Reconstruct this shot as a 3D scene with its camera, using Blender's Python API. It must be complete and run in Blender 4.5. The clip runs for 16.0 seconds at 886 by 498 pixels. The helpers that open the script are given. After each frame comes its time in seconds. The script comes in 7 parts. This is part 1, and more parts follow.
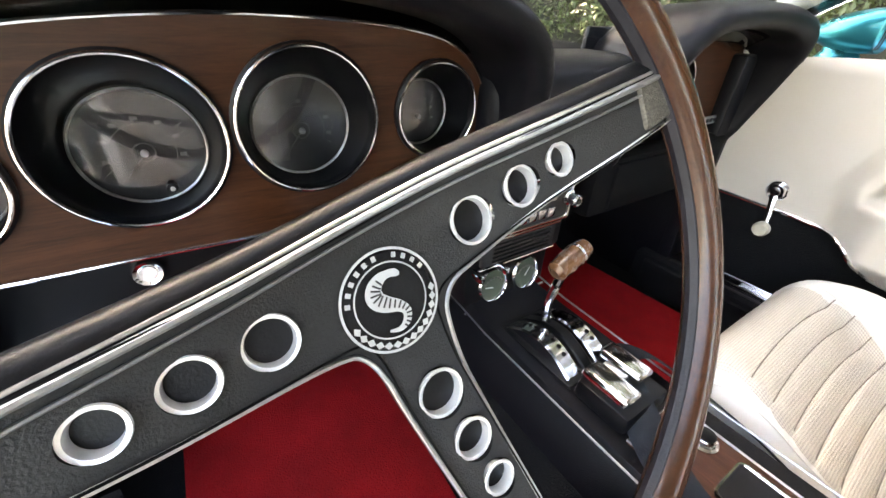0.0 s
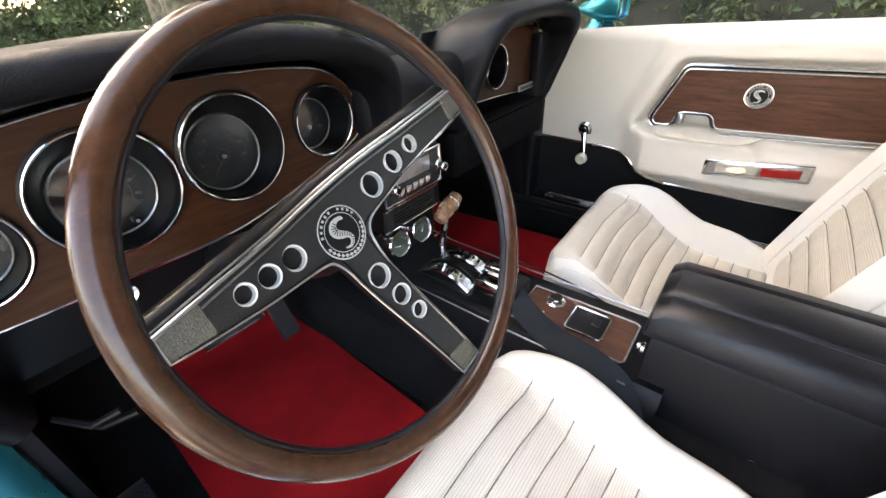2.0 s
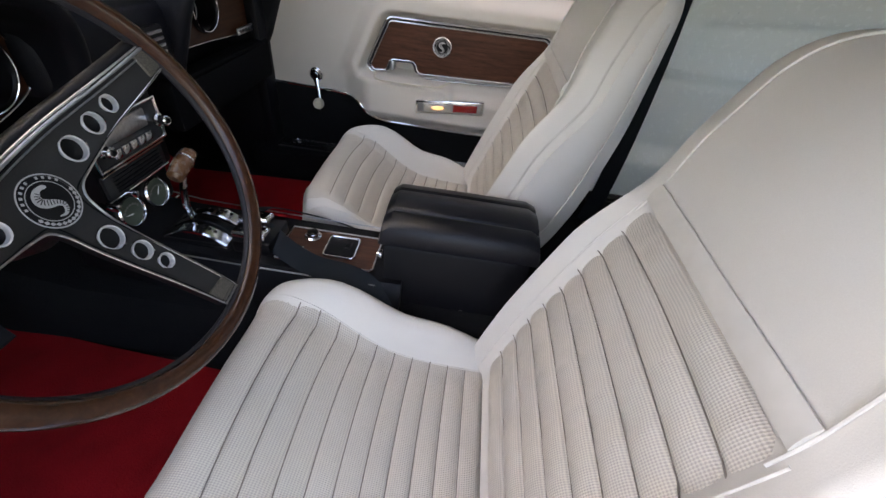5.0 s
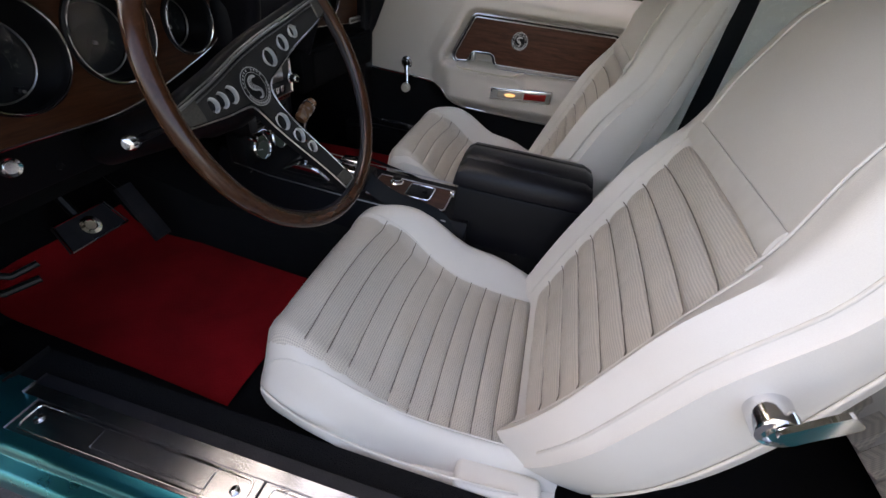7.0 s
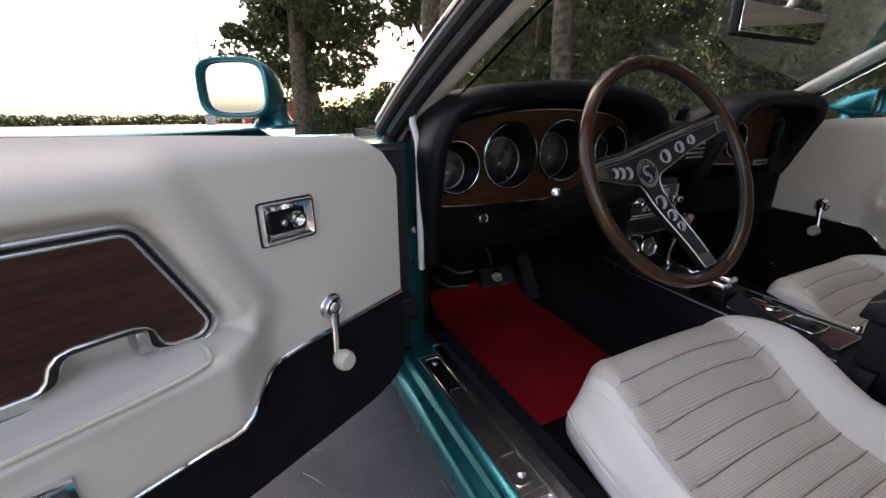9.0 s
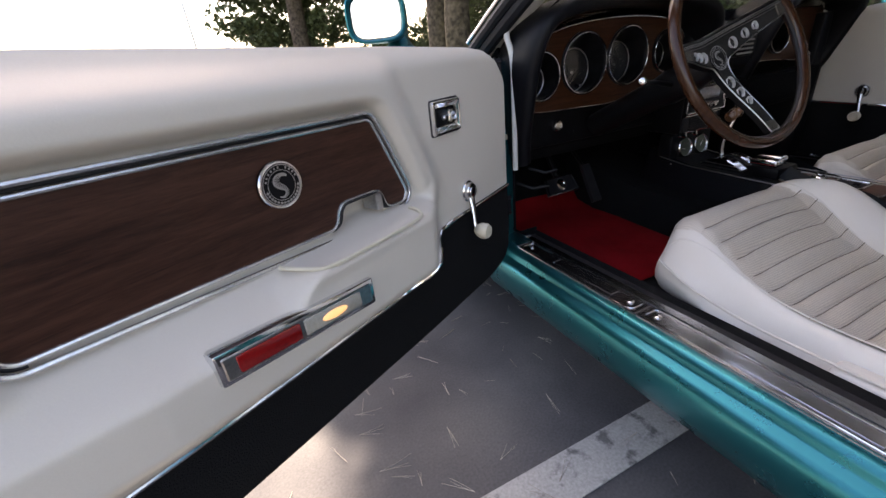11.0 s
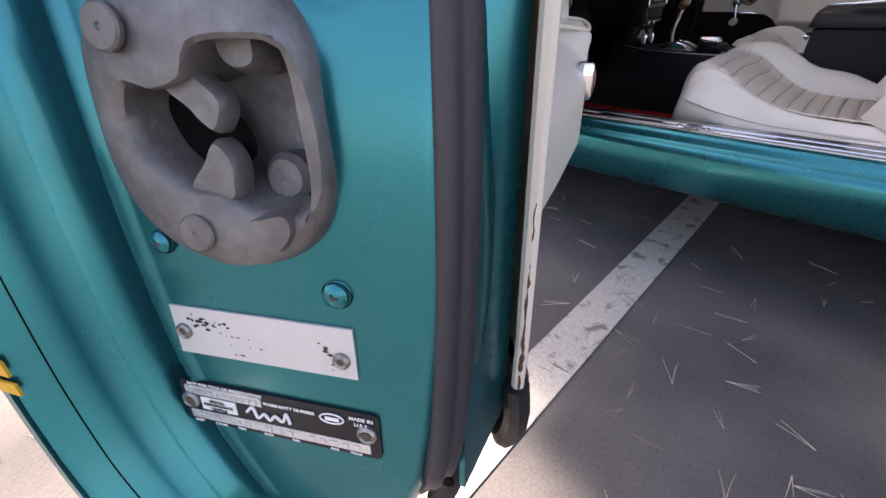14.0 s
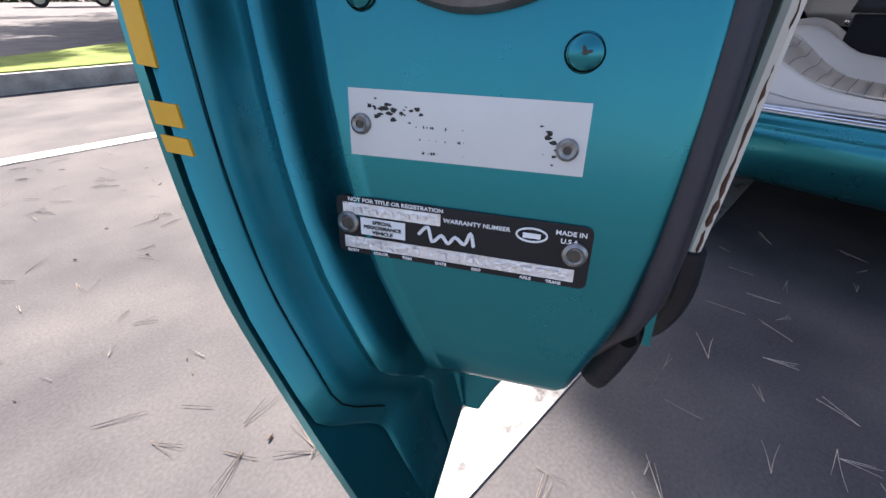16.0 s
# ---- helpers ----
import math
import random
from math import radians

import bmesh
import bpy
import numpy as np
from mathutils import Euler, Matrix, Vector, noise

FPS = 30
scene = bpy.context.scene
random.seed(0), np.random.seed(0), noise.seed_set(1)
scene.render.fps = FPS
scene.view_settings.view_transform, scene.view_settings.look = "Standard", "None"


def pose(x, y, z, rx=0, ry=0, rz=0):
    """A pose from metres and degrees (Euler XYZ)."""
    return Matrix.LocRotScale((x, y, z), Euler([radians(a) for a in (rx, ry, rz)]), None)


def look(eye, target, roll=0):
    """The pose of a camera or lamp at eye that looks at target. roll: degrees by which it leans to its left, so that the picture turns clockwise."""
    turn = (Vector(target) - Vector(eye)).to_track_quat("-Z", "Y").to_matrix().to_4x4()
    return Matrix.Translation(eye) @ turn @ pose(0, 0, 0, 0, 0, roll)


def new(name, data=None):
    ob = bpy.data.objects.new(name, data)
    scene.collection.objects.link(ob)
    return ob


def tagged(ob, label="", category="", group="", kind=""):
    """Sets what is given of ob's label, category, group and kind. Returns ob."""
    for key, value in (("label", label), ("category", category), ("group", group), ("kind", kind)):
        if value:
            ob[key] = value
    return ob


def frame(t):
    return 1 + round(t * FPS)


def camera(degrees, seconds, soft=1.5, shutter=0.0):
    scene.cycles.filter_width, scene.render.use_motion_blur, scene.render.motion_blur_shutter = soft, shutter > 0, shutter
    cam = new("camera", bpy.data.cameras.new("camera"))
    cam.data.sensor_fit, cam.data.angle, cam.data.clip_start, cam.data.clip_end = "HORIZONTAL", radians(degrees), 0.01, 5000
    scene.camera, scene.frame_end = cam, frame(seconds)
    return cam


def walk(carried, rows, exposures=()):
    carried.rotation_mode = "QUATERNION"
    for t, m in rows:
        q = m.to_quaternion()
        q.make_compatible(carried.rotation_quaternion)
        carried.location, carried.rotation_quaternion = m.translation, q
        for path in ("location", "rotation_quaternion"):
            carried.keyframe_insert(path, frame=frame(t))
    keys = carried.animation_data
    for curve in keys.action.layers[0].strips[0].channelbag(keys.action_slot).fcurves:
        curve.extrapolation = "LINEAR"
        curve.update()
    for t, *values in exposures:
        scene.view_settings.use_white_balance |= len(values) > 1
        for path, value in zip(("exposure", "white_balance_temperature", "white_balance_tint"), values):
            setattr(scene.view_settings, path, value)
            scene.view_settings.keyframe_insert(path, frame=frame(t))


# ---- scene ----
cam = camera(95.8, 16.0)
PATH = [
    (0, (-0.412, -0.146, 0.948), (0.594, 1.245, -0.080), 3.5),
    (0.5, (-0.458, -0.198, 0.979), (0.615, 1.159, -0.024), 0.2),
    (1, (-0.488, -0.229, 0.983), (0.627, 1.074, -0.045), -1.6),
    (1.5, (-0.511, -0.260, 0.994), (0.672, 0.965, -0.055), -3.1),
    (2, (-0.539, -0.286, 1.014), (0.773, 0.760, -0.074), -2.9),
    (2.5, (-0.566, -0.320, 1.033), (0.872, 0.487, -0.098), -1.0),
    (3, (-0.586, -0.343, 1.049), (0.936, 0.279, -0.090), -0.1),
    (3.5, (-0.592, -0.361, 1.064), (1.006, 0.140, -0.029), 1.5),
    (4, (-0.593, -0.365, 1.074), (1.064, -0.017, 0.010), 4.0),
    (4.5, (-0.603, -0.363, 1.074), (1.025, -0.200, -0.077), 6.2),
    (5, (-0.621, -0.376, 1.067), (0.929, -0.367, -0.197), 8.3),
    (5.2, (-0.628, -0.384, 1.057), (0.883, -0.429, -0.252), 9.4),
    (7.3, (-0.875, -0.391, 1.014), (0.686, 0.071, -0.148), 8.1),
    (7.5, (-0.897, -0.402, 1.010), (0.604, 0.281, -0.122), 5.9),
    (8, (-0.920, -0.454, 0.980), (0.340, 0.744, -0.009), 1.9),
    (8.5, (-0.950, -0.486, 0.954), (0.042, 1.058, 0.159), 0.4),
    (9, (-0.986, -0.497, 0.933), (-0.161, 1.203, 0.279), -0.1),
    (9.2, (-1.007, -0.505, 0.920), (-0.209, 1.219, 0.294), -0.4),
    (11.3, (-1.337, -0.606, 0.881), (-0.612, 1.034, -0.005), -6.5),
    (11.5, (-1.383, -0.613, 0.882), (-0.642, 1.014, -0.014), -6.3),
    (12, (-1.506, -0.619, 0.888), (-0.749, 0.986, -0.033), -7.6),
    (12.5, (-1.620, -0.568, 0.883), (-0.826, 0.950, -0.149), -8.5),
    (13, (-1.695, -0.517, 0.851), (-0.844, 0.875, -0.306), -7.2),
    (13.5, (-1.781, -0.462, 0.776), (-0.721, 0.806, -0.351), -4.8),
    (14, (-1.841, -0.424, 0.702), (-0.650, 0.786, -0.355), -2.6),
    (14.5, (-1.868, -0.370, 0.642), (-0.581, 0.703, -0.450), 0.1),
    (15, (-1.886, -0.357, 0.625), (-0.555, 0.603, -0.518), 0.1),
    (15.5, (-1.903, -0.359, 0.630), (-0.602, 0.644, -0.512), 0.2),
    (16, (-1.912, -0.377, 0.626), (-0.718, 0.812, -0.452), 0.5),
]
EXPOSURES = [(0, 4.97, 9200, 15), (1.5, 4.77, 9000, 15), (3.5, 3.82, 8300, 16), (5, 3.27, 8000, 17), (7.5, 2.66, 8100, 18), (8.5, 2.62, 8300, 20), (9.2, 2.64, 8300, 21), (11.5, 2.60, 8300, 22), (12.5, 2.42, 8500, 25), (13, 2.37, 8700, 27), (13.6, 2.53, 8500, 27), (14, 2.58, 8200, 25), (15, 2.28, 7900, 23), (16, 1.90, 7000, 20)]
walk(cam, [(t, look(eye, target, roll)) for t, eye, target, roll in PATH], EXPOSURES)

# ---- world, sun ----
SUN_AZ, SUN_EL = radians(14), radians(50)     # azimuth from straight ahead towards the passenger side
world = bpy.data.worlds.new("world")
scene.world = world
world.use_nodes = True
wn = world.node_tree.nodes
sky = wn.new("ShaderNodeTexSky")
sky.sky_type, sky.sun_disc = "NISHITA", False
sky.sun_elevation, sky.sun_rotation = SUN_EL, SUN_AZ
sky.air_density, sky.dust_density = 1.0, 2.5
world.node_tree.links.new(sky.outputs[0], wn["Background"].inputs[0])
wn["Background"].inputs[1].default_value = 0.11
sun_data = bpy.data.lights.new("sun", "SUN")
sun_data.energy, sun_data.angle, sun_data.color = 5.0, radians(0.6), (1.0, 0.95, 0.87)
sun = new("sun", sun_data)
sun_way = Vector((math.sin(SUN_AZ) * math.cos(SUN_EL), math.cos(SUN_AZ) * math.cos(SUN_EL), math.sin(SUN_EL)))
sun.matrix_world = look(sun_way * 30, (0, 0, 0))

# ---- materials ----


def material(name, base, rough=0.5, metal=0.0, grain=None, stain=None, bump=None, coat=0.0, spec=0.5, sheen=0.0):
    """Base colour varied at two scales: grain (scale, other colour, amount) and stain (scale, other colour, amount); bump (kind, scale, depth in metres)."""
    m = bpy.data.materials.new(name)
    m.use_nodes = True
    nt = m.node_tree
    n, ln = nt.nodes, nt.links
    b = n["Principled BSDF"]
    b.inputs["Roughness"].default_value = rough
    b.inputs["Metallic"].default_value = metal
    b.inputs["Coat Weight"].default_value = coat
    b.inputs["Coat Roughness"].default_value = 0.1
    b.inputs["Specular IOR Level"].default_value = spec
    b.inputs["Sheen Weight"].default_value = sheen
    tc = n.new("ShaderNodeTexCoord")
    out = None
    last = n.new("ShaderNodeRGB")
    last.outputs[0].default_value = (*base, 1)
    out = last.outputs[0]
    for k, layer in enumerate((grain, stain)):
        if not layer:
            continue
        scale, other, amount = layer[:3]
        stretch = layer[3] if len(layer) > 3 else (1, 1, 1)
        mp = n.new("ShaderNodeMapping")
        mp.inputs["Scale"].default_value = stretch
        ln.new(tc.outputs["Object"], mp.inputs[0])
        tx = n.new("ShaderNodeTexNoise")
        tx.inputs["Scale"].default_value = scale
        tx.inputs["Detail"].default_value = 6 if k == 0 else 3
        tx.inputs["Roughness"].default_value = 0.6
        ln.new(mp.outputs[0], tx.inputs[0])
        ramp = n.new("ShaderNodeMapRange")
        ramp.inputs[1].default_value, ramp.inputs[2].default_value = (0.35, 0.7)
        ramp.inputs[3].default_value, ramp.inputs[4].default_value = 0.0, amount
        ln.new(tx.outputs[0], ramp.inputs[0])
        mix = n.new("ShaderNodeMix")
        mix.data_type = "RGBA"
        ln.new(ramp.outputs[0], mix.inputs[0])
        ln.new(out, mix.inputs[6])
        mix.inputs[7].default_value = (*other, 1)
        out = mix.outputs[2]
        if k == 0 or not grain:
            rr = n.new("ShaderNodeMapRange")
            rr.inputs[3].default_value, rr.inputs[4].default_value = max(rough - 0.06, 0.02), min(rough + 0.1, 1)
            ln.new(tx.outputs[0], rr.inputs[0])
            ln.new(rr.outputs[0], b.inputs["Roughness"])
    ln.new(out, b.inputs["Base Color"])
    if bump:
        kind, scale, depth = bump
        if kind == "voronoi":
            tx = n.new("ShaderNodeTexVoronoi")
        else:
            tx = n.new("ShaderNodeTexNoise")
            tx.inputs["Detail"].default_value = 4
        tx.inputs["Scale"].default_value = scale
        ln.new(tc.outputs["Object"], tx.inputs["Vector"])
        bp = n.new("ShaderNodeBump")
        bp.inputs["Distance"].default_value = depth
        bp.inputs["Strength"].default_value = 0.8
        ln.new(tx.outputs[0], bp.inputs["Height"])
        ln.new(bp.outputs[0], b.inputs["Normal"])
    return m


CREAM = material("cream_vinyl", (0.72, 0.685, 0.63), 0.42, grain=(900, (0.62, 0.58, 0.53), 0.35), stain=(9, (0.66, 0.61, 0.54), 0.35), bump=("noise", 900, 0.00016))


def knit(name, along):
    """Knitted vinyl: a small diamond mesh across x and along the given direction."""
    m = material(name, (0.66, 0.60, 0.52), 0.6, stain=(7, (0.57, 0.51, 0.43), 0.5))
    n, ln = m.node_tree.nodes, m.node_tree.links
    tc = n["Texture Coordinate"]
    waves = []
    for sg in (-1, 1):
        d = n.new("ShaderNodeVectorMath")
        d.operation = "DOT_PRODUCT"
        d.inputs[1].default_value = (sg * math.pi / 0.0026, along[0] * math.pi / 0.0036, along[1] * math.pi / 0.0036)
        ln.new(tc.outputs["Object"], d.inputs[0])
        w = n.new("ShaderNodeMath")
        w.operation = "SINE"
        ln.new(d.outputs["Value"], w.inputs[0])
        waves.append(w)
    mul = n.new("ShaderNodeMath")
    mul.operation = "MULTIPLY"
    ln.new(waves[0].outputs[0], mul.inputs[0])
    ln.new(waves[1].outputs[0], mul.inputs[1])
    mr = n.new("ShaderNodeMapRange")
    mr.inputs[1].default_value, mr.inputs[2].default_value, mr.inputs[3].default_value, mr.inputs[4].default_value = -0.7, 0.5, 0.74, 1.04
    ln.new(mul.outputs[0], mr.inputs[0])
    mix = n.new("ShaderNodeMix")
    mix.data_type, mix.blend_type = "RGBA", "MULTIPLY"
    mix.inputs[0].default_value = 1.0
    b = n["Principled BSDF"]
    ln.new(b.inputs["Base Color"].links[0].from_socket, mix.inputs[6])
    ln.new(mr.outputs[0], mix.inputs[7])
    ln.new(mix.outputs[2], b.inputs["Base Color"])
    bp = n.new("ShaderNodeBump")
    bp.inputs["Distance"].default_value, bp.inputs["Strength"].default_value = 0.0006, 0.6
    ln.new(mul.outputs[0], bp.inputs["Height"])
    ln.new(bp.outputs[0], b.inputs["Normal"])
    return m


KNIT = knit("knitted_cream_vinyl", (1.0, 0.0))
KNIT_BACK = knit("knitted_cream_vinyl_upright", (-0.345, 0.939))
DOORCREAM = material("door_cream_vinyl", (0.635, 0.58, 0.505), 0.4, grain=(600, (0.56, 0.51, 0.44), 0.3), stain=(5, (0.56, 0.505, 0.435), 0.35), bump=("noise", 500, 0.00012))
PIPING = material("cream_piping", (0.68, 0.64, 0.58), 0.4, stain=(20, (0.5, 0.46, 0.4), 0.4))
SEAM = material("seam_thread", (0.2, 0.17, 0.14), 0.8)
BLACK = material("black_vinyl", (0.0045, 0.0045, 0.0058), 0.42, grain=(400, (0.008, 0.008, 0.01), 0.5), stain=(6, (0.007, 0.007, 0.009), 0.5), bump=("noise", 600, 0.0005), spec=0.16)
LID = material("glossy_black_vinyl", (0.006, 0.006, 0.0085), 0.36, grain=(350, (0.011, 0.011, 0.014), 0.5), stain=(8, (0.01, 0.01, 0.014), 0.5), bump=("noise", 350, 0.0006), spec=0.3)
SATIN = material("satin_black_panel", (0.004, 0.004, 0.005), 0.36, grain=(300, (0.007, 0.007, 0.007), 0.4), bump=("noise", 900, 0.0002), spec=0.18)
# near-black for dark parts, and for painted shade in holes and slots
DEEP = material("black_parts_and_shade", (0.003, 0.003, 0.0035), 0.8, grain=(80, (0.006, 0.006, 0.006), 0.5), spec=0.08)
CARPET = material("black_carpet", (0.007, 0.007, 0.008), 0.95, grain=(500, (0.014, 0.014, 0.015), 0.7), stain=(8, (0.012, 0.012, 0.012), 0.5), bump=("noise", 450, 0.004), spec=0.1)
REDMAT = material("red_carpet", (0.38, 0.011, 0.015), 0.95, grain=(500, (0.22, 0.006, 0.008), 0.6), stain=(7, (0.17, 0.007, 0.008), 0.7), bump=("noise", 420, 0.004), spec=0.1)
CHROME = material("chrome", (0.78, 0.78, 0.79), 0.09, 1.0, grain=(60, (0.6, 0.6, 0.62), 0.4))
WORN = material("worn_bright_metal", (0.62, 0.62, 0.62), 0.3, 1.0, grain=(200, (0.3, 0.3, 0.3), 0.6), stain=(30, (0.35, 0.34, 0.33), 0.5))
BRUSHED = material("scuffed_aluminium", (0.56, 0.57, 0.60), 0.2, 1.0, grain=(120, (0.36, 0.36, 0.38), 0.6, (1, 0.04, 1)), stain=(15, (0.38, 0.38, 0.39), 0.5))
CAST = material("cast_grey_metal", (0.19, 0.185, 0.19), 0.45, 0.4, grain=(150, (0.10, 0.097, 0.10), 0.6), stain=(25, (0.07, 0.06, 0.056), 0.75), bump=("noise", 260, 0.0008))
TEAL = material("teal_metallic_paint", (0.006, 0.178, 0.210), 0.27, 0.85, grain=(20, (0.007, 0.200, 0.230), 0.25), stain=(5, (0.004, 0.145, 0.190), 0.4), coat=0.3, spec=0.2)
SEALRUBBER = material("weathered_grey_black_rubber", (0.026, 0.024, 0.030), 0.5, grain=(200, (0.04, 0.037, 0.043), 0.5), stain=(14, (0.052, 0.048, 0.056), 0.5), bump=("noise", 300, 0.0006), spec=0.35)
RUBBER = material("black_rubber", (0.008, 0.008, 0.010), 0.5, grain=(200, (0.014, 0.013, 0.016), 0.5), stain=(20, (0.022, 0.021, 0.026), 0.5), bump=("noise", 300, 0.0006), spec=0.3)
WHITE = material("white_painted_panel", (0.85, 0.88, 0.82), 0.24, grain=(60, (0.83, 0.86, 0.80), 0.3), stain=(2, (0.82, 0.85, 0.79), 0.3))
HEADLINER = material("cream_headliner", (0.62, 0.59, 0.53), 0.7, grain=(300, (0.54, 0.51, 0.46), 0.4), stain=(3, (0.55, 0.52, 0.47), 0.4), bump=("noise", 500, 0.0004))
WINDLACE = material("white_windlace", (0.66, 0.65, 0.62), 0.5, grain=(200, (0.5, 0.49, 0.46), 0.4))
PLATEW = material("bare_white_plate", (0.58, 0.57, 0.56), 0.35, 0.2, grain=(30, (0.48, 0.47, 0.46), 0.5), stain=(12, (0.48, 0.48, 0.48), 0.5))
PLATEB = material("black_foil_plate", (0.010, 0.0105, 0.013), 0.35, grain=(60, (0.018, 0.018, 0.021), 0.5), spec=0.25)
INK = material("white_print", (0.72, 0.72, 0.72), 0.5)
DARKINK = material("dark_print", (0.02, 0.02, 0.02), 0.6)
FOIL = material("embossed_silver_strip", (0.72, 0.72, 0.74), 0.28, 0.7, grain=(300, (0.5, 0.5, 0.53), 0.6), bump=("noise", 500, 0.001))
YELLOW = material("yellow_tape", (0.62, 0.33, 0.015), 0.55, grain=(60, (0.5, 0.25, 0.01), 0.5))
RUST = material("rusty_metal", (0.115, 0.052, 0.03), 0.85, grain=(120, (0.07, 0.03, 0.015), 0.8), bump=("noise", 200, 0.001))
DIALFACE = material("black_dial_face", (0.012, 0.012, 0.013), 0.35, stain=(30, (0.03, 0.03, 0.03), 0.4))
DIALINK = material("dial_marking", (0.12, 0.12, 0.112), 0.5)
GAUGEFACE = material("green_grey_gauge_face", (0.055, 0.075, 0.055), 0.4, stain=(40, (0.08, 0.1, 0.075), 0.4))
AMBER = material("smoked_amber_plastic", (0.16, 0.075, 0.035), 0.25, stain=(60, (0.09, 0.045, 0.025), 0.6), coat=0.5)
IVORY = material("ivory_plastic", (0.62, 0.57, 0.45), 0.35, stain=(60, (0.5, 0.45, 0.33), 0.4))
REDLENS = material("red_lens", (0.28, 0.008, 0.008), 0.12, grain=(250, (0.16, 0.004, 0.004), 0.6), coat=0.6)
CLEARLENS = material("clear_lamp_lens", (0.4, 0.37, 0.32), 0.15, grain=(200, (0.28, 0.26, 0.21), 0.5), coat=0.5)
BELT = material("dark_belt_webbing", (0.010, 0.014, 0.019), 0.7, grain=(500, (0.018, 0.024, 0.030), 0.6), bump=("noise", 700, 0.0006), spec=0.15)


def wood_material(name, dark, light, rough, along, turn=0.0):
    m = bpy.data.materials.new(name)
    m.use_nodes = True
    n, ln = m.node_tree.nodes, m.node_tree.links
    b = n["Principled BSDF"]
    b.inputs["Roughness"].default_value = rough
    b.inputs["Coat Weight"].default_value = 0.06
    b.inputs["Specular IOR Level"].default_value = 0.2
    b.inputs["Coat Roughness"].default_value = 0.2
    tc = n.new("ShaderNodeTexCoord")
    tn = n.new("ShaderNodeMapping")
    tn.inputs["Rotation"].default_value = (0, 0, turn)
    ln.new(tc.outputs["Object"], tn.inputs[0])
    mp = n.new("ShaderNodeMapping")
    mp.inputs["Scale"].default_value = along
    ln.new(tn.outputs[0], mp.inputs[0])
    a = n.new("ShaderNodeTexNoise")
    a.inputs["Scale"].default_value, a.inputs["Detail"].default_value, a.inputs["Roughness"].default_value = 14, 8, 0.65
    a.inputs["Distortion"].default_value = 0.6
    ln.new(mp.outputs[0], a.inputs["Vector"])
    f = n.new("ShaderNodeTexNoise")
    f.inputs["Scale"].default_value, f.inputs["Detail"].default_value = 90, 3
    ln.new(mp.outputs[0], f.inputs["Vector"])
    add = n.new("ShaderNodeMath")
    add.operation = "MULTIPLY_ADD"
    add.inputs[1].default_value = 0.3
    ln.new(f.outputs[0], add.inputs[0])
    ln.new(a.outputs[0], add.inputs[2])
    ramp = n.new("ShaderNodeValToRGB")
    ramp.color_ramp.elements[0].position, ramp.color_ramp.elements[0].color = 0.42, (*dark, 1)
    ramp.color_ramp.elements[1].position, ramp.color_ramp.elements[1].color = 0.82, (*light, 1)
    ln.new(add.outputs[0], ramp.inputs[0])
    ln.new(ramp.outputs[0], b.inputs["Base Color"])
    bp = n.new("ShaderNodeBump")
    bp.inputs["Distance"].default_value, bp.inputs["Strength"].default_value = 0.0004, 0.5
    ln.new(add.outputs[0], bp.inputs["Height"])
    ln.new(bp.outputs[0], b.inputs["Normal"])
    return m


WOOD_X = wood_material("walnut_veneer_across", (0.018, 0.0053, 0.0023), (0.055, 0.0185, 0.0074), 0.38, (0.8, 9, 9))
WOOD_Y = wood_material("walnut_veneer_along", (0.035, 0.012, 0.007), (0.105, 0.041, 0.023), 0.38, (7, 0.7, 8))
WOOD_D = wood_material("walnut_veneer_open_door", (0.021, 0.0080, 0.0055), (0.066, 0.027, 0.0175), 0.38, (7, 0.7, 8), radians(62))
RIMWOOD = wood_material("varnished_wheel_rim", (0.027, 0.0095, 0.0044), (0.050, 0.0185, 0.0082), 0.22, (5, 5, 5))
RIMWOOD.node_tree.nodes["Principled BSDF"].inputs["Coat Weight"].default_value = 0.4

GLASS = bpy.data.materials.new("clear_glass")
GLASS.use_nodes = True
_g = GLASS.node_tree.nodes["Principled BSDF"]
_g.inputs["Base Color"].default_value = (0.93, 0.97, 0.95, 1)
_g.inputs["Roughness"].default_value = 0.0
_g.inputs["Transmission Weight"].default_value = 1.0
_g.inputs["IOR"].default_value = 1.45
MIRROR = bpy.data.materials.new("mirror_glass")
MIRROR.use_nodes = True
_g = MIRROR.node_tree.nodes["Principled BSDF"]
_g.inputs["Base Color"].default_value, _g.inputs["Metallic"].default_value, _g.inputs["Roughness"].default_value = (0.85, 0.87, 0.87, 1), 1.0, 0.02
GLOW = bpy.data.materials.new("lit_courtesy_bulb")
GLOW.use_nodes = True
_g = GLOW.node_tree.nodes["Principled BSDF"]
_g.inputs["Emission Color"].default_value, _g.inputs["Emission Strength"].default_value = (1.0, 0.50, 0.18, 1), 0.2
_g.inputs["Base Color"].default_value = (0.5, 0.4, 0.27, 1)


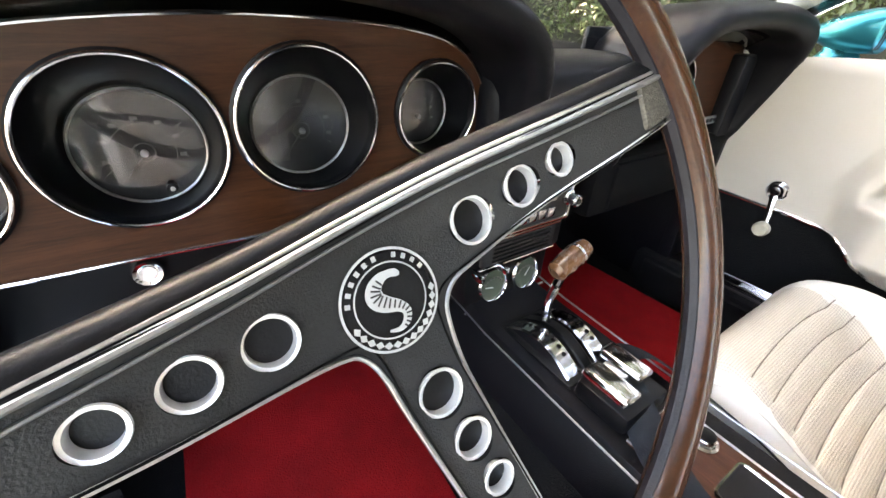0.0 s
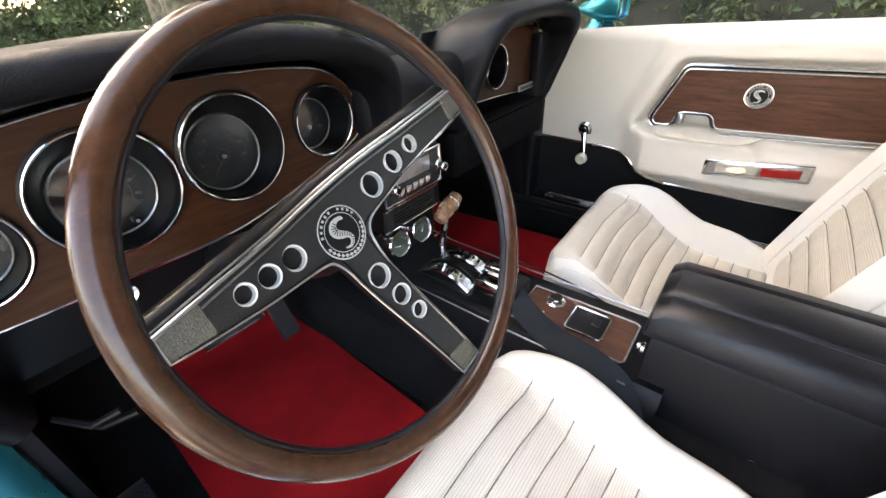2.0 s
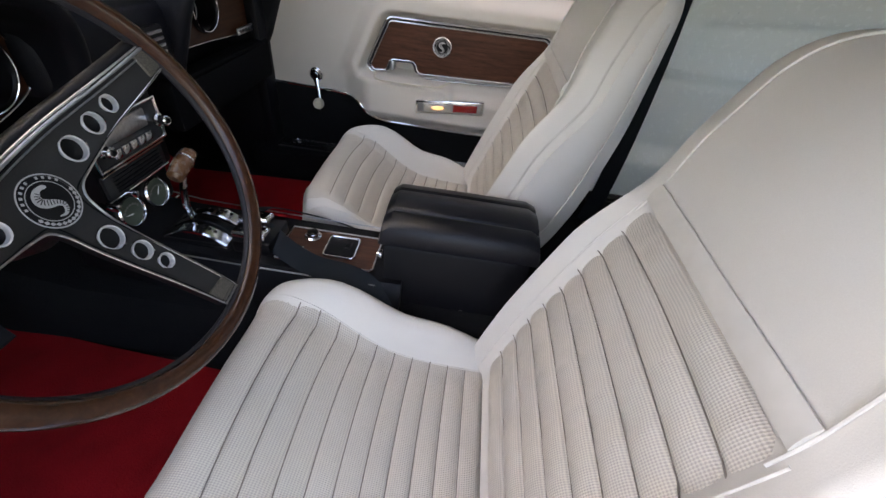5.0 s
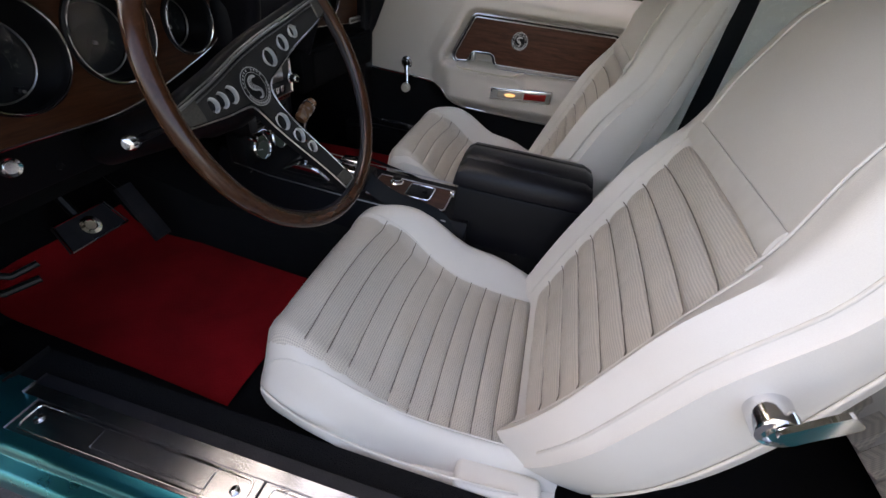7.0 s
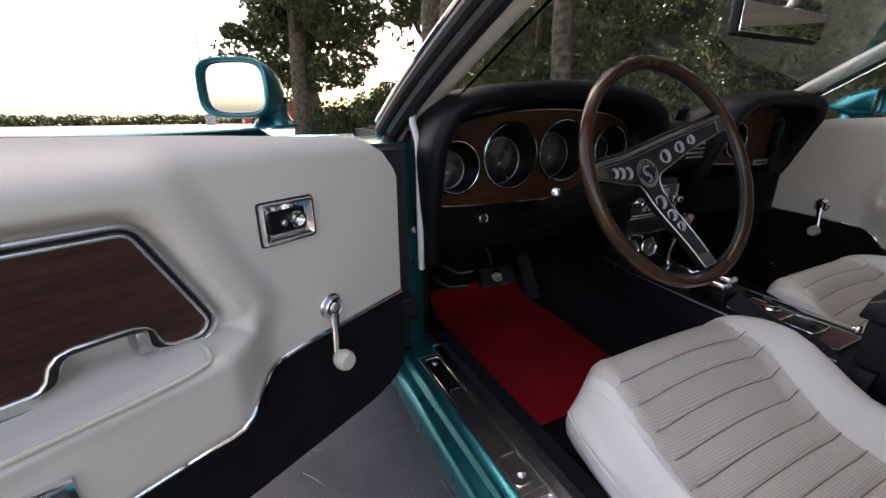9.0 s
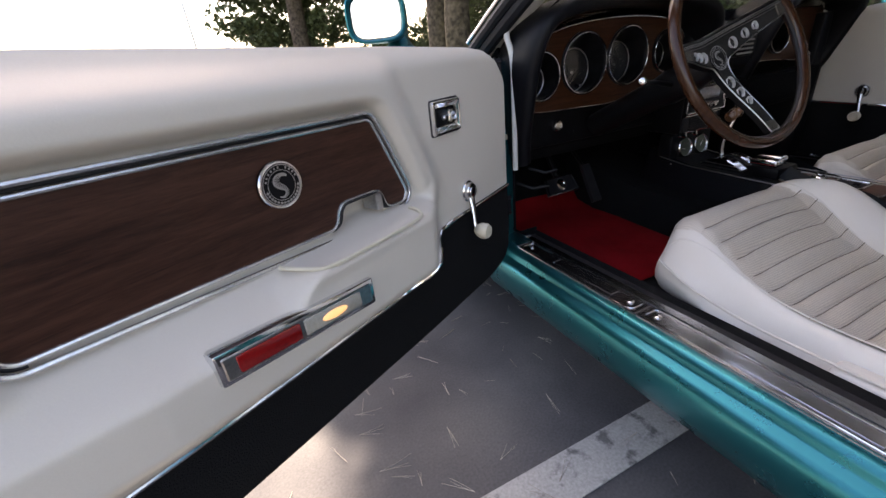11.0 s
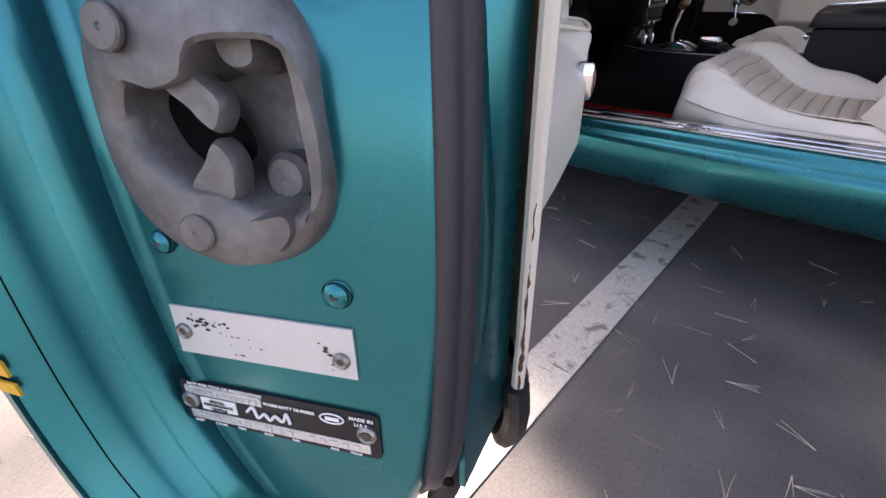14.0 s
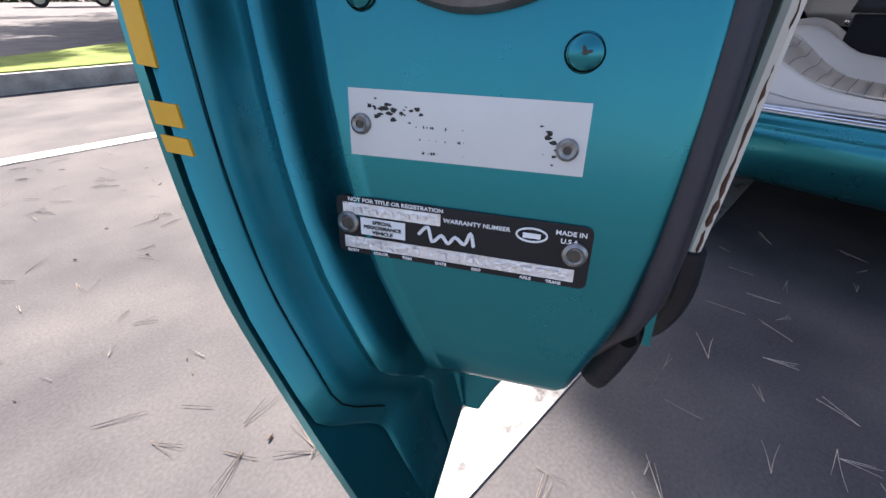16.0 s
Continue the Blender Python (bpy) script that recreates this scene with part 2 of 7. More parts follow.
def two_tone(name, a, b, scale, low, high, rough, bump=0.0):
    """Ground-like material: two colours by large noise, plus fine speckle."""
    m = bpy.data.materials.new(name)
    m.use_nodes = True
    n, ln = m.node_tree.nodes, m.node_tree.links
    bs = n["Principled BSDF"]
    bs.inputs["Roughness"].default_value = rough
    bs.inputs["Specular IOR Level"].default_value = 0.3
    tc = n.new("ShaderNodeTexCoord")
    t1 = n.new("ShaderNodeTexNoise")
    t1.inputs["Scale"].default_value, t1.inputs["Detail"].default_value = scale, 7
    ln.new(tc.outputs["Object"], t1.inputs["Vector"])
    r1 = n.new("ShaderNodeValToRGB")
    r1.color_ramp.elements[0].position, r1.color_ramp.elements[0].color = low, (*a, 1)
    r1.color_ramp.elements[1].position, r1.color_ramp.elements[1].color = high, (*b, 1)
    ln.new(t1.outputs[0], r1.inputs[0])
    t2 = n.new("ShaderNodeTexNoise")
    t2.inputs["Scale"].default_value, t2.inputs["Detail"].default_value = 160, 4
    ln.new(tc.outputs["Object"], t2.inputs["Vector"])
    mr = n.new("ShaderNodeMapRange")
    mr.inputs[1].default_value, mr.inputs[2].default_value, mr.inputs[3].default_value, mr.inputs[4].default_value = 0.3, 0.7, 0.84, 1.14
    ln.new(t2.outputs[0], mr.inputs[0])
    mix = n.new("ShaderNodeMix")
    mix.data_type, mix.blend_type = "RGBA", "MULTIPLY"
    mix.inputs[0].default_value = 1.0
    ln.new(r1.outputs[0], mix.inputs[6])
    ln.new(mr.outputs[0], mix.inputs[7])
    ln.new(mix.outputs[2], bs.inputs["Base Color"])
    if bump:
        bp = n.new("ShaderNodeBump")
        bp.inputs["Distance"].default_value = bump
        bp.inputs["Strength"].default_value = 0.45
        ln.new(t2.outputs[0], bp.inputs["Height"])
        ln.new(bp.outputs[0], bs.inputs["Normal"])
    return m


CONCRETE = two_tone("worn_pale_asphalt", (0.051, 0.052, 0.059), (0.100, 0.099, 0.101), 2.6, 0.34, 0.66, 0.88, 0.0007)
LINEPAINT = two_tone("worn_white_line_paint", (0.13, 0.13, 0.132), (0.34, 0.34, 0.332), 20, 0.34, 0.44, 0.7, 0.0015)
GRASS = two_tone("grass", (0.09, 0.15, 0.02), (0.2, 0.26, 0.05), 6, 0.35, 0.7, 0.9, 0.03)
KERB = two_tone("kerb_concrete", (0.25, 0.24, 0.22), (0.4, 0.39, 0.36), 8, 0.35, 0.65, 0.85, 0.005)
BARK = two_tone("bark", (0.05, 0.038, 0.028), (0.16, 0.125, 0.09), 14, 0.35, 0.65, 0.95, 0.03)
LEAF = two_tone("ivy_leaf", (0.03, 0.045, 0.015), (0.12, 0.14, 0.055), 1.6, 0.3, 0.7, 0.55)
LEAFT = two_tone("tree_leaf", (0.04, 0.06, 0.022), (0.12, 0.15, 0.06), 0.9, 0.3, 0.7, 0.6)
NEEDLE = two_tone("dry_pine_needle", (0.20, 0.17, 0.14), (0.42, 0.38, 0.33), 3, 0.4, 0.6, 0.9)
SOIL = two_tone("dark_soil", (0.02, 0.02, 0.014), (0.06, 0.05, 0.03), 2, 0.35, 0.65, 0.95, 0.02)
REDPAINT = material("red_car_paint", (0.42, 0.006, 0.02), 0.25, 0.1, stain=(2, (0.3, 0.005, 0.015), 0.4), coat=1.0)
DARKGLASS = material("dark_car_glass", (0.02, 0.022, 0.024), 0.08)

# ---- mesh helpers ----
ORIGIN = {}


def thing(name, at, label, category, group="", kind=""):
    ob = new(name)
    ob.empty_display_size = 0.05
    ob.location = at
    ORIGIN[ob] = Vector(at)
    return tagged(ob, label, category, group, kind)


def part(name, bm, mat, parent, label="", sharp=35, at=None):
    """Links a bmesh in world coordinates as one mesh object under a thing or part; at: a top-level mesh's own origin."""
    if parent and parent.parent and parent.parent.parent:
        parent = parent.parent
    o = ORIGIN[parent] if parent else Vector(at or (0, 0, 0))
    bmesh.ops.recalc_face_normals(bm, faces=bm.faces)
    bmesh.ops.translate(bm, verts=bm.verts, vec=-o)
    me = bpy.data.meshes.new(name)
    for f in bm.faces:
        f.smooth = True
    bm.to_mesh(me)
    bm.free()
    me.set_sharp_from_angle(angle=radians(sharp))
    me.materials.append(mat)
    ob = new(name, me)
    if parent:
        ob.parent = parent
    else:
        ob.location = o
    ORIGIN[ob] = o
    if label:
        ob["label"] = label
    return ob


def V(*a):
    return Vector(a)


def B():
    return bmesh.new()


def rbox(bm, lo, hi, r=0.006, seg=2, fn=None):
    """Rounded box from corner lo to corner hi; fn maps each corner to the world."""
    b = bmesh.new()
    bmesh.ops.create_cube(b, size=1)
    lo, hi = Vector(lo), Vector(hi)
    for v in b.verts:
        v.co = Vector([(lo[k] + hi[k]) / 2 + v.co[k] * (hi[k] - lo[k]) for k in range(3)])
    if r > 0:
        bmesh.ops.bevel(b, geom=list(b.edges), offset=min(r, 0.49 * min(abs(hi[k] - lo[k]) for k in range(3))), segments=seg, profile=0.5, affect="EDGES")
    join(bm, b, fn)
    return bm


def join(bm, b, fn=None):
    new_v = {v: bm.verts.new(fn(*v.co) if fn else v.co) for v in b.verts}
    for f in b.faces:
        try:
            bm.faces.new([new_v[v] for v in f.verts])
        except ValueError:
            pass
    b.free()


def loft(bm, rings, closed=True, caps=True):
    rows = [[bm.verts.new(p) for p in r] for r in rings]
    n = len(rows[0])
    for a, b in zip(rows, rows[1:]):
        for i in range(n if closed else n - 1):
            j = (i + 1) % n
            bm.faces.new((a[i], a[j], b[j], b[i]))
    if caps and closed:
        bm.faces.new(rows[0])
        bm.faces.new(rows[-1])
    return bm


def tube(bm, pts, r, n=10, closed=False, flat=1.0, up=None):
    """A round (or flattened) bar along points."""
    pts = [Vector(p) for p in pts]
    m = len(pts)
    rad = r if isinstance(r, (list, tuple)) else [r] * m
    rings, u = [], None
    for i, p in enumerate(pts):
        if closed:
            d = pts[(i + 1) % m] - pts[i - 1]
        else:
            d = pts[min(i + 1, m - 1)] - pts[max(i - 1, 0)]
        d.normalize()
        if up is not None:
            u = Vector(up) - Vector(up).dot(d) * d
        elif u is None:
            a = Vector((0, 0, 1)) if abs(d.z) < 0.9 else Vector((1, 0, 0))
            u = a - a.dot(d) * d
        else:
            u = u - u.dot(d) * d
        u.normalize()
        w = d.cross(u)
        rings.append([p + rad[i] * (math.cos(2 * math.pi * k / n) * w + flat * math.sin(2 * math.pi * k / n) * u) for k in range(n)])
    if closed:
        rings.append(rings[0])
        rows = [[bm.verts.new(p) for p in g] for g in rings[:-1]]
        rows.append(rows[0])
        for a, b in zip(rows, rows[1:]):
            for i in range(n):
                j = (i + 1) % n
                bm.faces.new((a[i], a[j], b[j], b[i]))
    else:
        loft(bm, rings)
    return bm


def lathe(bm, prof, at, axis, n=32, caps=True):
    """Turned shape: prof of (radius, height along the axis)."""
    axis = Vector(axis).normalized()
    a = Vector((0, 0, 1)) if abs(axis.z) < 0.9 else Vector((1, 0, 0))
    u = (a - a.dot(axis) * axis).normalized()
    w = axis.cross(u)
    at = Vector(at)
    rings = [[at + h * axis + max(r, 1e-4) * (math.cos(2 * math.pi * k / n) * u + math.sin(2 * math.pi * k / n) * w) for k in range(n)] for r, h in prof]
    return loft(bm, rings, True, caps)


def spline(pts, n=8, closed=False):
    """Catmull-Rom points through pts."""
    pts = [Vector(p) for p in pts]
    m, out = len(pts), []
    for i in range(m if closed else m - 1):
        if closed:
            p0, p1, p2, p3 = pts[i - 1], pts[i], pts[(i + 1) % m], pts[(i + 2) % m]
        else:
            p0, p1, p2, p3 = pts[max(i - 1, 0)], pts[i], pts[i + 1], pts[min(i + 2, m - 1)]
        for k in range(n):
            t = k / n
            out.append(0.5 * (2 * p1 + (p2 - p0) * t + (2 * p0 - 5 * p1 + 4 * p2 - p3) * t * t + (3 * p1 - p0 - 3 * p2 + p3) * t ** 3))
    if not closed:
        out.append(pts[-1])
    return out


def slab(bm, outline, depth, lip=0.0):
    """A plate from a closed outline, thickened by the vector depth, with its front edge drawn in by lip."""
    outline = [Vector(p) for p in outline]
    depth = Vector(depth)
    c = sum(outline, Vector()) / len(outline)
    rings = [[p - depth for p in outline], list(outline)]
    if lip:
        rings = [[p - depth for p in outline], [p - depth * 0.3 for p in outline], [p + (c - p).normalized() * lip for p in outline]]
    rows = [[bm.verts.new(p) for p in r] for r in rings]
    n = len(outline)
    for a, b in zip(rows, rows[1:]):
        for i in range(n):
            j = (i + 1) % n
            bm.faces.new((a[i], a[j], b[j], b[i]))
    f1, f2 = bm.faces.new(rows[-1]), bm.faces.new(rows[0])
    f1.normal_update()
    f2.normal_update()
    bmesh.ops.triangulate(bm, faces=[f1, f2])
    return bm


def grid(bm, fn, nu, nv):
    """A sheet fn(u, v), u and v from 0 to 1."""
    rows = [[bm.verts.new(fn(i / nu, j / nv)) for i in range(nu + 1)] for j in range(nv + 1)]
    for a, b in zip(rows, rows[1:]):
        for i in range(nu):
            bm.faces.new((a[i], a[i + 1], b[i + 1], b[i]))
    return bm


def thick(bm, by):
    """Gives a sheet thickness, along its normals."""
    bm.normal_update()
    bmesh.ops.recalc_face_normals(bm, faces=bm.faces)
    bmesh.ops.solidify(bm, geom=list(bm.faces), thickness=by)
    return bm


def lerp(a, b, t):
    return a + (b - a) * t


def step(a, b, x):
    t = min(max((x - a) / (b - a), 0), 1)
    return t * t * (3 - 2 * t)


def table(x, pts):
    """Straight-line table look-up, eased."""
    if x <= pts[0][0]:
        return pts[0][1]
    for (x0, y0), (x1, y1) in zip(pts, pts[1:]):
        if x <= x1:
            t = (x - x0) / (x1 - x0)
            return y0 + (y1 - y0) * t
    return pts[-1][1]


STIPPLE = material("stippled_pewter", (0.15, 0.14, 0.12), 0.45, 0.7, grain=(600, (0.05, 0.047, 0.04), 0.7), bump=("noise", 800, 0.0012))

CRACKLE = material("black_crackle_paint", (0.014, 0.014, 0.014), 0.5, grain=(500, (0.024, 0.024, 0.023), 0.6), stain=(25, (0.02, 0.02, 0.019), 0.5), bump=("noise", 900, 0.0006), spec=0.35)
EMBLEM = material("satin_silver_print", (0.42, 0.42, 0.41), 0.4, 0.35, grain=(300, (0.5, 0.5, 0.48), 0.4))


def curve(x, pts):
    """Smooth look-up through the given points, without overshoot."""
    if x <= pts[0][0]:
        return pts[0][1]
    if x >= pts[-1][0]:
        return pts[-1][1]
    i = max(k for k in range(len(pts) - 1) if pts[k][0] <= x)
    d = [(b[1] - a[1]) / (b[0] - a[0]) for a, b in zip(pts, pts[1:])]

    def slope(k):
        if k == 0:
            return d[0]
        if k == len(pts) - 1:
            return d[-1]
        return 0.0 if d[k - 1] * d[k] <= 0 else 2 * d[k - 1] * d[k] / (d[k - 1] + d[k])
    (x0, y0), (x1, y1) = pts[i], pts[i + 1]
    h = x1 - x0
    t = (x - x0) / h
    return y0 * (1 + 2 * t) * (1 - t) ** 2 + slope(i) * h * t * (1 - t) ** 2 + y1 * t * t * (3 - 2 * t) + slope(i + 1) * h * t * t * (t - 1)


def round_poly(pts, off, r, n=7):
    """A convex outline (anticlockwise 2D points) grown by off, with corners of radius r + off."""
    m = len(pts)
    lines = []
    for i in range(m):
        a, b = Vector(pts[i]), Vector(pts[(i + 1) % m])
        d = (b - a).normalized()
        nn = Vector((d.y, -d.x))
        lines.append((a + nn * (off - (r + off)), d, nn))
    out = []
    for i in range(m):
        (p, d, n0), (q, e, n1) = lines[i - 1], lines[i]
        den = d.x * e.y - d.y * e.x
        t = ((q.x - p.x) * e.y - (q.y - p.y) * e.x) / den
        c = p + d * t
        a0, a1 = math.atan2(n0.y, n0.x), math.atan2(n1.y, n1.x)
        if a1 < a0:
            a1 += 2 * math.pi
        out += [(c.x + (r + off) * math.cos(lerp(a0, a1, k / n)), c.y + (r + off) * math.sin(lerp(a0, a1, k / n))) for k in range(n + 1)]
    return out


def refine(pts, stepm, closed=True):
    """Adds points along the longer sides."""
    out = []
    for i in range(len(pts) if closed else len(pts) - 1):
        a, b = pts[i], pts[(i + 1) % len(pts)]
        m = max(1, int(math.hypot(a[0] - b[0], a[1] - b[1]) / stepm))
        out += [(lerp(a[0], b[0], k / m), lerp(a[1], b[1], k / m)) for k in range(m)]
    return out if closed else out + [pts[-1]]

HOLERING = material("turned_bright_edge", (0.8, 0.8, 0.79), 0.3, 0.6, grain=(200, (0.6, 0.6, 0.6), 0.5))
RIDGE = material("worn_polished_ridge", (0.4, 0.4, 0.4), 0.34, 0.9, grain=(90, (0.2, 0.2, 0.2), 0.7, (1, 6, 6)), stain=(30, (0.25, 0.25, 0.25), 0.6))
RIVET = material("dull_rivet_metal", (0.3, 0.3, 0.29), 0.38, 0.8, grain=(400, (0.12, 0.11, 0.1), 0.7))
TRIM = material("bright_door_trim", (0.78, 0.78, 0.78), 0.2, 0.9, grain=(90, (0.55, 0.55, 0.56), 0.5))

# ---- car body (x to the car's right, y ahead, z up; ground at 0) ----
HINGE = (-0.8136, 0.2689)
SWING = radians(62)
body = thing("car", (0, -0.6, 0), "teal two-door classic coupe with its driver door open", "car")


def floor_height(y):
    return 0.302 + 0.24 * step(0.52, 0.78, y)


part("floor_pan", grid(B(), lambda u, v: V(lerp(-0.66, 0.66, u), lerp(-1.75, 0.86, v), floor_height(lerp(-1.75, 0.86, v))), 4, 40), CARPET, body, "black loop carpet floor")
bm = B()
loft(bm, [[V(x, y, z * 1.0 + (0.08 * step(0.35, 0.8, y))) for x, z in ((-0.17, 0.29), (-0.155, 0.36), (-0.12, 0.415), (-0.06, 0.435), (0.06, 0.435), (0.12, 0.415), (0.155, 0.36), (0.17, 0.29))] for y in (-1.2, -0.6, 0.0, 0.35, 0.6, 0.85)])
part("tunnel", bm, CARPET, body, "carpeted transmission tunnel")
part("firewall", rbox(B(), (-0.7, 0.84, 0.28), (0.7, 0.88, 0.82), 0.01), DEEP, body, "black firewall")
for side in (-1, 1):
    # rocker: cross-section swept along the sill
    prof = [(0.62, 0.31), (0.625, 0.392), (0.64, 0.399), (0.694, 0.3985), (0.706, 0.3965), (0.7135, 0.392), (0.7175, 0.385), (0.7185, 0.376), (0.7205, 0.3735), (0.733, 0.369), (0.7405, 0.362), (0.744, 0.350), (0.745, 0.325), (0.738, 0.29), (0.72, 0.255), (0.69, 0.235), (0.64, 0.23)]
    part("rocker_panel", loft(B(), [[V(side * x, y, z) for x, z in prof] for y in (0.32, -0.2, -0.7, -1.2, -1.6)]), TEAL, body, "teal painted rocker panel")
    for y0, y1 in ((-0.157, 0.222), (-0.62, -0.160), (-1.0, -0.623)):
        sp_ = part("scuff_plate", rbox(B(), (side * 0.650, y0, 0.397), (side * 0.696, y1, 0.4035), 0.002), BRUSHED, body, "scuffed aluminium sill plate with a raised border")
        part("plate_border", tube(B(), [V(side * x, y, 0.4042) for x, y in round_poly([(0.6545, y0 + 0.012), (0.6915, y0 + 0.012), (0.6915, y1 - 0.012), (0.6545, y1 - 0.012)], 0.0, 0.008, 4)], 0.0019, 6, True), CHROME, sp_, "raised bright border")
        for y in (y0 + 0.03, y1 - 0.03):
            part("sill_screw", lathe(B(), [(0.007, 0), (0.007, 0.002), (0.005, 0.0035), (0, 0.004)], (side * 0.673, y, 0.4033), (0, 0, 1), 14), CHROME, sp_)
        for k in range(5):
            x = 0.662 + k * 0.0046
            part("rib", rbox(B(), (side * x, (y0 + y1) / 2 - 0.12, 0.403), (side * (x + 0.0026), (y0 + y1) / 2 + 0.06, 0.4052), 0.001, 1), BRUSHED, sp_)
    part("sill_trim", rbox(B(), (side * 0.636, -1.0, 0.395), (side * 0.6475, 0.25, 0.407), 0.003), BRUSHED, body, "bright strip along the inner sill edge")
    part("sill_seal", rbox(B(), (side * 0.618, -1.0, 0.388), (side * 0.6355, 0.25, 0.404), 0.004), RUBBER, body, "black rubber strip along the sill")
    part("inner_sill", rbox(B(), (side * 0.585, -1.2, 0.30), (side * 0.632, 0.3, 0.392), 0.012), CARPET, body)
    # hinge pillar and windscreen pillar
    bm = B()
    loft(bm, [[V(side * x, y, z) for x, y in ((0.645, 0.315 + 0.02 * k), (0.69, 0.30 + 0.02 * k), (0.74, 0.31 + 0.02 * k), (0.79, 0.345), (0.82, 0.40), (0.82, 0.62), (0.645, 0.62))] for k, z in ((0, 0.37), (0, 0.5), (0, 0.66), (0.5, 0.8), (1.5, 0.868))])
    part("hinge_pillar", bm, TEAL, body, "teal painted door hinge pillar")
    part("fender", thick(grid(B(), lambda u, v: V(side * (lerp(0.80, 0.90, step(0, 0.5, v)) - 0.05 * step(0.8, 1, v)), lerp(0.33, 2.0, u), lerp(0.28, 0.85, v)), 12, 12), 0.006), TEAL, body, "teal front fender")
    pil = spline([V(side * 0.655, 0.40, 0.88), V(side * 0.635, 0.25, 0.975), V(side * 0.60, 0.06, 1.085), V(side * 0.565, -0.10, 1.17), V(side * 0.55, -0.2, 1.2)], 5)
    part("windscreen_pillar", tube(B(), pil, 0.03, 12, flat=0.62), HEADLINER, body, "cream covered windscreen pillar")
    part("pillar_skin", tube(B(), [p + V(side * 0.034, 0.02, 0.002) for p in pil], 0.024, 10, flat=0.6), TEAL, body, "teal windscreen pillar skin")
    part("drip_moulding", tube(B(), [p + V(side * 0.056, 0.004, 0.03) for p in pil], 0.005, 8), CHROME, body, "bright drip moulding")
    part("weatherstrip", tube(B(), [V(side * 0.752, 0.308, 0.39), V(side * 0.748, 0.303, 0.6), V(side * 0.73, 0.312, 0.8)] + [p + V(side * 0.036, -0.022, -0.002) for p in pil], 0.017, 10), RUBBER, body, "black rubber door seal")
    part("weatherstrip", tube(B(), [p + V(side * 0.052, -0.010, 0.012) for p in pil], 0.014, 10), RUBBER, body, "black rubber window channel")
    part("pillar_seal", rbox(B(), (side * 0.702, 0.283, 0.40), (side * 0.768, 0.312, 0.86), 0.009, 3), RUBBER, body, "wide black rubber band on the hinge pillar")
    part("windlace", tube(B(), spline([V(side * 0.668, 0.268, 0.60), V(side * 0.669, 0.268, 0.72), V(side * 0.668, 0.272, 0.86), V(side * 0.674, 0.285, 0.918), V(side * 0.655, 0.285, 0.945), V(side * 0.642, 0.22, 0.985), V(side * 0.61, 0.06, 1.075)], 8), 0.0068, 12), WINDLACE, body, "white windlace trim")
    part("hinge_bolt", lathe(B(), [(0.0, 0), (0.014, 0.0), (0.014, 0.005), (0.007, 0.006), (0.007, 0.016), (0.0, 0.017)], (side * 0.667, 0.322, 0.680), (0, -1, 0), 16), IVORY, body, "ivory rubber door buffer")
    for z in (0.50, 0.745):
        hg = part("door_hinge", rbox(B(), (side * 0.772, 0.285, z - 0.035), (side * 0.80, 0.335, z + 0.035), 0.006, 2), TEAL, body, "teal painted door hinge")
        part("hinge_pin", lathe(B(), [(0.009, -0.045), (0.009, 0.045), (0.006, 0.048), (0, 0.048)], (side * 0.806, 0.281, z), (0, 0, 1), 16), TEAL, hg)
    part("door_check", rbox(B(), (side * 0.69, 0.272, 0.485), (side * 0.745, 0.31, 0.525), 0.008, 3), RUBBER, body, "black rubber door check block")
    part("kick_panel", rbox(B(), (side * 0.63, 0.33 if side < 0 else 0.28, 0.3), (side * 0.65, 0.85, 0.88), 0.004), BLACK, body, "black kick panel")
    if side > 0:
        part("pillar_cover", rbox(B(), (0.628, 0.255, 0.30), (0.735, 0.292, 0.90), 0.008), BLACK, body, "black seal covering the closed door gap")
        part("sill_carpet", rbox(B(), (0.596, -1.15, 0.31), (0.735, 0.33, 0.403), 0.01), CARPET, body, "black carpet over the closed sill")
    # lock pillar and quarter panel
    part("lock_pillar", rbox(B(), (side * 0.73, -0.99, 0.38), (side * 0.84, -0.92, 0.90), 0.015), TEAL, body, "teal lock pillar")
    part("quarter_skin", thick(grid(B(), lambda u, v: V(side * (lerp(0.74, 0.90, step(0, 0.6, v)) - 0.06 * step(0.75, 1, v)), lerp(-0.93, -2.4, u), lerp(0.26, 0.93, v)), 10, 10), 0.006), TEAL, body, "teal rear quarter panel")
    part("roof_rail", tube(B(), spline([V(side * 0.55, -0.2, 1.2), V(side * 0.56, -0.6, 1.235), V(side * 0.57, -1.0, 1.22), V(side * 0.60, -1.5, 1.1), V(side * 0.64, -1.9, 0.93)], 5), 0.035, 10), HEADLINER, body, "cream roof side rail")


def quarter(u, v):
    y, z = lerp(-0.80, -1.85, u), lerp(0.34, 1.16, v)
    x = 0.715 - 0.10 * step(0.9, 1.14, z) - 0.03 * step(0.80, 0.76, z) + 0.018 * math.sin(math.pi * min(max((z - 0.62) / 0.26, 0), 1)) - 0.05 * step(0.58, 0.52, z) + 0.022 * step(0.955, 0.925, z + 0.10 * (y + 1.1)) * step(0.80, 0.86, z) * step(-0.98, -1.03, y)
    return V(x, y, z)


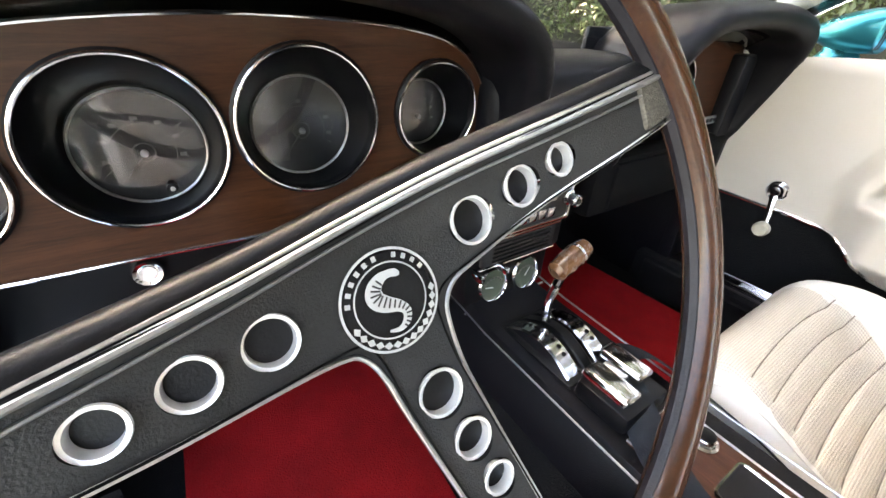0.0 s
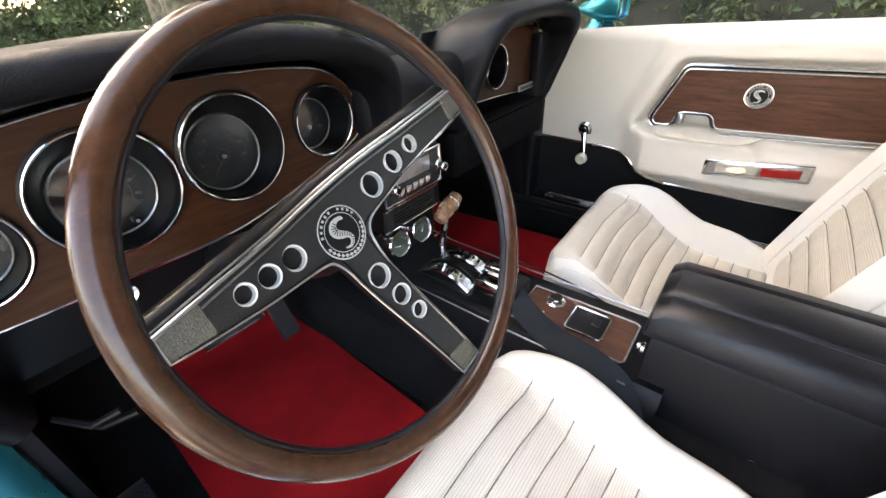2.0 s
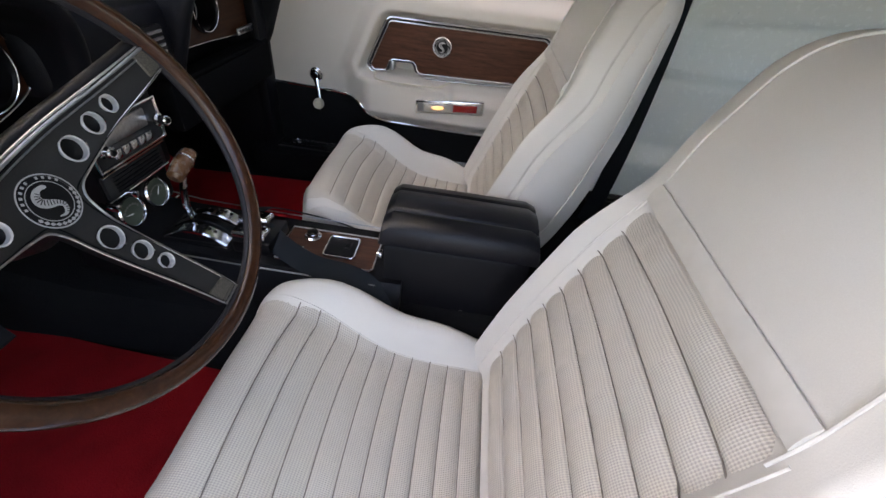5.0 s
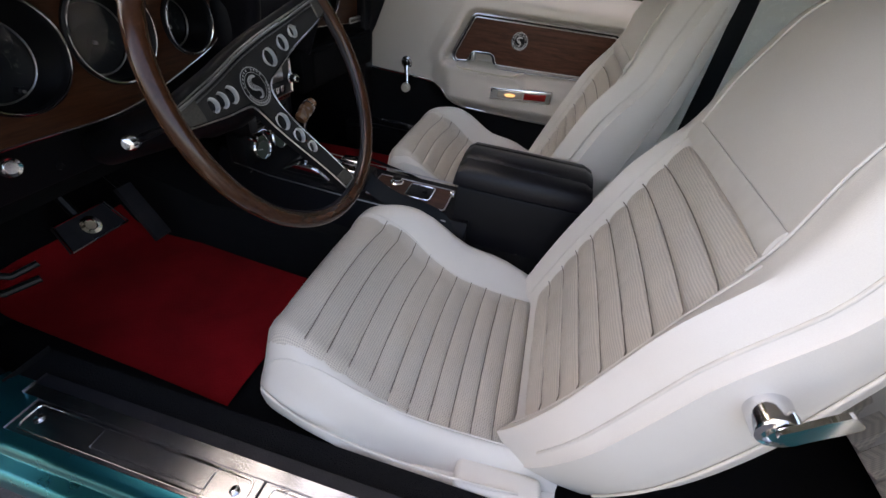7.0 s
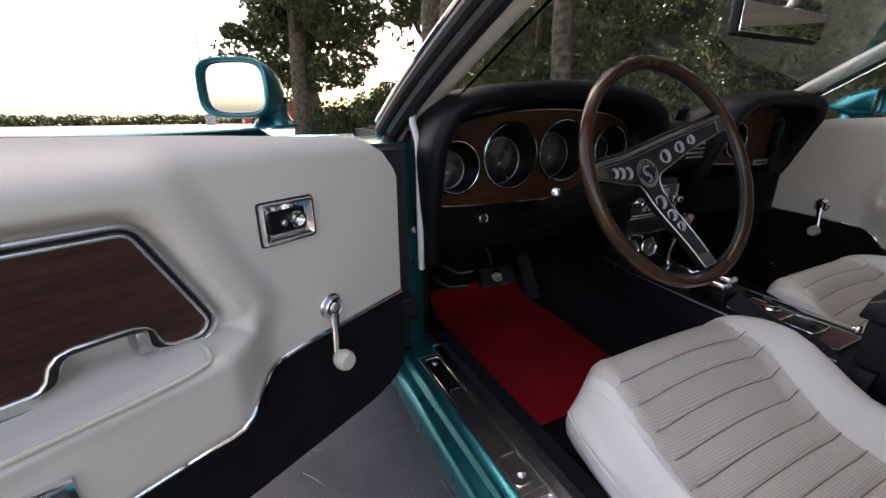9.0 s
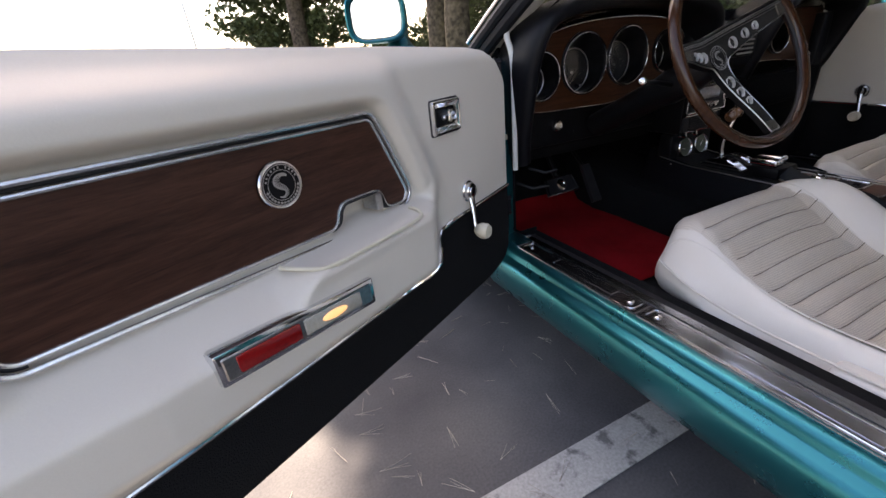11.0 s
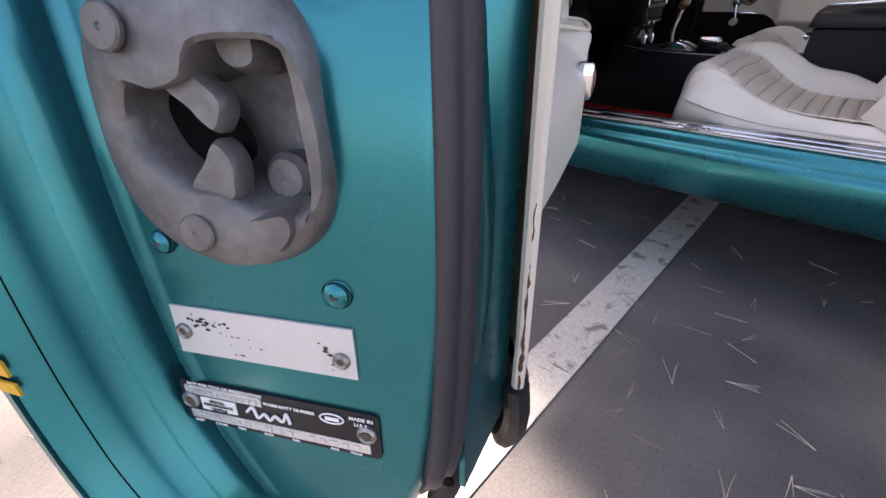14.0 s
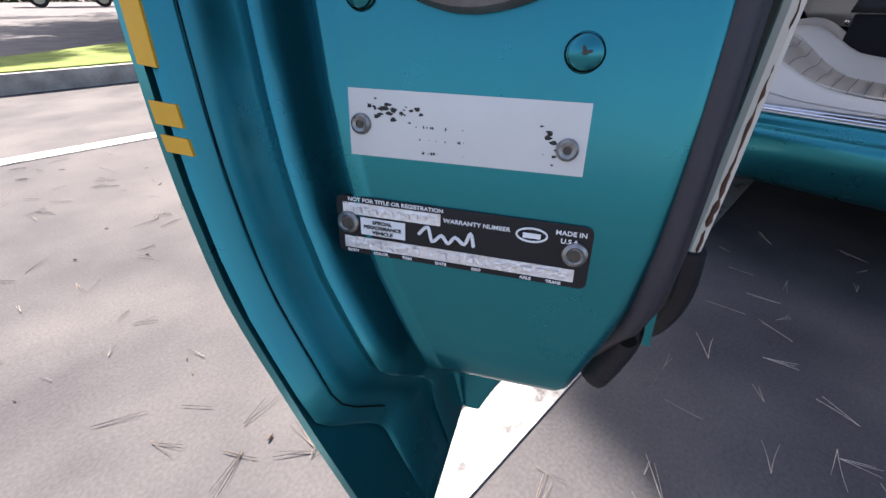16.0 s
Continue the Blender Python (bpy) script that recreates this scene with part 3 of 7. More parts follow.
for side in (-1, 1):
    part("quarter_trim", thick(grid(B(), lambda u, v: V(side * quarter(u, v).x, quarter(u, v).y, quarter(u, v).z), 60, 70), 0.008), WHITE, body, "pale glossy moulded quarter trim panel")
    part("trim_button", lathe(B(), [(0.02, 0), (0.02, 0.004), (0.014, 0.006), (0.012, 0.003), (0, 0.003)], (side * 0.628, -1.10, 1.078), (-side, 0, 0.35), 24), BRUSHED, body, "round bright trim button")
    for y, z in ((-0.985, 1.03), (-1.065, 0.965)):
        # black disc on the trim paints the shade of an uncut hole
        part("screw_hole_shade", lathe(B(), [(0.0035, 0), (0.0035, 0.002), (0, 0.002)], (side * (quarter((y + 0.80) / -1.05, (z - 0.34) / 0.82).x - 0.0055), y, z), (-side, 0, 0.2), 10), DEEP, body, "black disc drawn for the shade in a small screw hole")
part("roof_lining", thick(grid(B(), lambda u, v: V(lerp(-0.57, 0.57, u), lerp(-0.16, -1.5, v), 1.2 + 0.055 * math.sin(math.pi * u) + 0.04 * math.sin(math.pi * v) - 0.03 * step(0.7, 1, v)), 14, 14), 0.01), HEADLINER, body, "cream perforated headliner")
part("roof_skin", thick(grid(B(), lambda u, v: V(lerp(-0.60, 0.60, u), lerp(-0.14, -1.6, v), 1.225 + 0.06 * math.sin(math.pi * u) + 0.04 * math.sin(math.pi * v) - 0.03 * step(0.7, 1, v)), 14, 14), 0.004), TEAL, body, "teal roof skin")
part("windscreen_header", rbox(B(), (-0.56, -0.22, 1.175), (0.56, -0.12, 1.215), 0.015), HEADLINER, body, "cream windscreen header")
part("bonnet", thick(grid(B(), lambda u, v: V(lerp(-0.82, 0.82, u), lerp(0.60, 2.0, v), 0.835 + 0.03 * math.sin(math.pi * u) - 0.06 * v * v), 16, 10), 0.006), TEAL, body, "teal bonnet")
part("rear_shelf", rbox(B(), (-0.64, -2.2, 0.84), (0.64, -1.62, 0.88), 0.02), BLACK, body, "black parcel shelf")
part("rear_bulkhead", rbox(B(), (-0.66, -1.78, 0.3), (0.66, -1.72, 0.86), 0.02), BLACK, body)


def screen(u, v):
    y = lerp(0.47, -0.13, v) - 0.12 * (2 * u - 1) ** 2 * (1 - 0.5 * v)
    return V(lerp(-1, 1, u) * lerp(0.645, 0.545, v), y, lerp(0.868, 1.195, v))


w = part("windscreen", thick(grid(B(), screen, 16, 8), 0.005), GLASS, body, "clear curved windscreen glass")
w.visible_shadow = False

# nose, tail and wheels
part("front_panel", rbox(B(), (-0.84, 1.98, 0.34), (0.84, 2.10, 0.80), 0.05, 3), TEAL, body, "teal front panel")
part("grille", rbox(B(), (-0.66, 2.09, 0.52), (0.66, 2.115, 0.72), 0.01), DEEP, body, "black grille")
for x in (-0.56, -0.36, 0.36, 0.56):
    part("headlamp", lathe(B(), [(0.085, -0.02), (0.085, 0.02), (0.07, 0.03), (0, 0.035)], (x, 2.11, 0.62), (0, 1, 0), 24), CLEARLENS, body, "round headlamp")
for y0, y1, z, lab in ((2.10, 2.19, 0.42, "chrome front bumper"), (-2.62, -2.53, 0.46, "chrome rear bumper")):
    part("bumper", rbox(B(), (-0.86, y0, z - 0.05), (0.86, y1, z + 0.05), 0.035, 3), CHROME, body, lab)
part("tail_panel", rbox(B(), (-0.82, -2.54, 0.36), (0.82, -2.38, 0.92), 0.05, 3), TEAL, body, "teal tail panel")
part("deck_lid", thick(grid(B(), lambda u, v: V(lerp(-0.82, 0.82, u), lerp(-2.12, -2.52, v), 0.925 + 0.02 * math.sin(math.pi * u) + 0.02 * v), 10, 6), 0.01), TEAL, body, "teal boot lid")
rg = part("rear_window", thick(grid(B(), lambda u, v: V(lerp(-1, 1, u) * lerp(0.58, 0.64, v), lerp(-1.58, -2.14, v), lerp(1.215, 0.935, v) + 0.03 * math.sin(math.pi * u)), 12, 8), 0.005), GLASS, body, "clear sloping rear window")
rg.visible_shadow = False
for side in (-1, 1):
    for y in (1.26, -1.52):
        wl = part("wheel", lathe(B(), [(0.19, -0.09), (0.30, -0.10), (0.325, -0.08), (0.33, 0.0), (0.325, 0.08), (0.30, 0.10), (0.19, 0.09)], (side * 0.70, y, 0.33), (1, 0, 0), 40), RUBBER, body, "black tyre standing on the ground")
        part("rim", lathe(B(), [(0.19, 0.085), (0.175, 0.06), (0.06, 0.05), (0.05, 0.075), (0, 0.078)], (side * 0.70, y, 0.33), (side, 0, 0), 30), WORN, wl, "bright wheel rim")

# rear-view mirror
rvm = thing("rear_view_mirror", (0.0, -0.02, 1.17), "slim rear view mirror hanging from the windscreen header", "mirror")
part("mirror_case", rbox(B(), (-0.185, -0.015, 1.058), (0.105, 0.005, 1.118), 0.009, 3), RUBBER, rvm, "black mirror case")
part("mirror_glass", rbox(B(), (-0.178, -0.0175, 1.064), (0.098, -0.0152, 1.112), 0.0008, 1), MIRROR, rvm, "mirror glass")
part("stalk", tube(B(), [V(-0.03, 0.0, 1.095), V(-0.03, -0.03, 1.15), V(-0.02, -0.14, 1.19)], 0.006, 8), CHROME, rvm, "bright stalk")

# floor mats
for side, name in ((-1, "driver"), (1, "passenger")):
    def matf(u, v, side=side):
        y = lerp(0.012, 0.60, v)
        return V(side * lerp((0.535 if side < 0 else 0.565) - 0.03 * v, 0.19 - 0.04 * v, u), y, floor_height(y) + 0.012 + 0.002 * math.sin(9 * u + 5 * v))
    part("floor_mat", grid(B(), matf, 12, 30), REDMAT, None, "", 60, at=(side * 0.38, 0.3, 0.31))
    tagged(bpy.context.scene.objects["floor_mat" if side < 0 else "floor_mat.001"], "red carpet floor mat lying on the black floor", "mat", "front floor mats")

# ---- dashboard ----
dash = thing("dashboard", (0, 0.4, 0.75), "black padded twin-cowl dashboard with walnut panels", "dashboard")


def pod(path, yl, rake, back, lab):
    """Padded hood: a rolled lip swept along a path (x, z), its throat inside and its skin running forward."""
    pts = spline([V(x, 0, z) for x, z in path], 6)
    m = len(pts)
    zt, zb = max(p.z for p in pts), min(p.z for p in pts)
    prof = ((0.108, -0.034), (0.05, -0.035), (0.015, -0.034), (0.003, -0.030), (-0.003, -0.022), (-0.005, -0.012), (-0.001, -0.003), (0.010, 0.003), (0.03, 0.006), (0.07, 0.007), (0.12, 0.004), (0.16, -0.010), (0.20, -0.03), (back, -0.075))
    rings = []
    for dy, off in prof:
        ring = []
        for i, p in enumerate(pts):
            d = (pts[min(i + 1, m - 1)] - pts[max(i - 1, 0)]).normalized()
            nn = V(-d.z, 0, d.x)
            y = yl + dy + rake * ((zt - p.z) / (zt - zb)) ** 1.3
            ring.append(V(p.x, y, p.z) + nn * off)
        rings.append(ring)
    return part("cowl", loft(B(), rings, closed=False, caps=False), BLACK, dash, lab, 75)


pod([(-0.640, 0.60), (-0.658, 0.68), (-0.666, 0.78), (-0.664, 0.87), (-0.635, 0.938), (-0.56, 0.972), (-0.44, 0.985), (-0.33, 0.988), (-0.21, 0.981), (-0.11, 0.962), (-0.045, 0.925), (-0.018, 0.87), (-0.016, 0.80), (-0.035, 0.745), (-0.08, 0.70)], 0.175, 0.10, 0.27, "black padded instrument cowl")
pod([(0.235, 0.68), (0.224, 0.75), (0.222, 0.83), (0.234, 0.915), (0.280, 0.962), (0.37, 0.978), (0.47, 0.982), (0.57, 0.978), (0.655, 0.960), (0.702, 0.915), (0.713, 0.84), (0.710, 0.775), (0.695, 0.71), (0.67, 0.655)], 0.165, 0.12, 0.26, "black padded passenger cowl")
part("dash_top", thick(grid(B(), lambda u, v: V(lerp(-0.66, 0.66, u), lerp(0.345, 0.52, v) - 0.12 * (2 * u - 1) ** 2 * v, 0.875 - 0.012 * v), 20, 8), -0.02), BLACK, dash, "black dash top pad")
part("centre_pad", rbox(B(), (-0.06, 0.235, 0.76), (0.27, 0.40, 0.902), 0.045, 5), BLACK, dash, "black centre dash pad")
part("lower_panel", rbox(B(), (-0.655, 0.372, 0.58), (-0.03, 0.40, 0.735), 0.012), DEEP, dash, "black lower steering panel")
# panel and lid take the near-black so their colour carries the cowl's shadow
part("lower_panel", rbox(B(), (0.20, 0.25, 0.62), (0.68, 0.30, 0.735), 0.015), DEEP, dash, "black glovebox panel, darkened for the shadow under the cowl")
part("glovebox_lid", rbox(B(), (0.25, 0.243, 0.635), (0.64, 0.256, 0.725), 0.008), DEEP, dash)
part("under_dash", rbox(B(), (-0.64, 0.365, 0.60), (0.64, 0.80, 0.89), 0.02), DEEP, dash, "dark underside of the dashboard")

# walnut instrument panel
YP = 0.283
panel_out = spline([V(-0.648, YP, 0.79), V(-0.628, YP, 0.737), V(-0.45, YP, 0.726), V(-0.30, YP, 0.727), V(-0.14, YP, 0.768), V(-0.06, YP, 0.80), V(-0.048, YP, 0.84), V(-0.075, YP, 0.893), V(-0.15, YP, 0.925), V(-0.33, YP, 0.936), V(-0.50, YP, 0.922), V(-0.605, YP, 0.888), V(-0.645, YP, 0.835)], 6, True)


def pierced(outline, holes, y):
    """A flat veneer sheet with round holes, facing the driver."""
    bm = B()
    loops = [list(outline)] + [[V(hx_ + hr * math.cos(2 * math.pi * k / 48), y, hz_ + hr * math.sin(2 * math.pi * k / 48)) for k in range(48)] for hx_, hz_, hr in holes]
    edges = []
    for lp in loops:
        vs = [bm.verts.new(q) for q in lp]
        edges += [bm.edges.new((vs[k], vs[(k + 1) % len(vs)])) for k in range(len(vs))]
    bmesh.ops.triangle_fill(bm, use_beauty=True, use_dissolve=False, edges=edges, normal=(0, -1, 0))
    return bm


DIALS = ((-0.578, 0.816, 0.056), (-0.437, 0.834, 0.0725), (-0.283, 0.840, 0.0725), (-0.126, 0.840, 0.055))
part("instrument_panel", pierced(panel_out, DIALS, YP), WOOD_X, dash, "walnut veneer instrument panel")
part("panel_trim", tube(B(), [p + V(0, -0.001, 0) for p in panel_out], 0.0022, 8, True), CHROME, dash, "thin bright trim line")
part("throat", rbox(B(), (-0.66, 0.350, 0.62), (-0.02, 0.36, 0.955), 0.004), SATIN, dash)


def dial(x, z, r, drop, kind, lab):
    """A dial at the bottom of a slanting black well, its face lower than its bezel."""
    n = V(0, -1, 0)
    ri = r * 0.75
    cx, cz = x + drop * 0.25, z - drop

    def circle(px, py, pz, q, m=48):
        return [V(px + q * math.cos(2 * math.pi * k / m), py, pz + q * math.sin(2 * math.pi * k / m)) for k in range(m)]
    rings = [circle(x, YP + 0.004, z, r + 0.003), circle(x, YP - 0.005, z, r + 0.004), circle(x, YP - 0.007, z, r), circle(x, YP - 0.003, z, r - 0.003), circle(lerp(x, cx, 0.1), YP + 0.004, lerp(z, cz, 0.1), r * 0.93), circle(cx, YP + 0.046, cz, r * 0.79), circle(cx, YP + 0.056, cz, r * 0.78)]
    d = part("instrument", loft(B(), rings, True, False), SATIN, dash, lab)
    part("bezel", tube(B(), circle(x, YP - 0.008, z, r), 0.0019, 8, True), CHROME, d, "bright bezel ring")
    part("inner_ring", tube(B(), circle(cx, YP + 0.044, cz, ri), 0.0015, 6, True), WORN, d)
    part("dial_face", lathe(B(), [(0, 0), (ri * 1.06, 0), (ri * 1.06, 0.001), (0, 0.001)], (cx, YP + 0.053, cz), n, 40), DIALFACE, d)
    bm = B()
    marks = 21 if r > 0.06 else 5
    for k in range(marks):
        a = radians(lerp(215, -35, k / (marks - 1))) if r > 0.06 else radians(lerp(150, 30, k / (marks - 1)))
        q0, q1 = ri * 0.66, ri * (0.72 if k % 5 else 0.78)
        c, s = math.cos(a), math.sin(a)
        t = 0.0005
        o = V(cx, YP + 0.0515, cz)
        bm.faces.new([bm.verts.new(o + V(c * q + s * e, 0, s * q - c * e)) for q, e in ((q0, -t), (q1, -t), (q1, t), (q0, t))])
    part("marking", bm, DIALINK, d)["kind"] = "stuff"
    # scale arc, plain bars for its figures, and the hub ring
    hz = cz - 0.006
    sweep = [radians(lerp(200, -20, k / 30)) for k in range(31)]
    part("scale_arc", tube(B(), [V(cx + ri * 0.50 * math.cos(a), YP + 0.0512, hz + ri * 0.50 * math.sin(a)) for a in sweep], 0.00035, 5), DIALINK, d)
    bm = B()
    for k in range(7):
        a = radians(lerp(190, -10, k / 6))
        o = V(cx + ri * 0.60 * math.cos(a), YP + 0.0514, hz + ri * 0.60 * math.sin(a))
        bm.faces.new([bm.verts.new(o + V(ex * ri * 0.055, 0, ez * ri * 0.035)) for ex, ez in ((-1, -1), (1, -1), (1, 1), (-1, 1))])
    part("figure_bar", bm, DIALINK, d)["kind"] = "stuff"
    part("hub_ring", tube(B(), circle(cx, YP + 0.0505, hz, ri * 0.17, 24), 0.0006, 5, True), DIALINK, d)
    part("hub", lathe(B(), [(0.0034, 0), (0.0034, 0.004), (0.002, 0.0052), (0, 0.0054)], (cx, YP + 0.0495, hz), n, 16), WORN, d, "small bright hub")
    bm = B()
    a = radians(230 if r > 0.06 else 140)
    tube(bm, [V(cx, YP + 0.048, cz - 0.006), V(cx + math.cos(a) * ri * 0.6, YP + 0.048, cz - 0.006 + math.sin(a) * ri * 0.6)], [0.0009, 0.0004], 6)
    part("needle", bm, DIALINK, d)
    g = part("lens", lathe(B(), [(0, 0), (ri, 0), (ri, 0.0008), (0, 0.0008)], (cx, YP + 0.042, cz), n, 40), DIALGLASS, d, "clear instrument lens")
    g.visible_shadow = False
    if kind == "clock":
        part("reset_knob", lathe(B(), [(0.005, 0), (0.005, 0.010), (0.003, 0.012), (0, 0.012)], (cx + 0.014, YP + 0.042, cz - ri * 0.72), n, 16), BLACK, d, "black reset knob")
        part("reset_tip", lathe(B(), [(0.0022, 0), (0.0022, 0.0015), (0, 0.002)], (cx + 0.014, YP + 0.030, cz - ri * 0.72), n, 12), WORN, d, "bright tip of the reset knob")
    return d


DIALGLASS = bpy.data.materials.new("instrument_glass")
DIALGLASS.use_nodes = True
_g = DIALGLASS.node_tree.nodes["Principled BSDF"]
_g.inputs["Roughness"].default_value, _g.inputs["Transmission Weight"].default_value, _g.inputs["IOR"].default_value = 0.03, 1.0, 1.5
dial(-0.578, 0.816, 0.056, 0.012, "small", "round fuel and oil dial in a deep black well")
dial(-0.437, 0.834, 0.0725, 0.016, "clock", "large round dial in a deep black well")
dial(-0.283, 0.840, 0.0725, 0.016, "speed", "large round speed dial in a deep black well")
dial(-0.126, 0.840, 0.055, 0.012, "small", "round temperature dial in a deep black well")

# passenger pod face with clock
face2 = spline([V(0.29, 0.285, 0.80), V(0.30, 0.285, 0.775), V(0.45, 0.285, 0.765), V(0.655, 0.285, 0.750), V(0.686, 0.285, 0.775), V(0.688, 0.285, 0.86), V(0.65, 0.285, 0.918), V(0.47, 0.285, 0.922), V(0.33, 0.285, 0.91), V(0.29, 0.285, 0.87)], 5, True)
part("passenger_panel", pierced(face2, ((0.425, 0.842, 0.052),), 0.2845), WOOD_X, dash, "walnut veneer passenger panel")
part("panel_trim", tube(B(), face2, 0.002, 8, True), CHROME, dash, "thin bright trim line")
part("throat", rbox(B(), (0.22, 0.350, 0.6), (0.69, 0.36, 0.94), 0.004), SATIN, dash)
dial(0.425, 0.842, 0.052, 0.012, "small", "round clock in a black well")
part("name_plate", rbox(B(), (0.545, 0.272, 0.757), (0.64, 0.277, 0.775), 0.002), WORN, dash, "bright name plate with worn lettering bars")
for k in range(5):
    part("plate_bar", rbox(B(), (0.553 + k * 0.016, 0.2705, 0.762), (0.564 + k * 0.016, 0.2725, 0.770), 0.0005, 1), DARKINK, dash)
part("air_vent", rbox(B(), (0.10, 0.222, 0.80), (0.185, 0.232, 0.855), 0.004), SATIN, dash, "black air vent")
for k in range(4):
    part("vent_slat", rbox(B(), (0.106, 0.2185, 0.806 + k * 0.012), (0.179, 0.2235, 0.811 + k * 0.012), 0.001, 1), WORN, dash)


def knob(x, y, z, r, lab):
    k = part("knob", lathe(B(), [(r * 1.25, 0), (r * 1.25, 0.004), (r * 0.9, 0.006), (r * 0.8, 0.016), (r, 0.02), (r, 0.032), (r * 0.85, 0.036), (r * 0.6, 0.0345), (r * 0.55, 0.036), (0, 0.036)], (x, y, z), (0, -1, 0.08), 28), CHROME, dash, lab)
    part("knob_ring", tube(B(), [V(x + r * 0.9 * math.cos(a), y - 0.024, z + r * 0.9 * math.sin(a) + 0.002) for a in [2 * math.pi * q / 24 for q in range(24)]], 0.0012, 6, True), SATIN, k)


knob(-0.467, 0.374, 0.673, 0.0165, "chrome headlight knob")
part("wiper_knob", lathe(B(), [(0.007, 0), (0.007, 0.02), (0.005, 0.024), (0, 0.024)], (-0.40, 0.372, 0.645), (0, -1, 0), 14), SATIN, dash, "small black knob")
part("vent_pull", tube(B(), [V(-0.60, 0.30, 0.585), V(-0.575, 0.26, 0.575), V(-0.545, 0.25, 0.58)], 0.005, 8), SATIN, dash, "bright cowl vent pull")
part("release_handle", tube(B(), [V(-0.60, 0.36, 0.53), V(-0.57, 0.32, 0.515), V(-0.53, 0.30, 0.52)], 0.006, 8), SATIN, dash, "black brake release handle")

# radio, heater and gauges in the centre stack
STACK = Vector((0.027, 0.015, -0.008))


def stack(name, bm, mat, parent, label=""):
    """A part of the centre stack, drawn about the car's middle and set over to its place."""
    bmesh.ops.translate(bm, verts=bm.verts, vec=STACK)
    return part(name, bm, mat, parent, label)


radio = thing("car_radio", (0.01, 0.23, 0.69), "chrome framed car radio above the heater controls", "radio")
stack("chassis", rbox(B(), (-0.085, 0.235, 0.60), (0.105, 0.36, 0.76), 0.006), SATIN, radio, "black centre stack housing")
stack("face", rbox(B(), (-0.075, 0.226, 0.665), (0.095, 0.237, 0.74), 0.003), DIALFACE, radio, "dark radio face")
for a, b in (((-0.078, 0.662), (0.098, 0.662)), ((-0.078, 0.742), (0.098, 0.742)), ((-0.078, 0.662), (-0.078, 0.742)), ((0.098, 0.662), (0.098, 0.742))):
    stack("frame_bar", tube(B(), [V(a[0], 0.226, a[1]), V(b[0], 0.226, b[1])], 0.0032, 8), CHROME, radio)
stack("tuning_strip", rbox(B(), (-0.045, 0.222, 0.70), (0.06, 0.228, 0.733), 0.002), WORN, radio, "silver tuning strip")
for k in range(5):
    stack("push_button", rbox(B(), (-0.043 + k * 0.021, 0.219, 0.674), (-0.026 + k * 0.021, 0.228, 0.69), 0.0015), CHROME, radio, "chrome push button")
for x in (-0.062, 0.088):
    k = stack("radio_knob", lathe(B(), [(0.013, 0), (0.013, 0.004), (0.009, 0.006), (0.0105, 0.02), (0.008, 0.023), (0.004, 0.022), (0, 0.022)], (x, 0.224, 0.70), (0, -1, 0), 24), CHROME, radio, "chrome radio knob")
    stack("knob_cap", lathe(B(), [(0.005, 0), (0.005, 0.001), (0, 0.001)], (x, 0.2005, 0.70), (0, -1, 0), 16), SATIN, k)
heater = thing("heater_control", (0.0, 0.235, 0.63), "chrome edged heater control panel with two levers", "control panel")
stack("face", rbox(B(), (-0.08, 0.228, 0.607), (0.08, 0.24, 0.652), 0.003), DIALFACE, heater)
stack("bright_edge", tube(B(), [V(-0.082, 0.227, 0.655), V(0.085, 0.227, 0.655)], 0.0025, 8), CHROME, heater)
stack("bright_edge", tube(B(), [V(-0.09, 0.227, 0.607), V(0.08, 0.227, 0.607)], 0.0025, 8), CHROME, heater)
for k in range(5):
    stack("grille_bar", rbox(B(), (-0.06, 0.225, 0.614 + k * 0.0075), (0.065, 0.229, 0.617 + k * 0.0075), 0.0008, 1), SATIN, heater)
for x in (-0.045, -0.095):
    stack("lever", rbox(B(), (x - 0.004, 0.205, 0.598), (x + 0.004, 0.23, 0.612), 0.002), CHROME, heater, "chrome lever")
gau = thing("gauge_pod", (0.0, 0.25, 0.55), "black under-dash bracket with two small round gauges", "gauge")
stack("bracket", rbox(B(), (-0.095, 0.248, 0.512), (0.10, 0.30, 0.60), 0.012), SATIN, gau, "black gauge bracket")
stack("bright_edge", tube(B(), [V(-0.09, 0.246, 0.508), V(0.10, 0.246, 0.508)], 0.002, 6), WORN, gau)
for x in (-0.038, 0.038):
    n = V(0, -1, 0.18)
    g = stack("gauge", lathe(B(), [(0.031, -0.01), (0.032, 0.006), (0.029, 0.009), (0.027, 0.006), (0.026, 0.002), (0, 0.002)], (x, 0.246, 0.554), n, 36), CHROME, gau, "small round gauge with chrome rim")
    stack("gauge_face", lathe(B(), [(0, 0), (0.0265, 0), (0.0265, 0.0008), (0, 0.0008)], (x, 0.2435, 0.5545), n, 32), GAUGEFACE, g, "green grey gauge face")
    bm = B()
    for k in range(7):
        a = radians(lerp(160, 20, k / 6))
        rbox(bm, (x + 0.019 * math.cos(a) - 0.0022, 0.2398, 0.5545 + 0.015 * math.sin(a) - 0.0018), (x + 0.019 * math.cos(a) + 0.0022, 0.2412, 0.5545 + 0.015 * math.sin(a) + 0.0018), 0)
    rbox(bm, (x - 0.012, 0.2405, 0.5385), (x + 0.012, 0.2418, 0.5405), 0)
    stack("figure_bar", bm, DIALINK, g)["kind"] = "stuff"
    a = radians(165 if x < 0 else 60)
    stack("needle", tube(B(), [V(x, 0.2405, 0.549), V(x + 0.018 * math.cos(a), 0.2405, 0.549 + 0.018 * math.sin(a))], [0.0012, 0.0005], 6), INK, g)

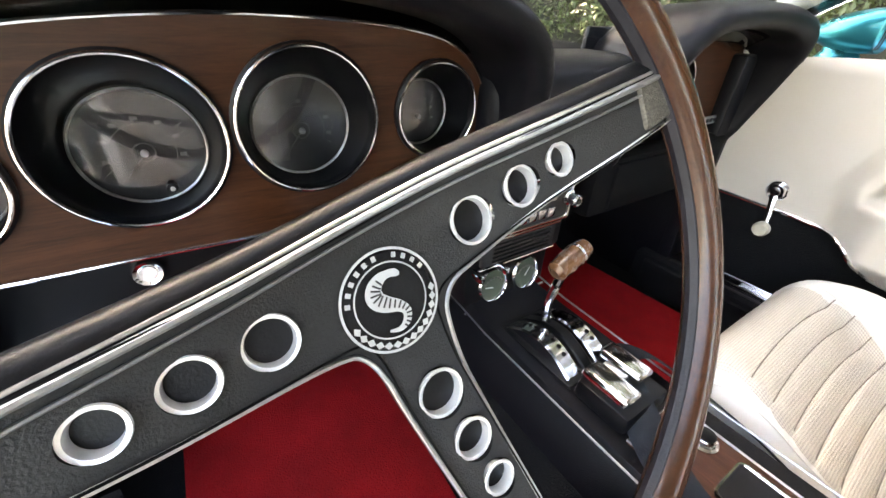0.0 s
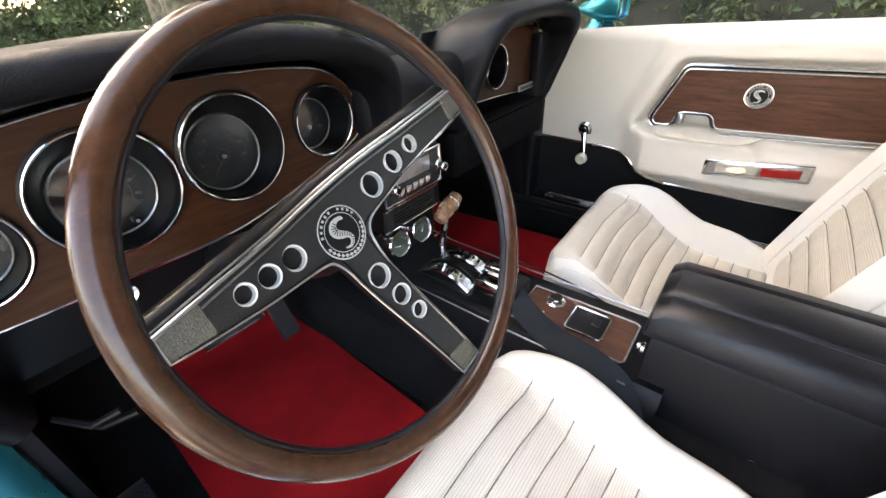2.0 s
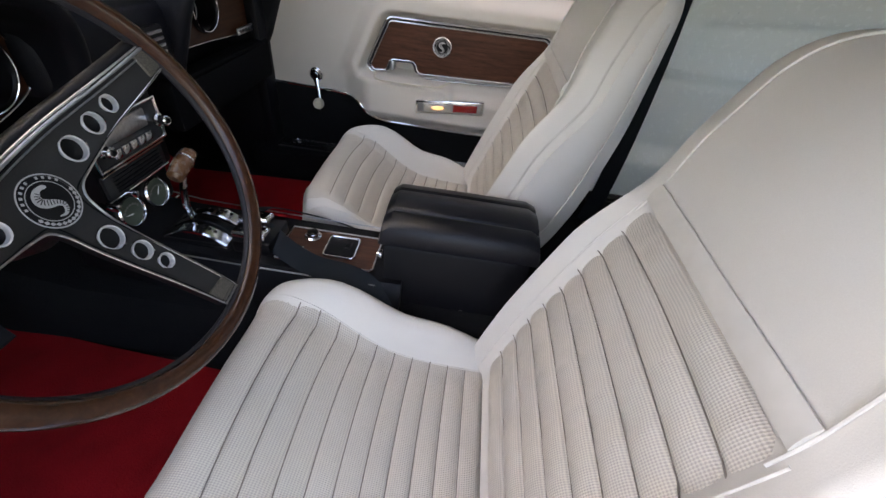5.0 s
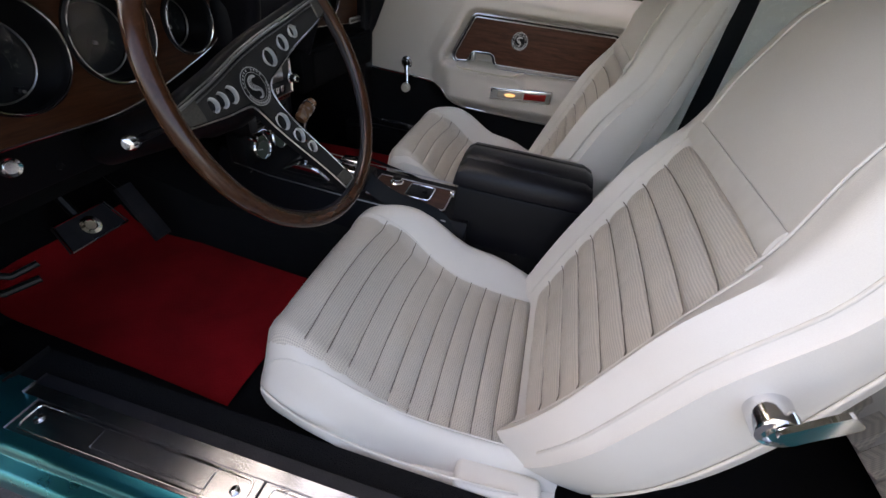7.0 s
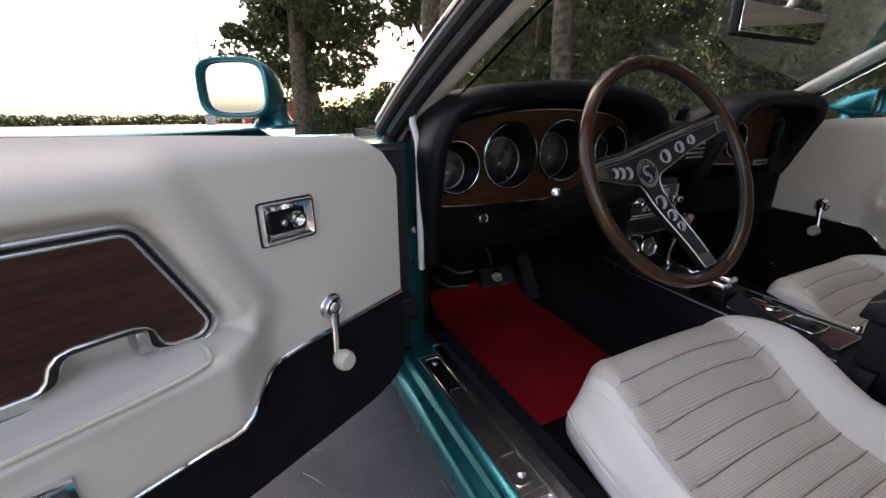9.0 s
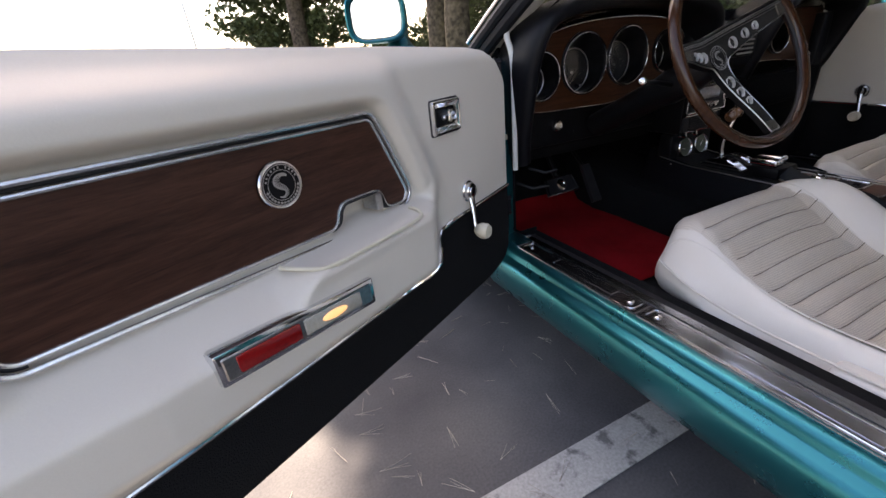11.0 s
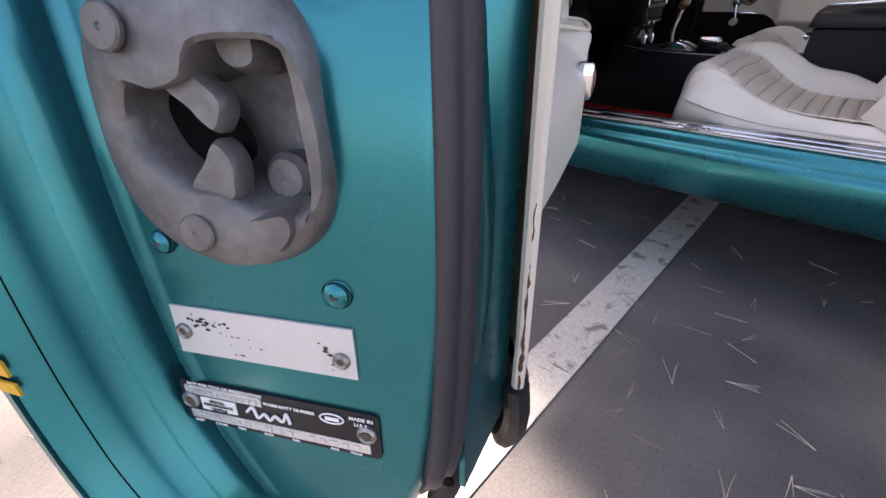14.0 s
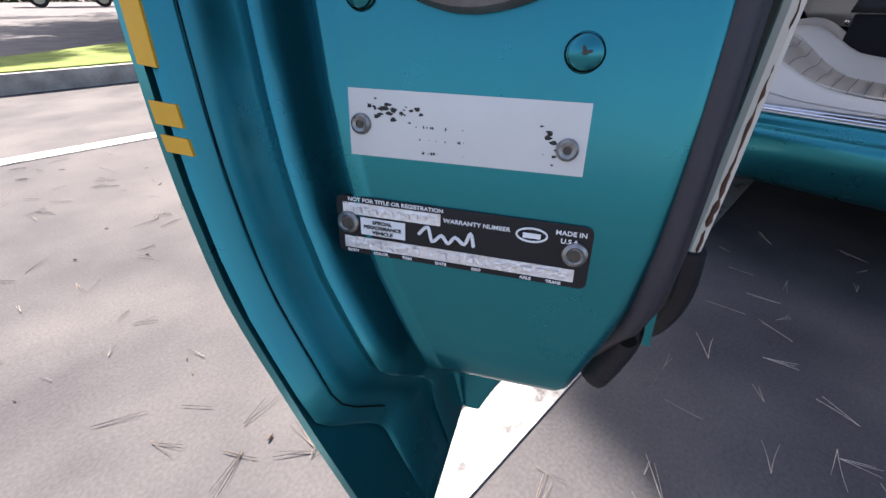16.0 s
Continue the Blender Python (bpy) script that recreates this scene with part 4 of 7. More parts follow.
# ---- steering wheel ----
WN = Vector((0.0080, 0.9037, -0.4281)).normalized()       # along the column, away from the driver
WC = Vector((-0.334, -0.0514, 0.839))                       # middle of the rim
WX = (Vector((1, 0, 0)) - WN.x * WN).normalized()
WY = WX.cross(WN) * -1
if WY.z < 0:
    WY = -WY
HUB = 0.049                                              # how far the hub lies ahead of the rim


def wh(x, y, d=0.0):
    """Wheel coordinates: across, up, and away from the driver."""
    return WC + WX * x + WY * y + WN * d


wheel = thing("steering_wheel", tuple(wh(0, 0, HUB)), "wood rimmed three spoke steering wheel with black drilled spokes", "steering wheel")
R = 0.1905
part("rim", tube(B(), [wh(R * math.cos(a), R * math.sin(a)) for a in [2 * math.pi * k / 96 for k in range(96)]], 0.0115, 14, True, 0.95), RIMWOOD, wheel, "varnished brown wood rim")
part("rim_insert", tube(B(), [wh((R - 0.0075) * math.cos(a), (R - 0.0075) * math.sin(a), 0.0012) for a in [2 * math.pi * k / 96 for k in range(96)]], 0.0056, 8, True), RUBBER, wheel, "black horn strip inside the rim")


def flat_depth(x, y):
    u = min(max(math.hypot(x, y) - 0.022, 0) / 0.156, 1)
    return HUB * (1 - 0.6 * u - 0.4 * u * u * (3 - 2 * u))


# one pressed plate: three arms joined by fillets round the hub
side_r = [(0.163, 0.0765), (0.13, 0.0615), (0.0873, 0.0417), (0.0453, 0.0166), (0.031, 0.006), (0.0245, -0.005), (0.0235, -0.0175), (0.026, -0.036), (0.031, -0.0574), (0.0423, -0.1026), (0.0525, -0.143), (0.0585, -0.166)]
side_l = [(0.030, -0.172), (0.0215, -0.145), (0.0115, -0.115), (-0.0002, -0.0818), (-0.0119, -0.048), (-0.0165, -0.035), (-0.0215, -0.0248), (-0.0275, -0.017), (-0.0346, -0.0134), (-0.0542, -0.0112), (-0.0974, -0.0092), (-0.1313, -0.0062), (-0.178, -0.002)]
side_t = [(-0.178, 0.0205), (-0.134, 0.0285), (-0.10, 0.0340), (-0.063, 0.0405), (-0.0177, 0.0512), (0.0318, 0.0675), (0.0843, 0.0828), (0.151, 0.1030)]


def settle(x, y):
    """Turns each arm of the spoke plate to its true angle."""
    a, r = math.atan2(y, x), math.hypot(x, y)
    turn = radians(-3.2) * step(2.4, 1.6, a) * step(-2.6, -2.0, a) + radians(1.2) * (step(2.0, 2.8, a) + step(-2.4, -2.9, a))
    turn *= step(0.02, 0.05, r)
    return (r * math.cos(a + turn), r * math.sin(a + turn))


side_r, side_l, side_t = ([settle(x, y) for x, y in run] for run in (side_r, side_l, side_t))
fine = []
for run in (side_r, side_l, side_t):
    sp = [(p.x, p.y) for p in spline([V(x, y, 0) for x, y in run], 4)]
    fine += refine(sp, 0.006, False)
HOLES = [(-0.0642, 0.0085, 0.0112), (-0.0926, 0.0069, 0.0098), (-0.1171, 0.0057, 0.0086), (0.0442, 0.0347, 0.0128), (0.0725, 0.0470, 0.0110), (0.0950, 0.0568, 0.0090), (0.0070, -0.0490, 0.0128), (0.0154, -0.0755, 0.0110), (0.0212, -0.0975, 0.0090)]
HX, HY = -0.008, 0.0068                                  # middle of the emblem
bm = B()
loops = [fine] + [[(hx_ + hr * math.cos(2 * math.pi * k / 36), hy_ + hr * math.sin(2 * math.pi * k / 36)) for k in range(36)] for hx_, hy_, hr in HOLES] + [[(HX + 0.0225 * math.cos(2 * math.pi * k / 48), HY + 0.0225 * math.sin(2 * math.pi * k / 48)) for k in range(48)]]
edges = []
hub_ring = None
for lp in loops:
    vs = [bm.verts.new((x, y, 0)) for x, y in lp]
    edges += [bm.edges.new((vs[k], vs[(k + 1) % len(vs)])) for k in range(len(vs))]
    hub_ring = vs
bmesh.ops.triangle_fill(bm, use_beauty=True, use_dissolve=False, edges=edges, normal=(0, 0, 1))
bm.faces.new(hub_ring)
bmesh.ops.subdivide_edges(bm, edges=[e for e in bm.edges if e.calc_length() > 0.03], cuts=1)
for v in bm.verts:
    v.co = wh(v.co.x, v.co.y, flat_depth(v.co.x, v.co.y))
part("spoke_plate", bm, CRACKLE, wheel, "black crackle finished three armed spoke plate", 30)
part("plate_side", loft(B(), [[wh(x, y, flat_depth(x, y) + d) for x, y in fine] for d in (0.0005, 0.013)], True, False), SATIN, wheel)
part("plate_edge", tube(B(), [wh(x, y, flat_depth(x, y) - 0.0004) for x, y in fine], 0.0013, 6, True), WORN, wheel, "thin worn bright edge of the spokes")
part("edge_groove", tube(B(), [wh(x - 0.006 * (x - HX) / math.hypot(x - HX, y - HY), y - 0.006 * (y - HY) / math.hypot(x - HX, y - HY), flat_depth(x, y) - 0.0003) for x, y in fine], 0.0006, 5, True), DEEP, wheel)
for hx_, hy_, hr in HOLES:
    c0 = wh(hx_, hy_, flat_depth(hx_, hy_))
    part("hole_ring", lathe(B(), [(hr + 0.0006, -0.0002), (hr + 0.0002, -0.0011), (hr - 0.0012, -0.0008), (hr - 0.0017, 0.001), (hr - 0.0018, 0.0052)], c0, WN, 36, False), HOLERING, wheel, "bright turned edge of a spoke hole")
    part("hole_floor", lathe(B(), [(hr - 0.0012, 0.0048), (hr - 0.003, 0.0052), (0, 0.0052), (0, 0.006), (hr - 0.0012, 0.006)], c0, WN, 30), SATIN, wheel)
PADS = (((-0.1775, -0.0010), (-0.1775, 0.0190), (-0.1465, 0.0240), (-0.1455, -0.0035)), ((0.1615, 0.0785), (0.1505, 0.1005), (0.1365, 0.0950), (0.1440, 0.0705)), ((0.0570, -0.1640), (0.0310, -0.1690), (0.0245, -0.1495), (0.0535, -0.1465)))
for q in PADS:
    q = [settle(x, y) for x, y in q]
    q = round_poly(q if (q[1][0] - q[0][0]) * (q[2][1] - q[0][1]) - (q[1][1] - q[0][1]) * (q[2][0] - q[0][0]) > 0 else q[::-1], 0.0, 0.002, 3)
    part("end_pad", slab(B(), [wh(x, y, flat_depth(x, y) - 0.0022) for x, y in q], -WN * 0.004, 0.0012), STIPPLE, wheel, "stippled grey end pad")
# polished ridge and black pad along the straight upper edge of the two side arms
te = spline([V(x, y - 0.0035, 0) for x, y in side_t], 5)
part("top_ridge", tube(B(), [wh(p.x, p.y, flat_depth(p.x, p.y) - 0.0016) for p in te], 0.0019, 8), RIDGE, wheel, "polished ridge along the upper spoke edge")
part("top_ridge", tube(B(), [wh(p.x, p.y - 0.0058, flat_depth(p.x, p.y) - 0.0006) for p in te], 0.0009, 6), RIDGE, wheel, "thin polished line below the ridge")
part("horn_pad", loft(B(), [[wh(p.x, p.y + o, flat_depth(p.x, p.y) + d) for o, d in ((0.001, -0.0015), (0.006, -0.0015), (0.0105, 0.001), (0.0125, 0.006), (0.012, 0.018), (0.0, 0.02))] for p in te]), SATIN, wheel, "black padded upper edge of the spokes", 60)
# hub emblem
hc, hn = wh(HX, HY, HUB - 0.001), -WN
em = part("emblem", lathe(B(), [(0.0243, -0.002), (0.0243, 0.002), (0.0235, 0.003), (0.0, 0.003)], hc, hn, 48), SATIN, wheel, "round black and silver emblem")


def ring_band(bm, c, n, ux, uy, r0, r1, h, m=64):
    rows = [[bm.verts.new(c + n * h + ux * r * math.cos(2 * math.pi * k / m) + uy * r * math.sin(2 * math.pi * k / m)) for k in range(m)] for r in (r0, r1)]
    for k in range(m):
        bm.faces.new((rows[0][k], rows[0][(k + 1) % m], rows[1][(k + 1) % m], rows[1][k]))


def emblem(parent, c, n, ux, uy, size, silver, dark):
    """Silver ring with dark lettering bars and lozenges round a plain S-shaped figure."""
    bm = B()
    ring_band(bm, c, n, ux, uy, 0.94 * size, 0.99 * size, 0.0035)
    ring_band(bm, c, n, ux, uy, 0.70 * size, 0.73 * size, 0.0035)
    part("emblem_ring", bm, silver, parent, "silver emblem ring")
    bm = B()
    for k in range(11):
        if k == 6:
            continue
        a = radians(lerp(158, 22, k / 10))
        r = 0.845 * size
        e, t = V(math.cos(a), math.sin(a), 0), V(-math.sin(a), math.cos(a), 0)
        q = [(r - 0.05 * size, -0.055 * size), (r + 0.05 * size, -0.055 * size), (r + 0.05 * size, 0.055 * size), (r - 0.05 * size, 0.055 * size)]
        bm.faces.new([bm.verts.new(c + n * 0.0042 + ux * (e.x * p + t.x * s * 0.8) + uy * (e.y * p + t.y * s * 0.8)) for p, s in q])
    for k in range(14):
        a = radians(lerp(192, 348, k / 13))
        r = 0.845 * size
        e, t = V(math.cos(a), math.sin(a), 0), V(-math.sin(a), math.cos(a), 0)
        q = [(r - 0.075 * size, 0), (r, -0.09 * size), (r + 0.075 * size, 0), (r, 0.09 * size)]
        bm.faces.new([bm.verts.new(c + n * 0.0042 + ux * (e.x * p + t.x * s) + uy * (e.y * p + t.y * s)) for p, s in q])
    part("emblem_bar", bm, silver, parent)["kind"] = "stuff"
    path = spline([V(0.34, 0.38, 0), V(0.20, 0.47, 0), V(-0.02, 0.48, 0), V(-0.22, 0.36, 0), V(-0.27, 0.16, 0), V(-0.12, -0.02, 0), V(0.08, -0.16, 0), V(0.18, -0.33, 0), V(0.10, -0.50, 0), V(-0.08, -0.57, 0), V(-0.28, -0.50, 0)], 5)
    m = len(path)
    bm = B()
    rows = []
    for i, p in enumerate(path):
        d = (path[min(i + 1, m - 1)] - path[max(i - 1, 0)]).normalized()
        side = V(-d.y, d.x, 0)
        wv = table(i / (m - 1), ((0, 0.03), (0.06, 0.075), (0.15, 0.075), (0.24, 0.12), (0.36, 0.175), (0.47, 0.165), (0.62, 0.105), (0.8, 0.08), (1, 0.02)))
        rows.append([bm.verts.new(c + n * 0.004 + (ux * (p.x + side.x * s) + uy * (p.y + side.y * s)) * size) for s in (-wv, wv)])
    for a, b in zip(rows, rows[1:]):
        bm.faces.new((a[0], a[1], b[1], b[0]))
    part("emblem_figure", bm, silver, parent, "plain silver S-shaped figure")
    bm = B()
    for i in range(12, m - 8, 2):
        p = path[i]
        d = (path[i + 1] - path[i - 1]).normalized()
        side = V(-d.y, d.x, 0)
        wv = table(i / (m - 1), ((0, 0.03), (0.06, 0.075), (0.15, 0.075), (0.24, 0.12), (0.36, 0.175), (0.47, 0.165), (0.62, 0.105), (0.8, 0.08), (1, 0.02))) * 0.62
        q = [p + side * (wv * s1 + 0.03) + d * (0.018 * s2) for s1, s2 in ((-1, -1), (1, -1), (1, 1), (-1, 1))]
        bm.faces.new([bm.verts.new(c + n * 0.0045 + (ux * v_.x + uy * v_.y) * size) for v_ in q])
    part("figure_band", bm, dark, parent)["kind"] = "stuff"


emblem(em, hc + hn * 0.001, hn, WX * math.cos(0.22) + WY * math.sin(0.22), WY * math.cos(0.22) - WX * math.sin(0.22), 0.0262, EMBLEM, DARKINK)

# column, indicator stalk and key
col = thing("steering_column", tuple(wh(0, 0, 0.2)), "black steering column behind the wheel", "steering column")
part("column_tube", lathe(B(), [(0.028, HUB + 0.012), (0.03, HUB + 0.03), (0.038, HUB + 0.06), (0.04, HUB + 0.12), (0.036, HUB + 0.14), (0.034, 0.42)], WC, WN, 28), SATIN, col, "black column tube")
sk = part("indicator_stalk", tube(B(), [V(-0.36, 0.075, 0.775), V(-0.44, 0.055, 0.789), V(-0.504, 0.038, 0.797)], [0.0055, 0.0045, 0.0045], 10), SATIN, col, "black indicator stalk")
part("stalk_end", lathe(B(), [(0.006, 0), (0.0085, 0.004), (0.0085, 0.012), (0.006, 0.0165), (0.003, 0.0175), (0, 0.0175)], (-0.503, 0.038, 0.797), WX * -1 + WN * -0.55, 18), CHROME, sk, "chrome stalk end")
part("ignition_lock", lathe(B(), [(0.014, 0), (0.014, 0.01), (0.009, 0.012), (0.009, 0.016), (0, 0.016)], (-0.2, 0.372, 0.68), (0, -1, 0), 20), CHROME, col, "chrome ignition lock")

# ---- bucket seats ----


def bucket_seat(cx, inner, dy, label, ox):
    """High-backed bucket seat; inner: the side of the raised bolster; ox: the side of the lever; dy: how far it is slid."""
    seat = thing("bucket_seat", (cx, -0.35 + dy, 0.31), label, "seat", "front bucket seats")

    def P(x, y, z):
        return V(cx + x, y + dy, z)

    # cushion: y from front (-0.085) to back (-0.54)
    def half(y):
        return curve(y, ((-0.56, 0.222), (-0.42, 0.236), (-0.28, 0.241), (-0.20, 0.239), (-0.16, 0.236), (-0.13, 0.231), (-0.11, 0.227), (-0.09, 0.220), (-0.075, 0.209), (-0.065, 0.194), (-0.057, 0.170), (-0.052, 0.135)))

    def top(x, y):
        f = (y + 0.54) / 0.46
        base = curve(y, ((-0.56, 0.412), (-0.48, 0.420), (-0.40, 0.422), (-0.33, 0.428), (-0.28, 0.442), (-0.23, 0.465), (-0.18, 0.498), (-0.14, 0.520), (-0.11, 0.527), (-0.09, 0.524), (-0.075, 0.513), (-0.062, 0.495), (-0.052, 0.466)))
        u = abs(x) / half(y)
        if x * inner > 0:
            k = min(max((u - 0.63) / 0.37, 0), 1)
            amp = 0.070 * math.exp(-((f - 0.68) / 0.20) ** 2) + 0.055 * math.exp(-((f - 0.33) / 0.22) ** 2) + 0.02 * step(0.2, 0.0, f)
            bol = amp * math.sin(math.pi * k) ** 0.75 - 0.045 * step(0.82, 1.02, u) ** 1.3
        else:
            bol = 0.020 * step(0.62, 0.9, u) * (1 - 0.55 * step(0.5, 0.95, f)) - 0.085 * step(0.74, 1.02, u) ** 1.4
        return base + bol - 0.01 * (1 - u * u) * step(1.0, 0.5, f)
    rings = []
    ys = [-0.56, -0.53, -0.50, -0.47, -0.44, -0.41, -0.38, -0.35, -0.32, -0.29, -0.26, -0.23, -0.20, -0.18, -0.16, -0.145, -0.13, -0.118, -0.107, -0.098, -0.090, -0.083, -0.077, -0.071, -0.066, -0.061, -0.057, -0.054, -0.052]
    for y in ys:
        h = half(y)
        us = [-1, -0.985, -0.96, -0.93, -0.9, -0.87, -0.83, -0.79, -0.75, -0.71, -0.67, -0.62, -0.5, -0.3, 0, 0.3, 0.5, 0.62, 0.67, 0.71, 0.75, 0.79, 0.83, 0.87, 0.9, 0.93, 0.96, 0.985, 1]
        up = [P(u * h, y, top(u * h, y) - 0.008 * step(0.158, 0.140, abs(u * h) * (1 if u * inner > 0 else 0.78)) * step(-0.49, -0.47, y)) for u in us]
        zr, zl = min(0.455, top(h, y) - 0.012), min(0.455, top(-h, y) - 0.012)
        low = [P(h * k, y, lerp(0.372, z_, q)) for k, q, z_ in ((1.03, 1.0, zr), (1.045, 0.7, zr), (1.03, 0.35, zr), (0.97, 0.0, zr), (-0.97, 0.0, zl), (-1.03, 0.35, zl), (-1.045, 0.7, zl), (-1.03, 1.0, zl))]
        rings.append(up + low)
    part("cushion", loft(B(), rings), CREAM, seat, "cream vinyl cushion with raised side bolsters", 50)
    part("seat_base", rbox(B(), P(-0.19, -0.52, 0.325), P(0.19, -0.11, 0.38), 0.02), DEEP, seat, "dark seat base")
    # pleats running across the cushion
    n = 11
    for k in range(n):
        f0, f1 = k / 12, ((k + 1) / 12 if k < n - 1 else 1.0)

        def fn(u, v, f0=f0, f1=f1, k=k):
            x = lerp(-1, 1, u)
            f = lerp(f0, f1, v)
            y = lerp(-0.482, -0.059, f) - 0.016 * x * x * f
            xx = x * (min(lerp(0.148, 0.162, f), half(y) * 0.80) if x * inner > 0 else min(lerp(0.185, 0.206, f), half(y) * 0.90))
            e = math.sin(math.pi * v)
            return P(xx, y, top(xx, y) - 0.0035 + 0.0075 * e ** 0.45 * (1 - abs(x) ** 6) + 0.0009 * math.sin(7 * u + k * 1.7) * e * (1 - abs(x) ** 6))
        part("cushion_pleat", grid(B(), fn, 22, 7), KNIT, seat, "", 80)
        part("pleat_seam", tube(B(), [fn(q / 14, 0.0) + V(0, 0, 0.0006) for q in range(15)], 0.0010 if k > 1 else 0.0006, 5), SEAM, seat)
    for sg in (-1, 1):
        edge = [P(sg * x, y, top(sg * x, y) + 0.0006) for x, y in [(lerp(0.147, 0.160, t) if sg * inner > 0 else lerp(0.187, 0.206, t), lerp(-0.478, -0.082, t)) for t in (0, 0.15, 0.3, 0.45, 0.6, 0.75, 0.88, 0.95, 1)]]
        part("cushion_welt", tube(B(), spline(edge, 3), 0.0013, 8), CREAM, seat, "cream welt")
    crest = [(y, 0.86 * half(y)) for y in (-0.50, -0.46, -0.42, -0.38, -0.34, -0.30, -0.26, -0.22, -0.18, -0.15, -0.125, -0.10, -0.085)]
    for sg in (-1, 1):
        if sg * inner > 0:
            line = [P(sg * 1.07 * x, y, top(sg * 1.07 * x, y) + 0.0006) for y, x in crest]
        else:
            line = [P(sg * 1.046 * half(y), y, curve(y, ((-0.50, 0.402), (-0.30, 0.408), (-0.18, 0.424), (-0.12, 0.438), (-0.08, 0.447)))) for y in (-0.50, -0.44, -0.38, -0.32, -0.26, -0.20, -0.16, -0.135, -0.115, -0.10, -0.09)]
        part("bolster_welt", tube(B(), spline(line, 3), 0.0024, 8), PIPING, seat, "cream welt on the bolster")

    # backrest: t from 0 at the crease to 1 at the top
    base, lean = V(0, -0.492, 0.418), V(0, -0.345, 0.939).normalized()
    fwd = V(0, 0.939, 0.345).normalized()
    LEN = 0.675

    def bw(t):
        return curve(t, ((0, 0.205), (0.08, 0.222), (0.25, 0.237), (0.45, 0.234), (0.60, 0.226), (0.72, 0.215), (0.82, 0.204), (0.90, 0.193), (0.94, 0.184), (0.97, 0.170), (0.99, 0.150), (1.0, 0.115)))

    def nose(t):
        q = min(max((t - 0.87) / 0.13, 0), 1)
        return 1 - math.sqrt(1 - q * q)

    def depth(t):
        return curve(t, ((0, 0.15), (0.3, 0.156), (0.6, 0.134), (0.8, 0.104), (0.9, 0.088), (1.0, 0.078))) - 0.022 * nose(t)

    def bfront(u, t):
        bol = 0.032 * step(0.64, 0.88, abs(u)) * (1 - step(0.45, 0.72, t)) - 0.055 * step(0.86, 1.0, abs(u))
        return max(0.012 + bol + 0.022 * step(0.62, 0.78, t) * (1 - 0.5 * abs(u)) - 0.075 * nose(t), -0.42 * depth(t))

    def bp(u, t, d):
        q = base + lean * (LEN * t) + fwd * d
        return P(u * bw(t), q.y, q.z)
    rings = []
    for i in range(39):
        t = 1 - (1 - i / 38) ** 1.7
        us = [-1, -0.985, -0.95, -0.9, -0.85, -0.8, -0.74, -0.68, -0.62, -0.5, -0.3, 0, 0.3, 0.5, 0.62, 0.68, 0.74, 0.8, 0.85, 0.9, 0.95, 0.985, 1]
        th = depth(t)
        rings.append([bp(u, t, bfront(u, t) - 0.008 * step(0.70, 0.62, abs(u)) * step(0.64, 0.62, t) * step(0.01, 0.03, t)) for u in us] + [bp(k, t, -d * th) for k, d in ((1.0, 0.45), (0.97, 0.75), (0.9, 0.95), (0.7, 1.0), (-0.7, 1.0), (-0.9, 0.95), (-0.97, 0.75), (-1.0, 0.45))])
    part("backrest", loft(B(), rings), CREAM, seat, "cream vinyl high backrest with built-in headrest", 50)
    n = 9
    rf = random.Random(cx)
    folds = [[(0.18 + 0.2 * q + rf.uniform(-0.07, 0.07), rf.uniform(0.3, 1.0) * step(1, 5, k)) for q in range(4)] for k in range(n)]
    for k in range(n):
        t0, t1 = lerp(0.03, 0.615, k / n), lerp(0.03, 0.615, (k + 1) / n)

        def fb(u, v, t0=t0, t1=t1, k=k):
            uu = lerp(-0.73, 0.73, u) * lerp(0.97, 1.0, min(k / 3, 1))
            t = lerp(t0, t1, v) + 0.012 * (1 - (uu / 0.69) ** 2) * (k / n)
            e = math.sin(math.pi * v)
            puck = 0.0012 * math.sin(19 * u + 0.9 * k) + 0.0007 * math.sin(41 * u + 2.1 * k) + sum(0.0030 * amp_ * math.exp(-((u - u_ - 0.10 * (v - 0.5) ** 2) / 0.014) ** 2) for u_, amp_ in folds[k])
            return bp(uu, t, bfront(uu, t) - 0.0035 + e ** 0.45 * (0.0078 + puck * 0.8) * (1 - abs(2 * u - 1) ** 6) - 0.002 * abs(2 * u - 1) ** 20)
        part("back_pleat", grid(B(), fb, 72, 8), KNIT_BACK, seat, "", 80)
        if k:
            part("pleat_seam", tube(B(), [fb(q / 14, 0.0) + fwd * 0.0006 for q in range(15)], 0.0010, 5), SEAM, seat)
    part("head_band", thick(grid(B(), lambda u, v: bp(lerp(-0.70, 0.70, u), lerp(0.628, 0.668, v), bfront(lerp(-0.70, 0.70, u), lerp(0.628, 0.668, v)) + 0.006 + 0.003 * math.sin(math.pi * v)), 20, 6), -0.004), PIPING, seat, "smooth cream band above the pleats")
    for sg in (-1, 1):
        part("pleat_welt", tube(B(), [bp(sg * 0.735, t, bfront(0.735, t) + 0.0006) for t in [0.02 + 0.60 * k / 24 for k in range(25)]], 0.0015, 8), CREAM, seat, "cream welt along the pleats")
        part("insert_welt", tube(B(), spline([bp(sg * 0.705, t, bfront(0.705, t) + 0.003) for t in (0.60, 0.65, 0.7, 0.76, 0.82, 0.87, 0.90, 0.93, 0.955, 0.975, 0.988)], 3), 0.0016, 8), CREAM, seat, "cream inner welt")
    def over(k):
        t = 1 - (1 - min(k / 38, 1.0)) ** 1.7
        return t
    rim = [bp(-0.95, over(k), bfront(0.95, over(k)) + 0.0008) for k in range(2, 38)]
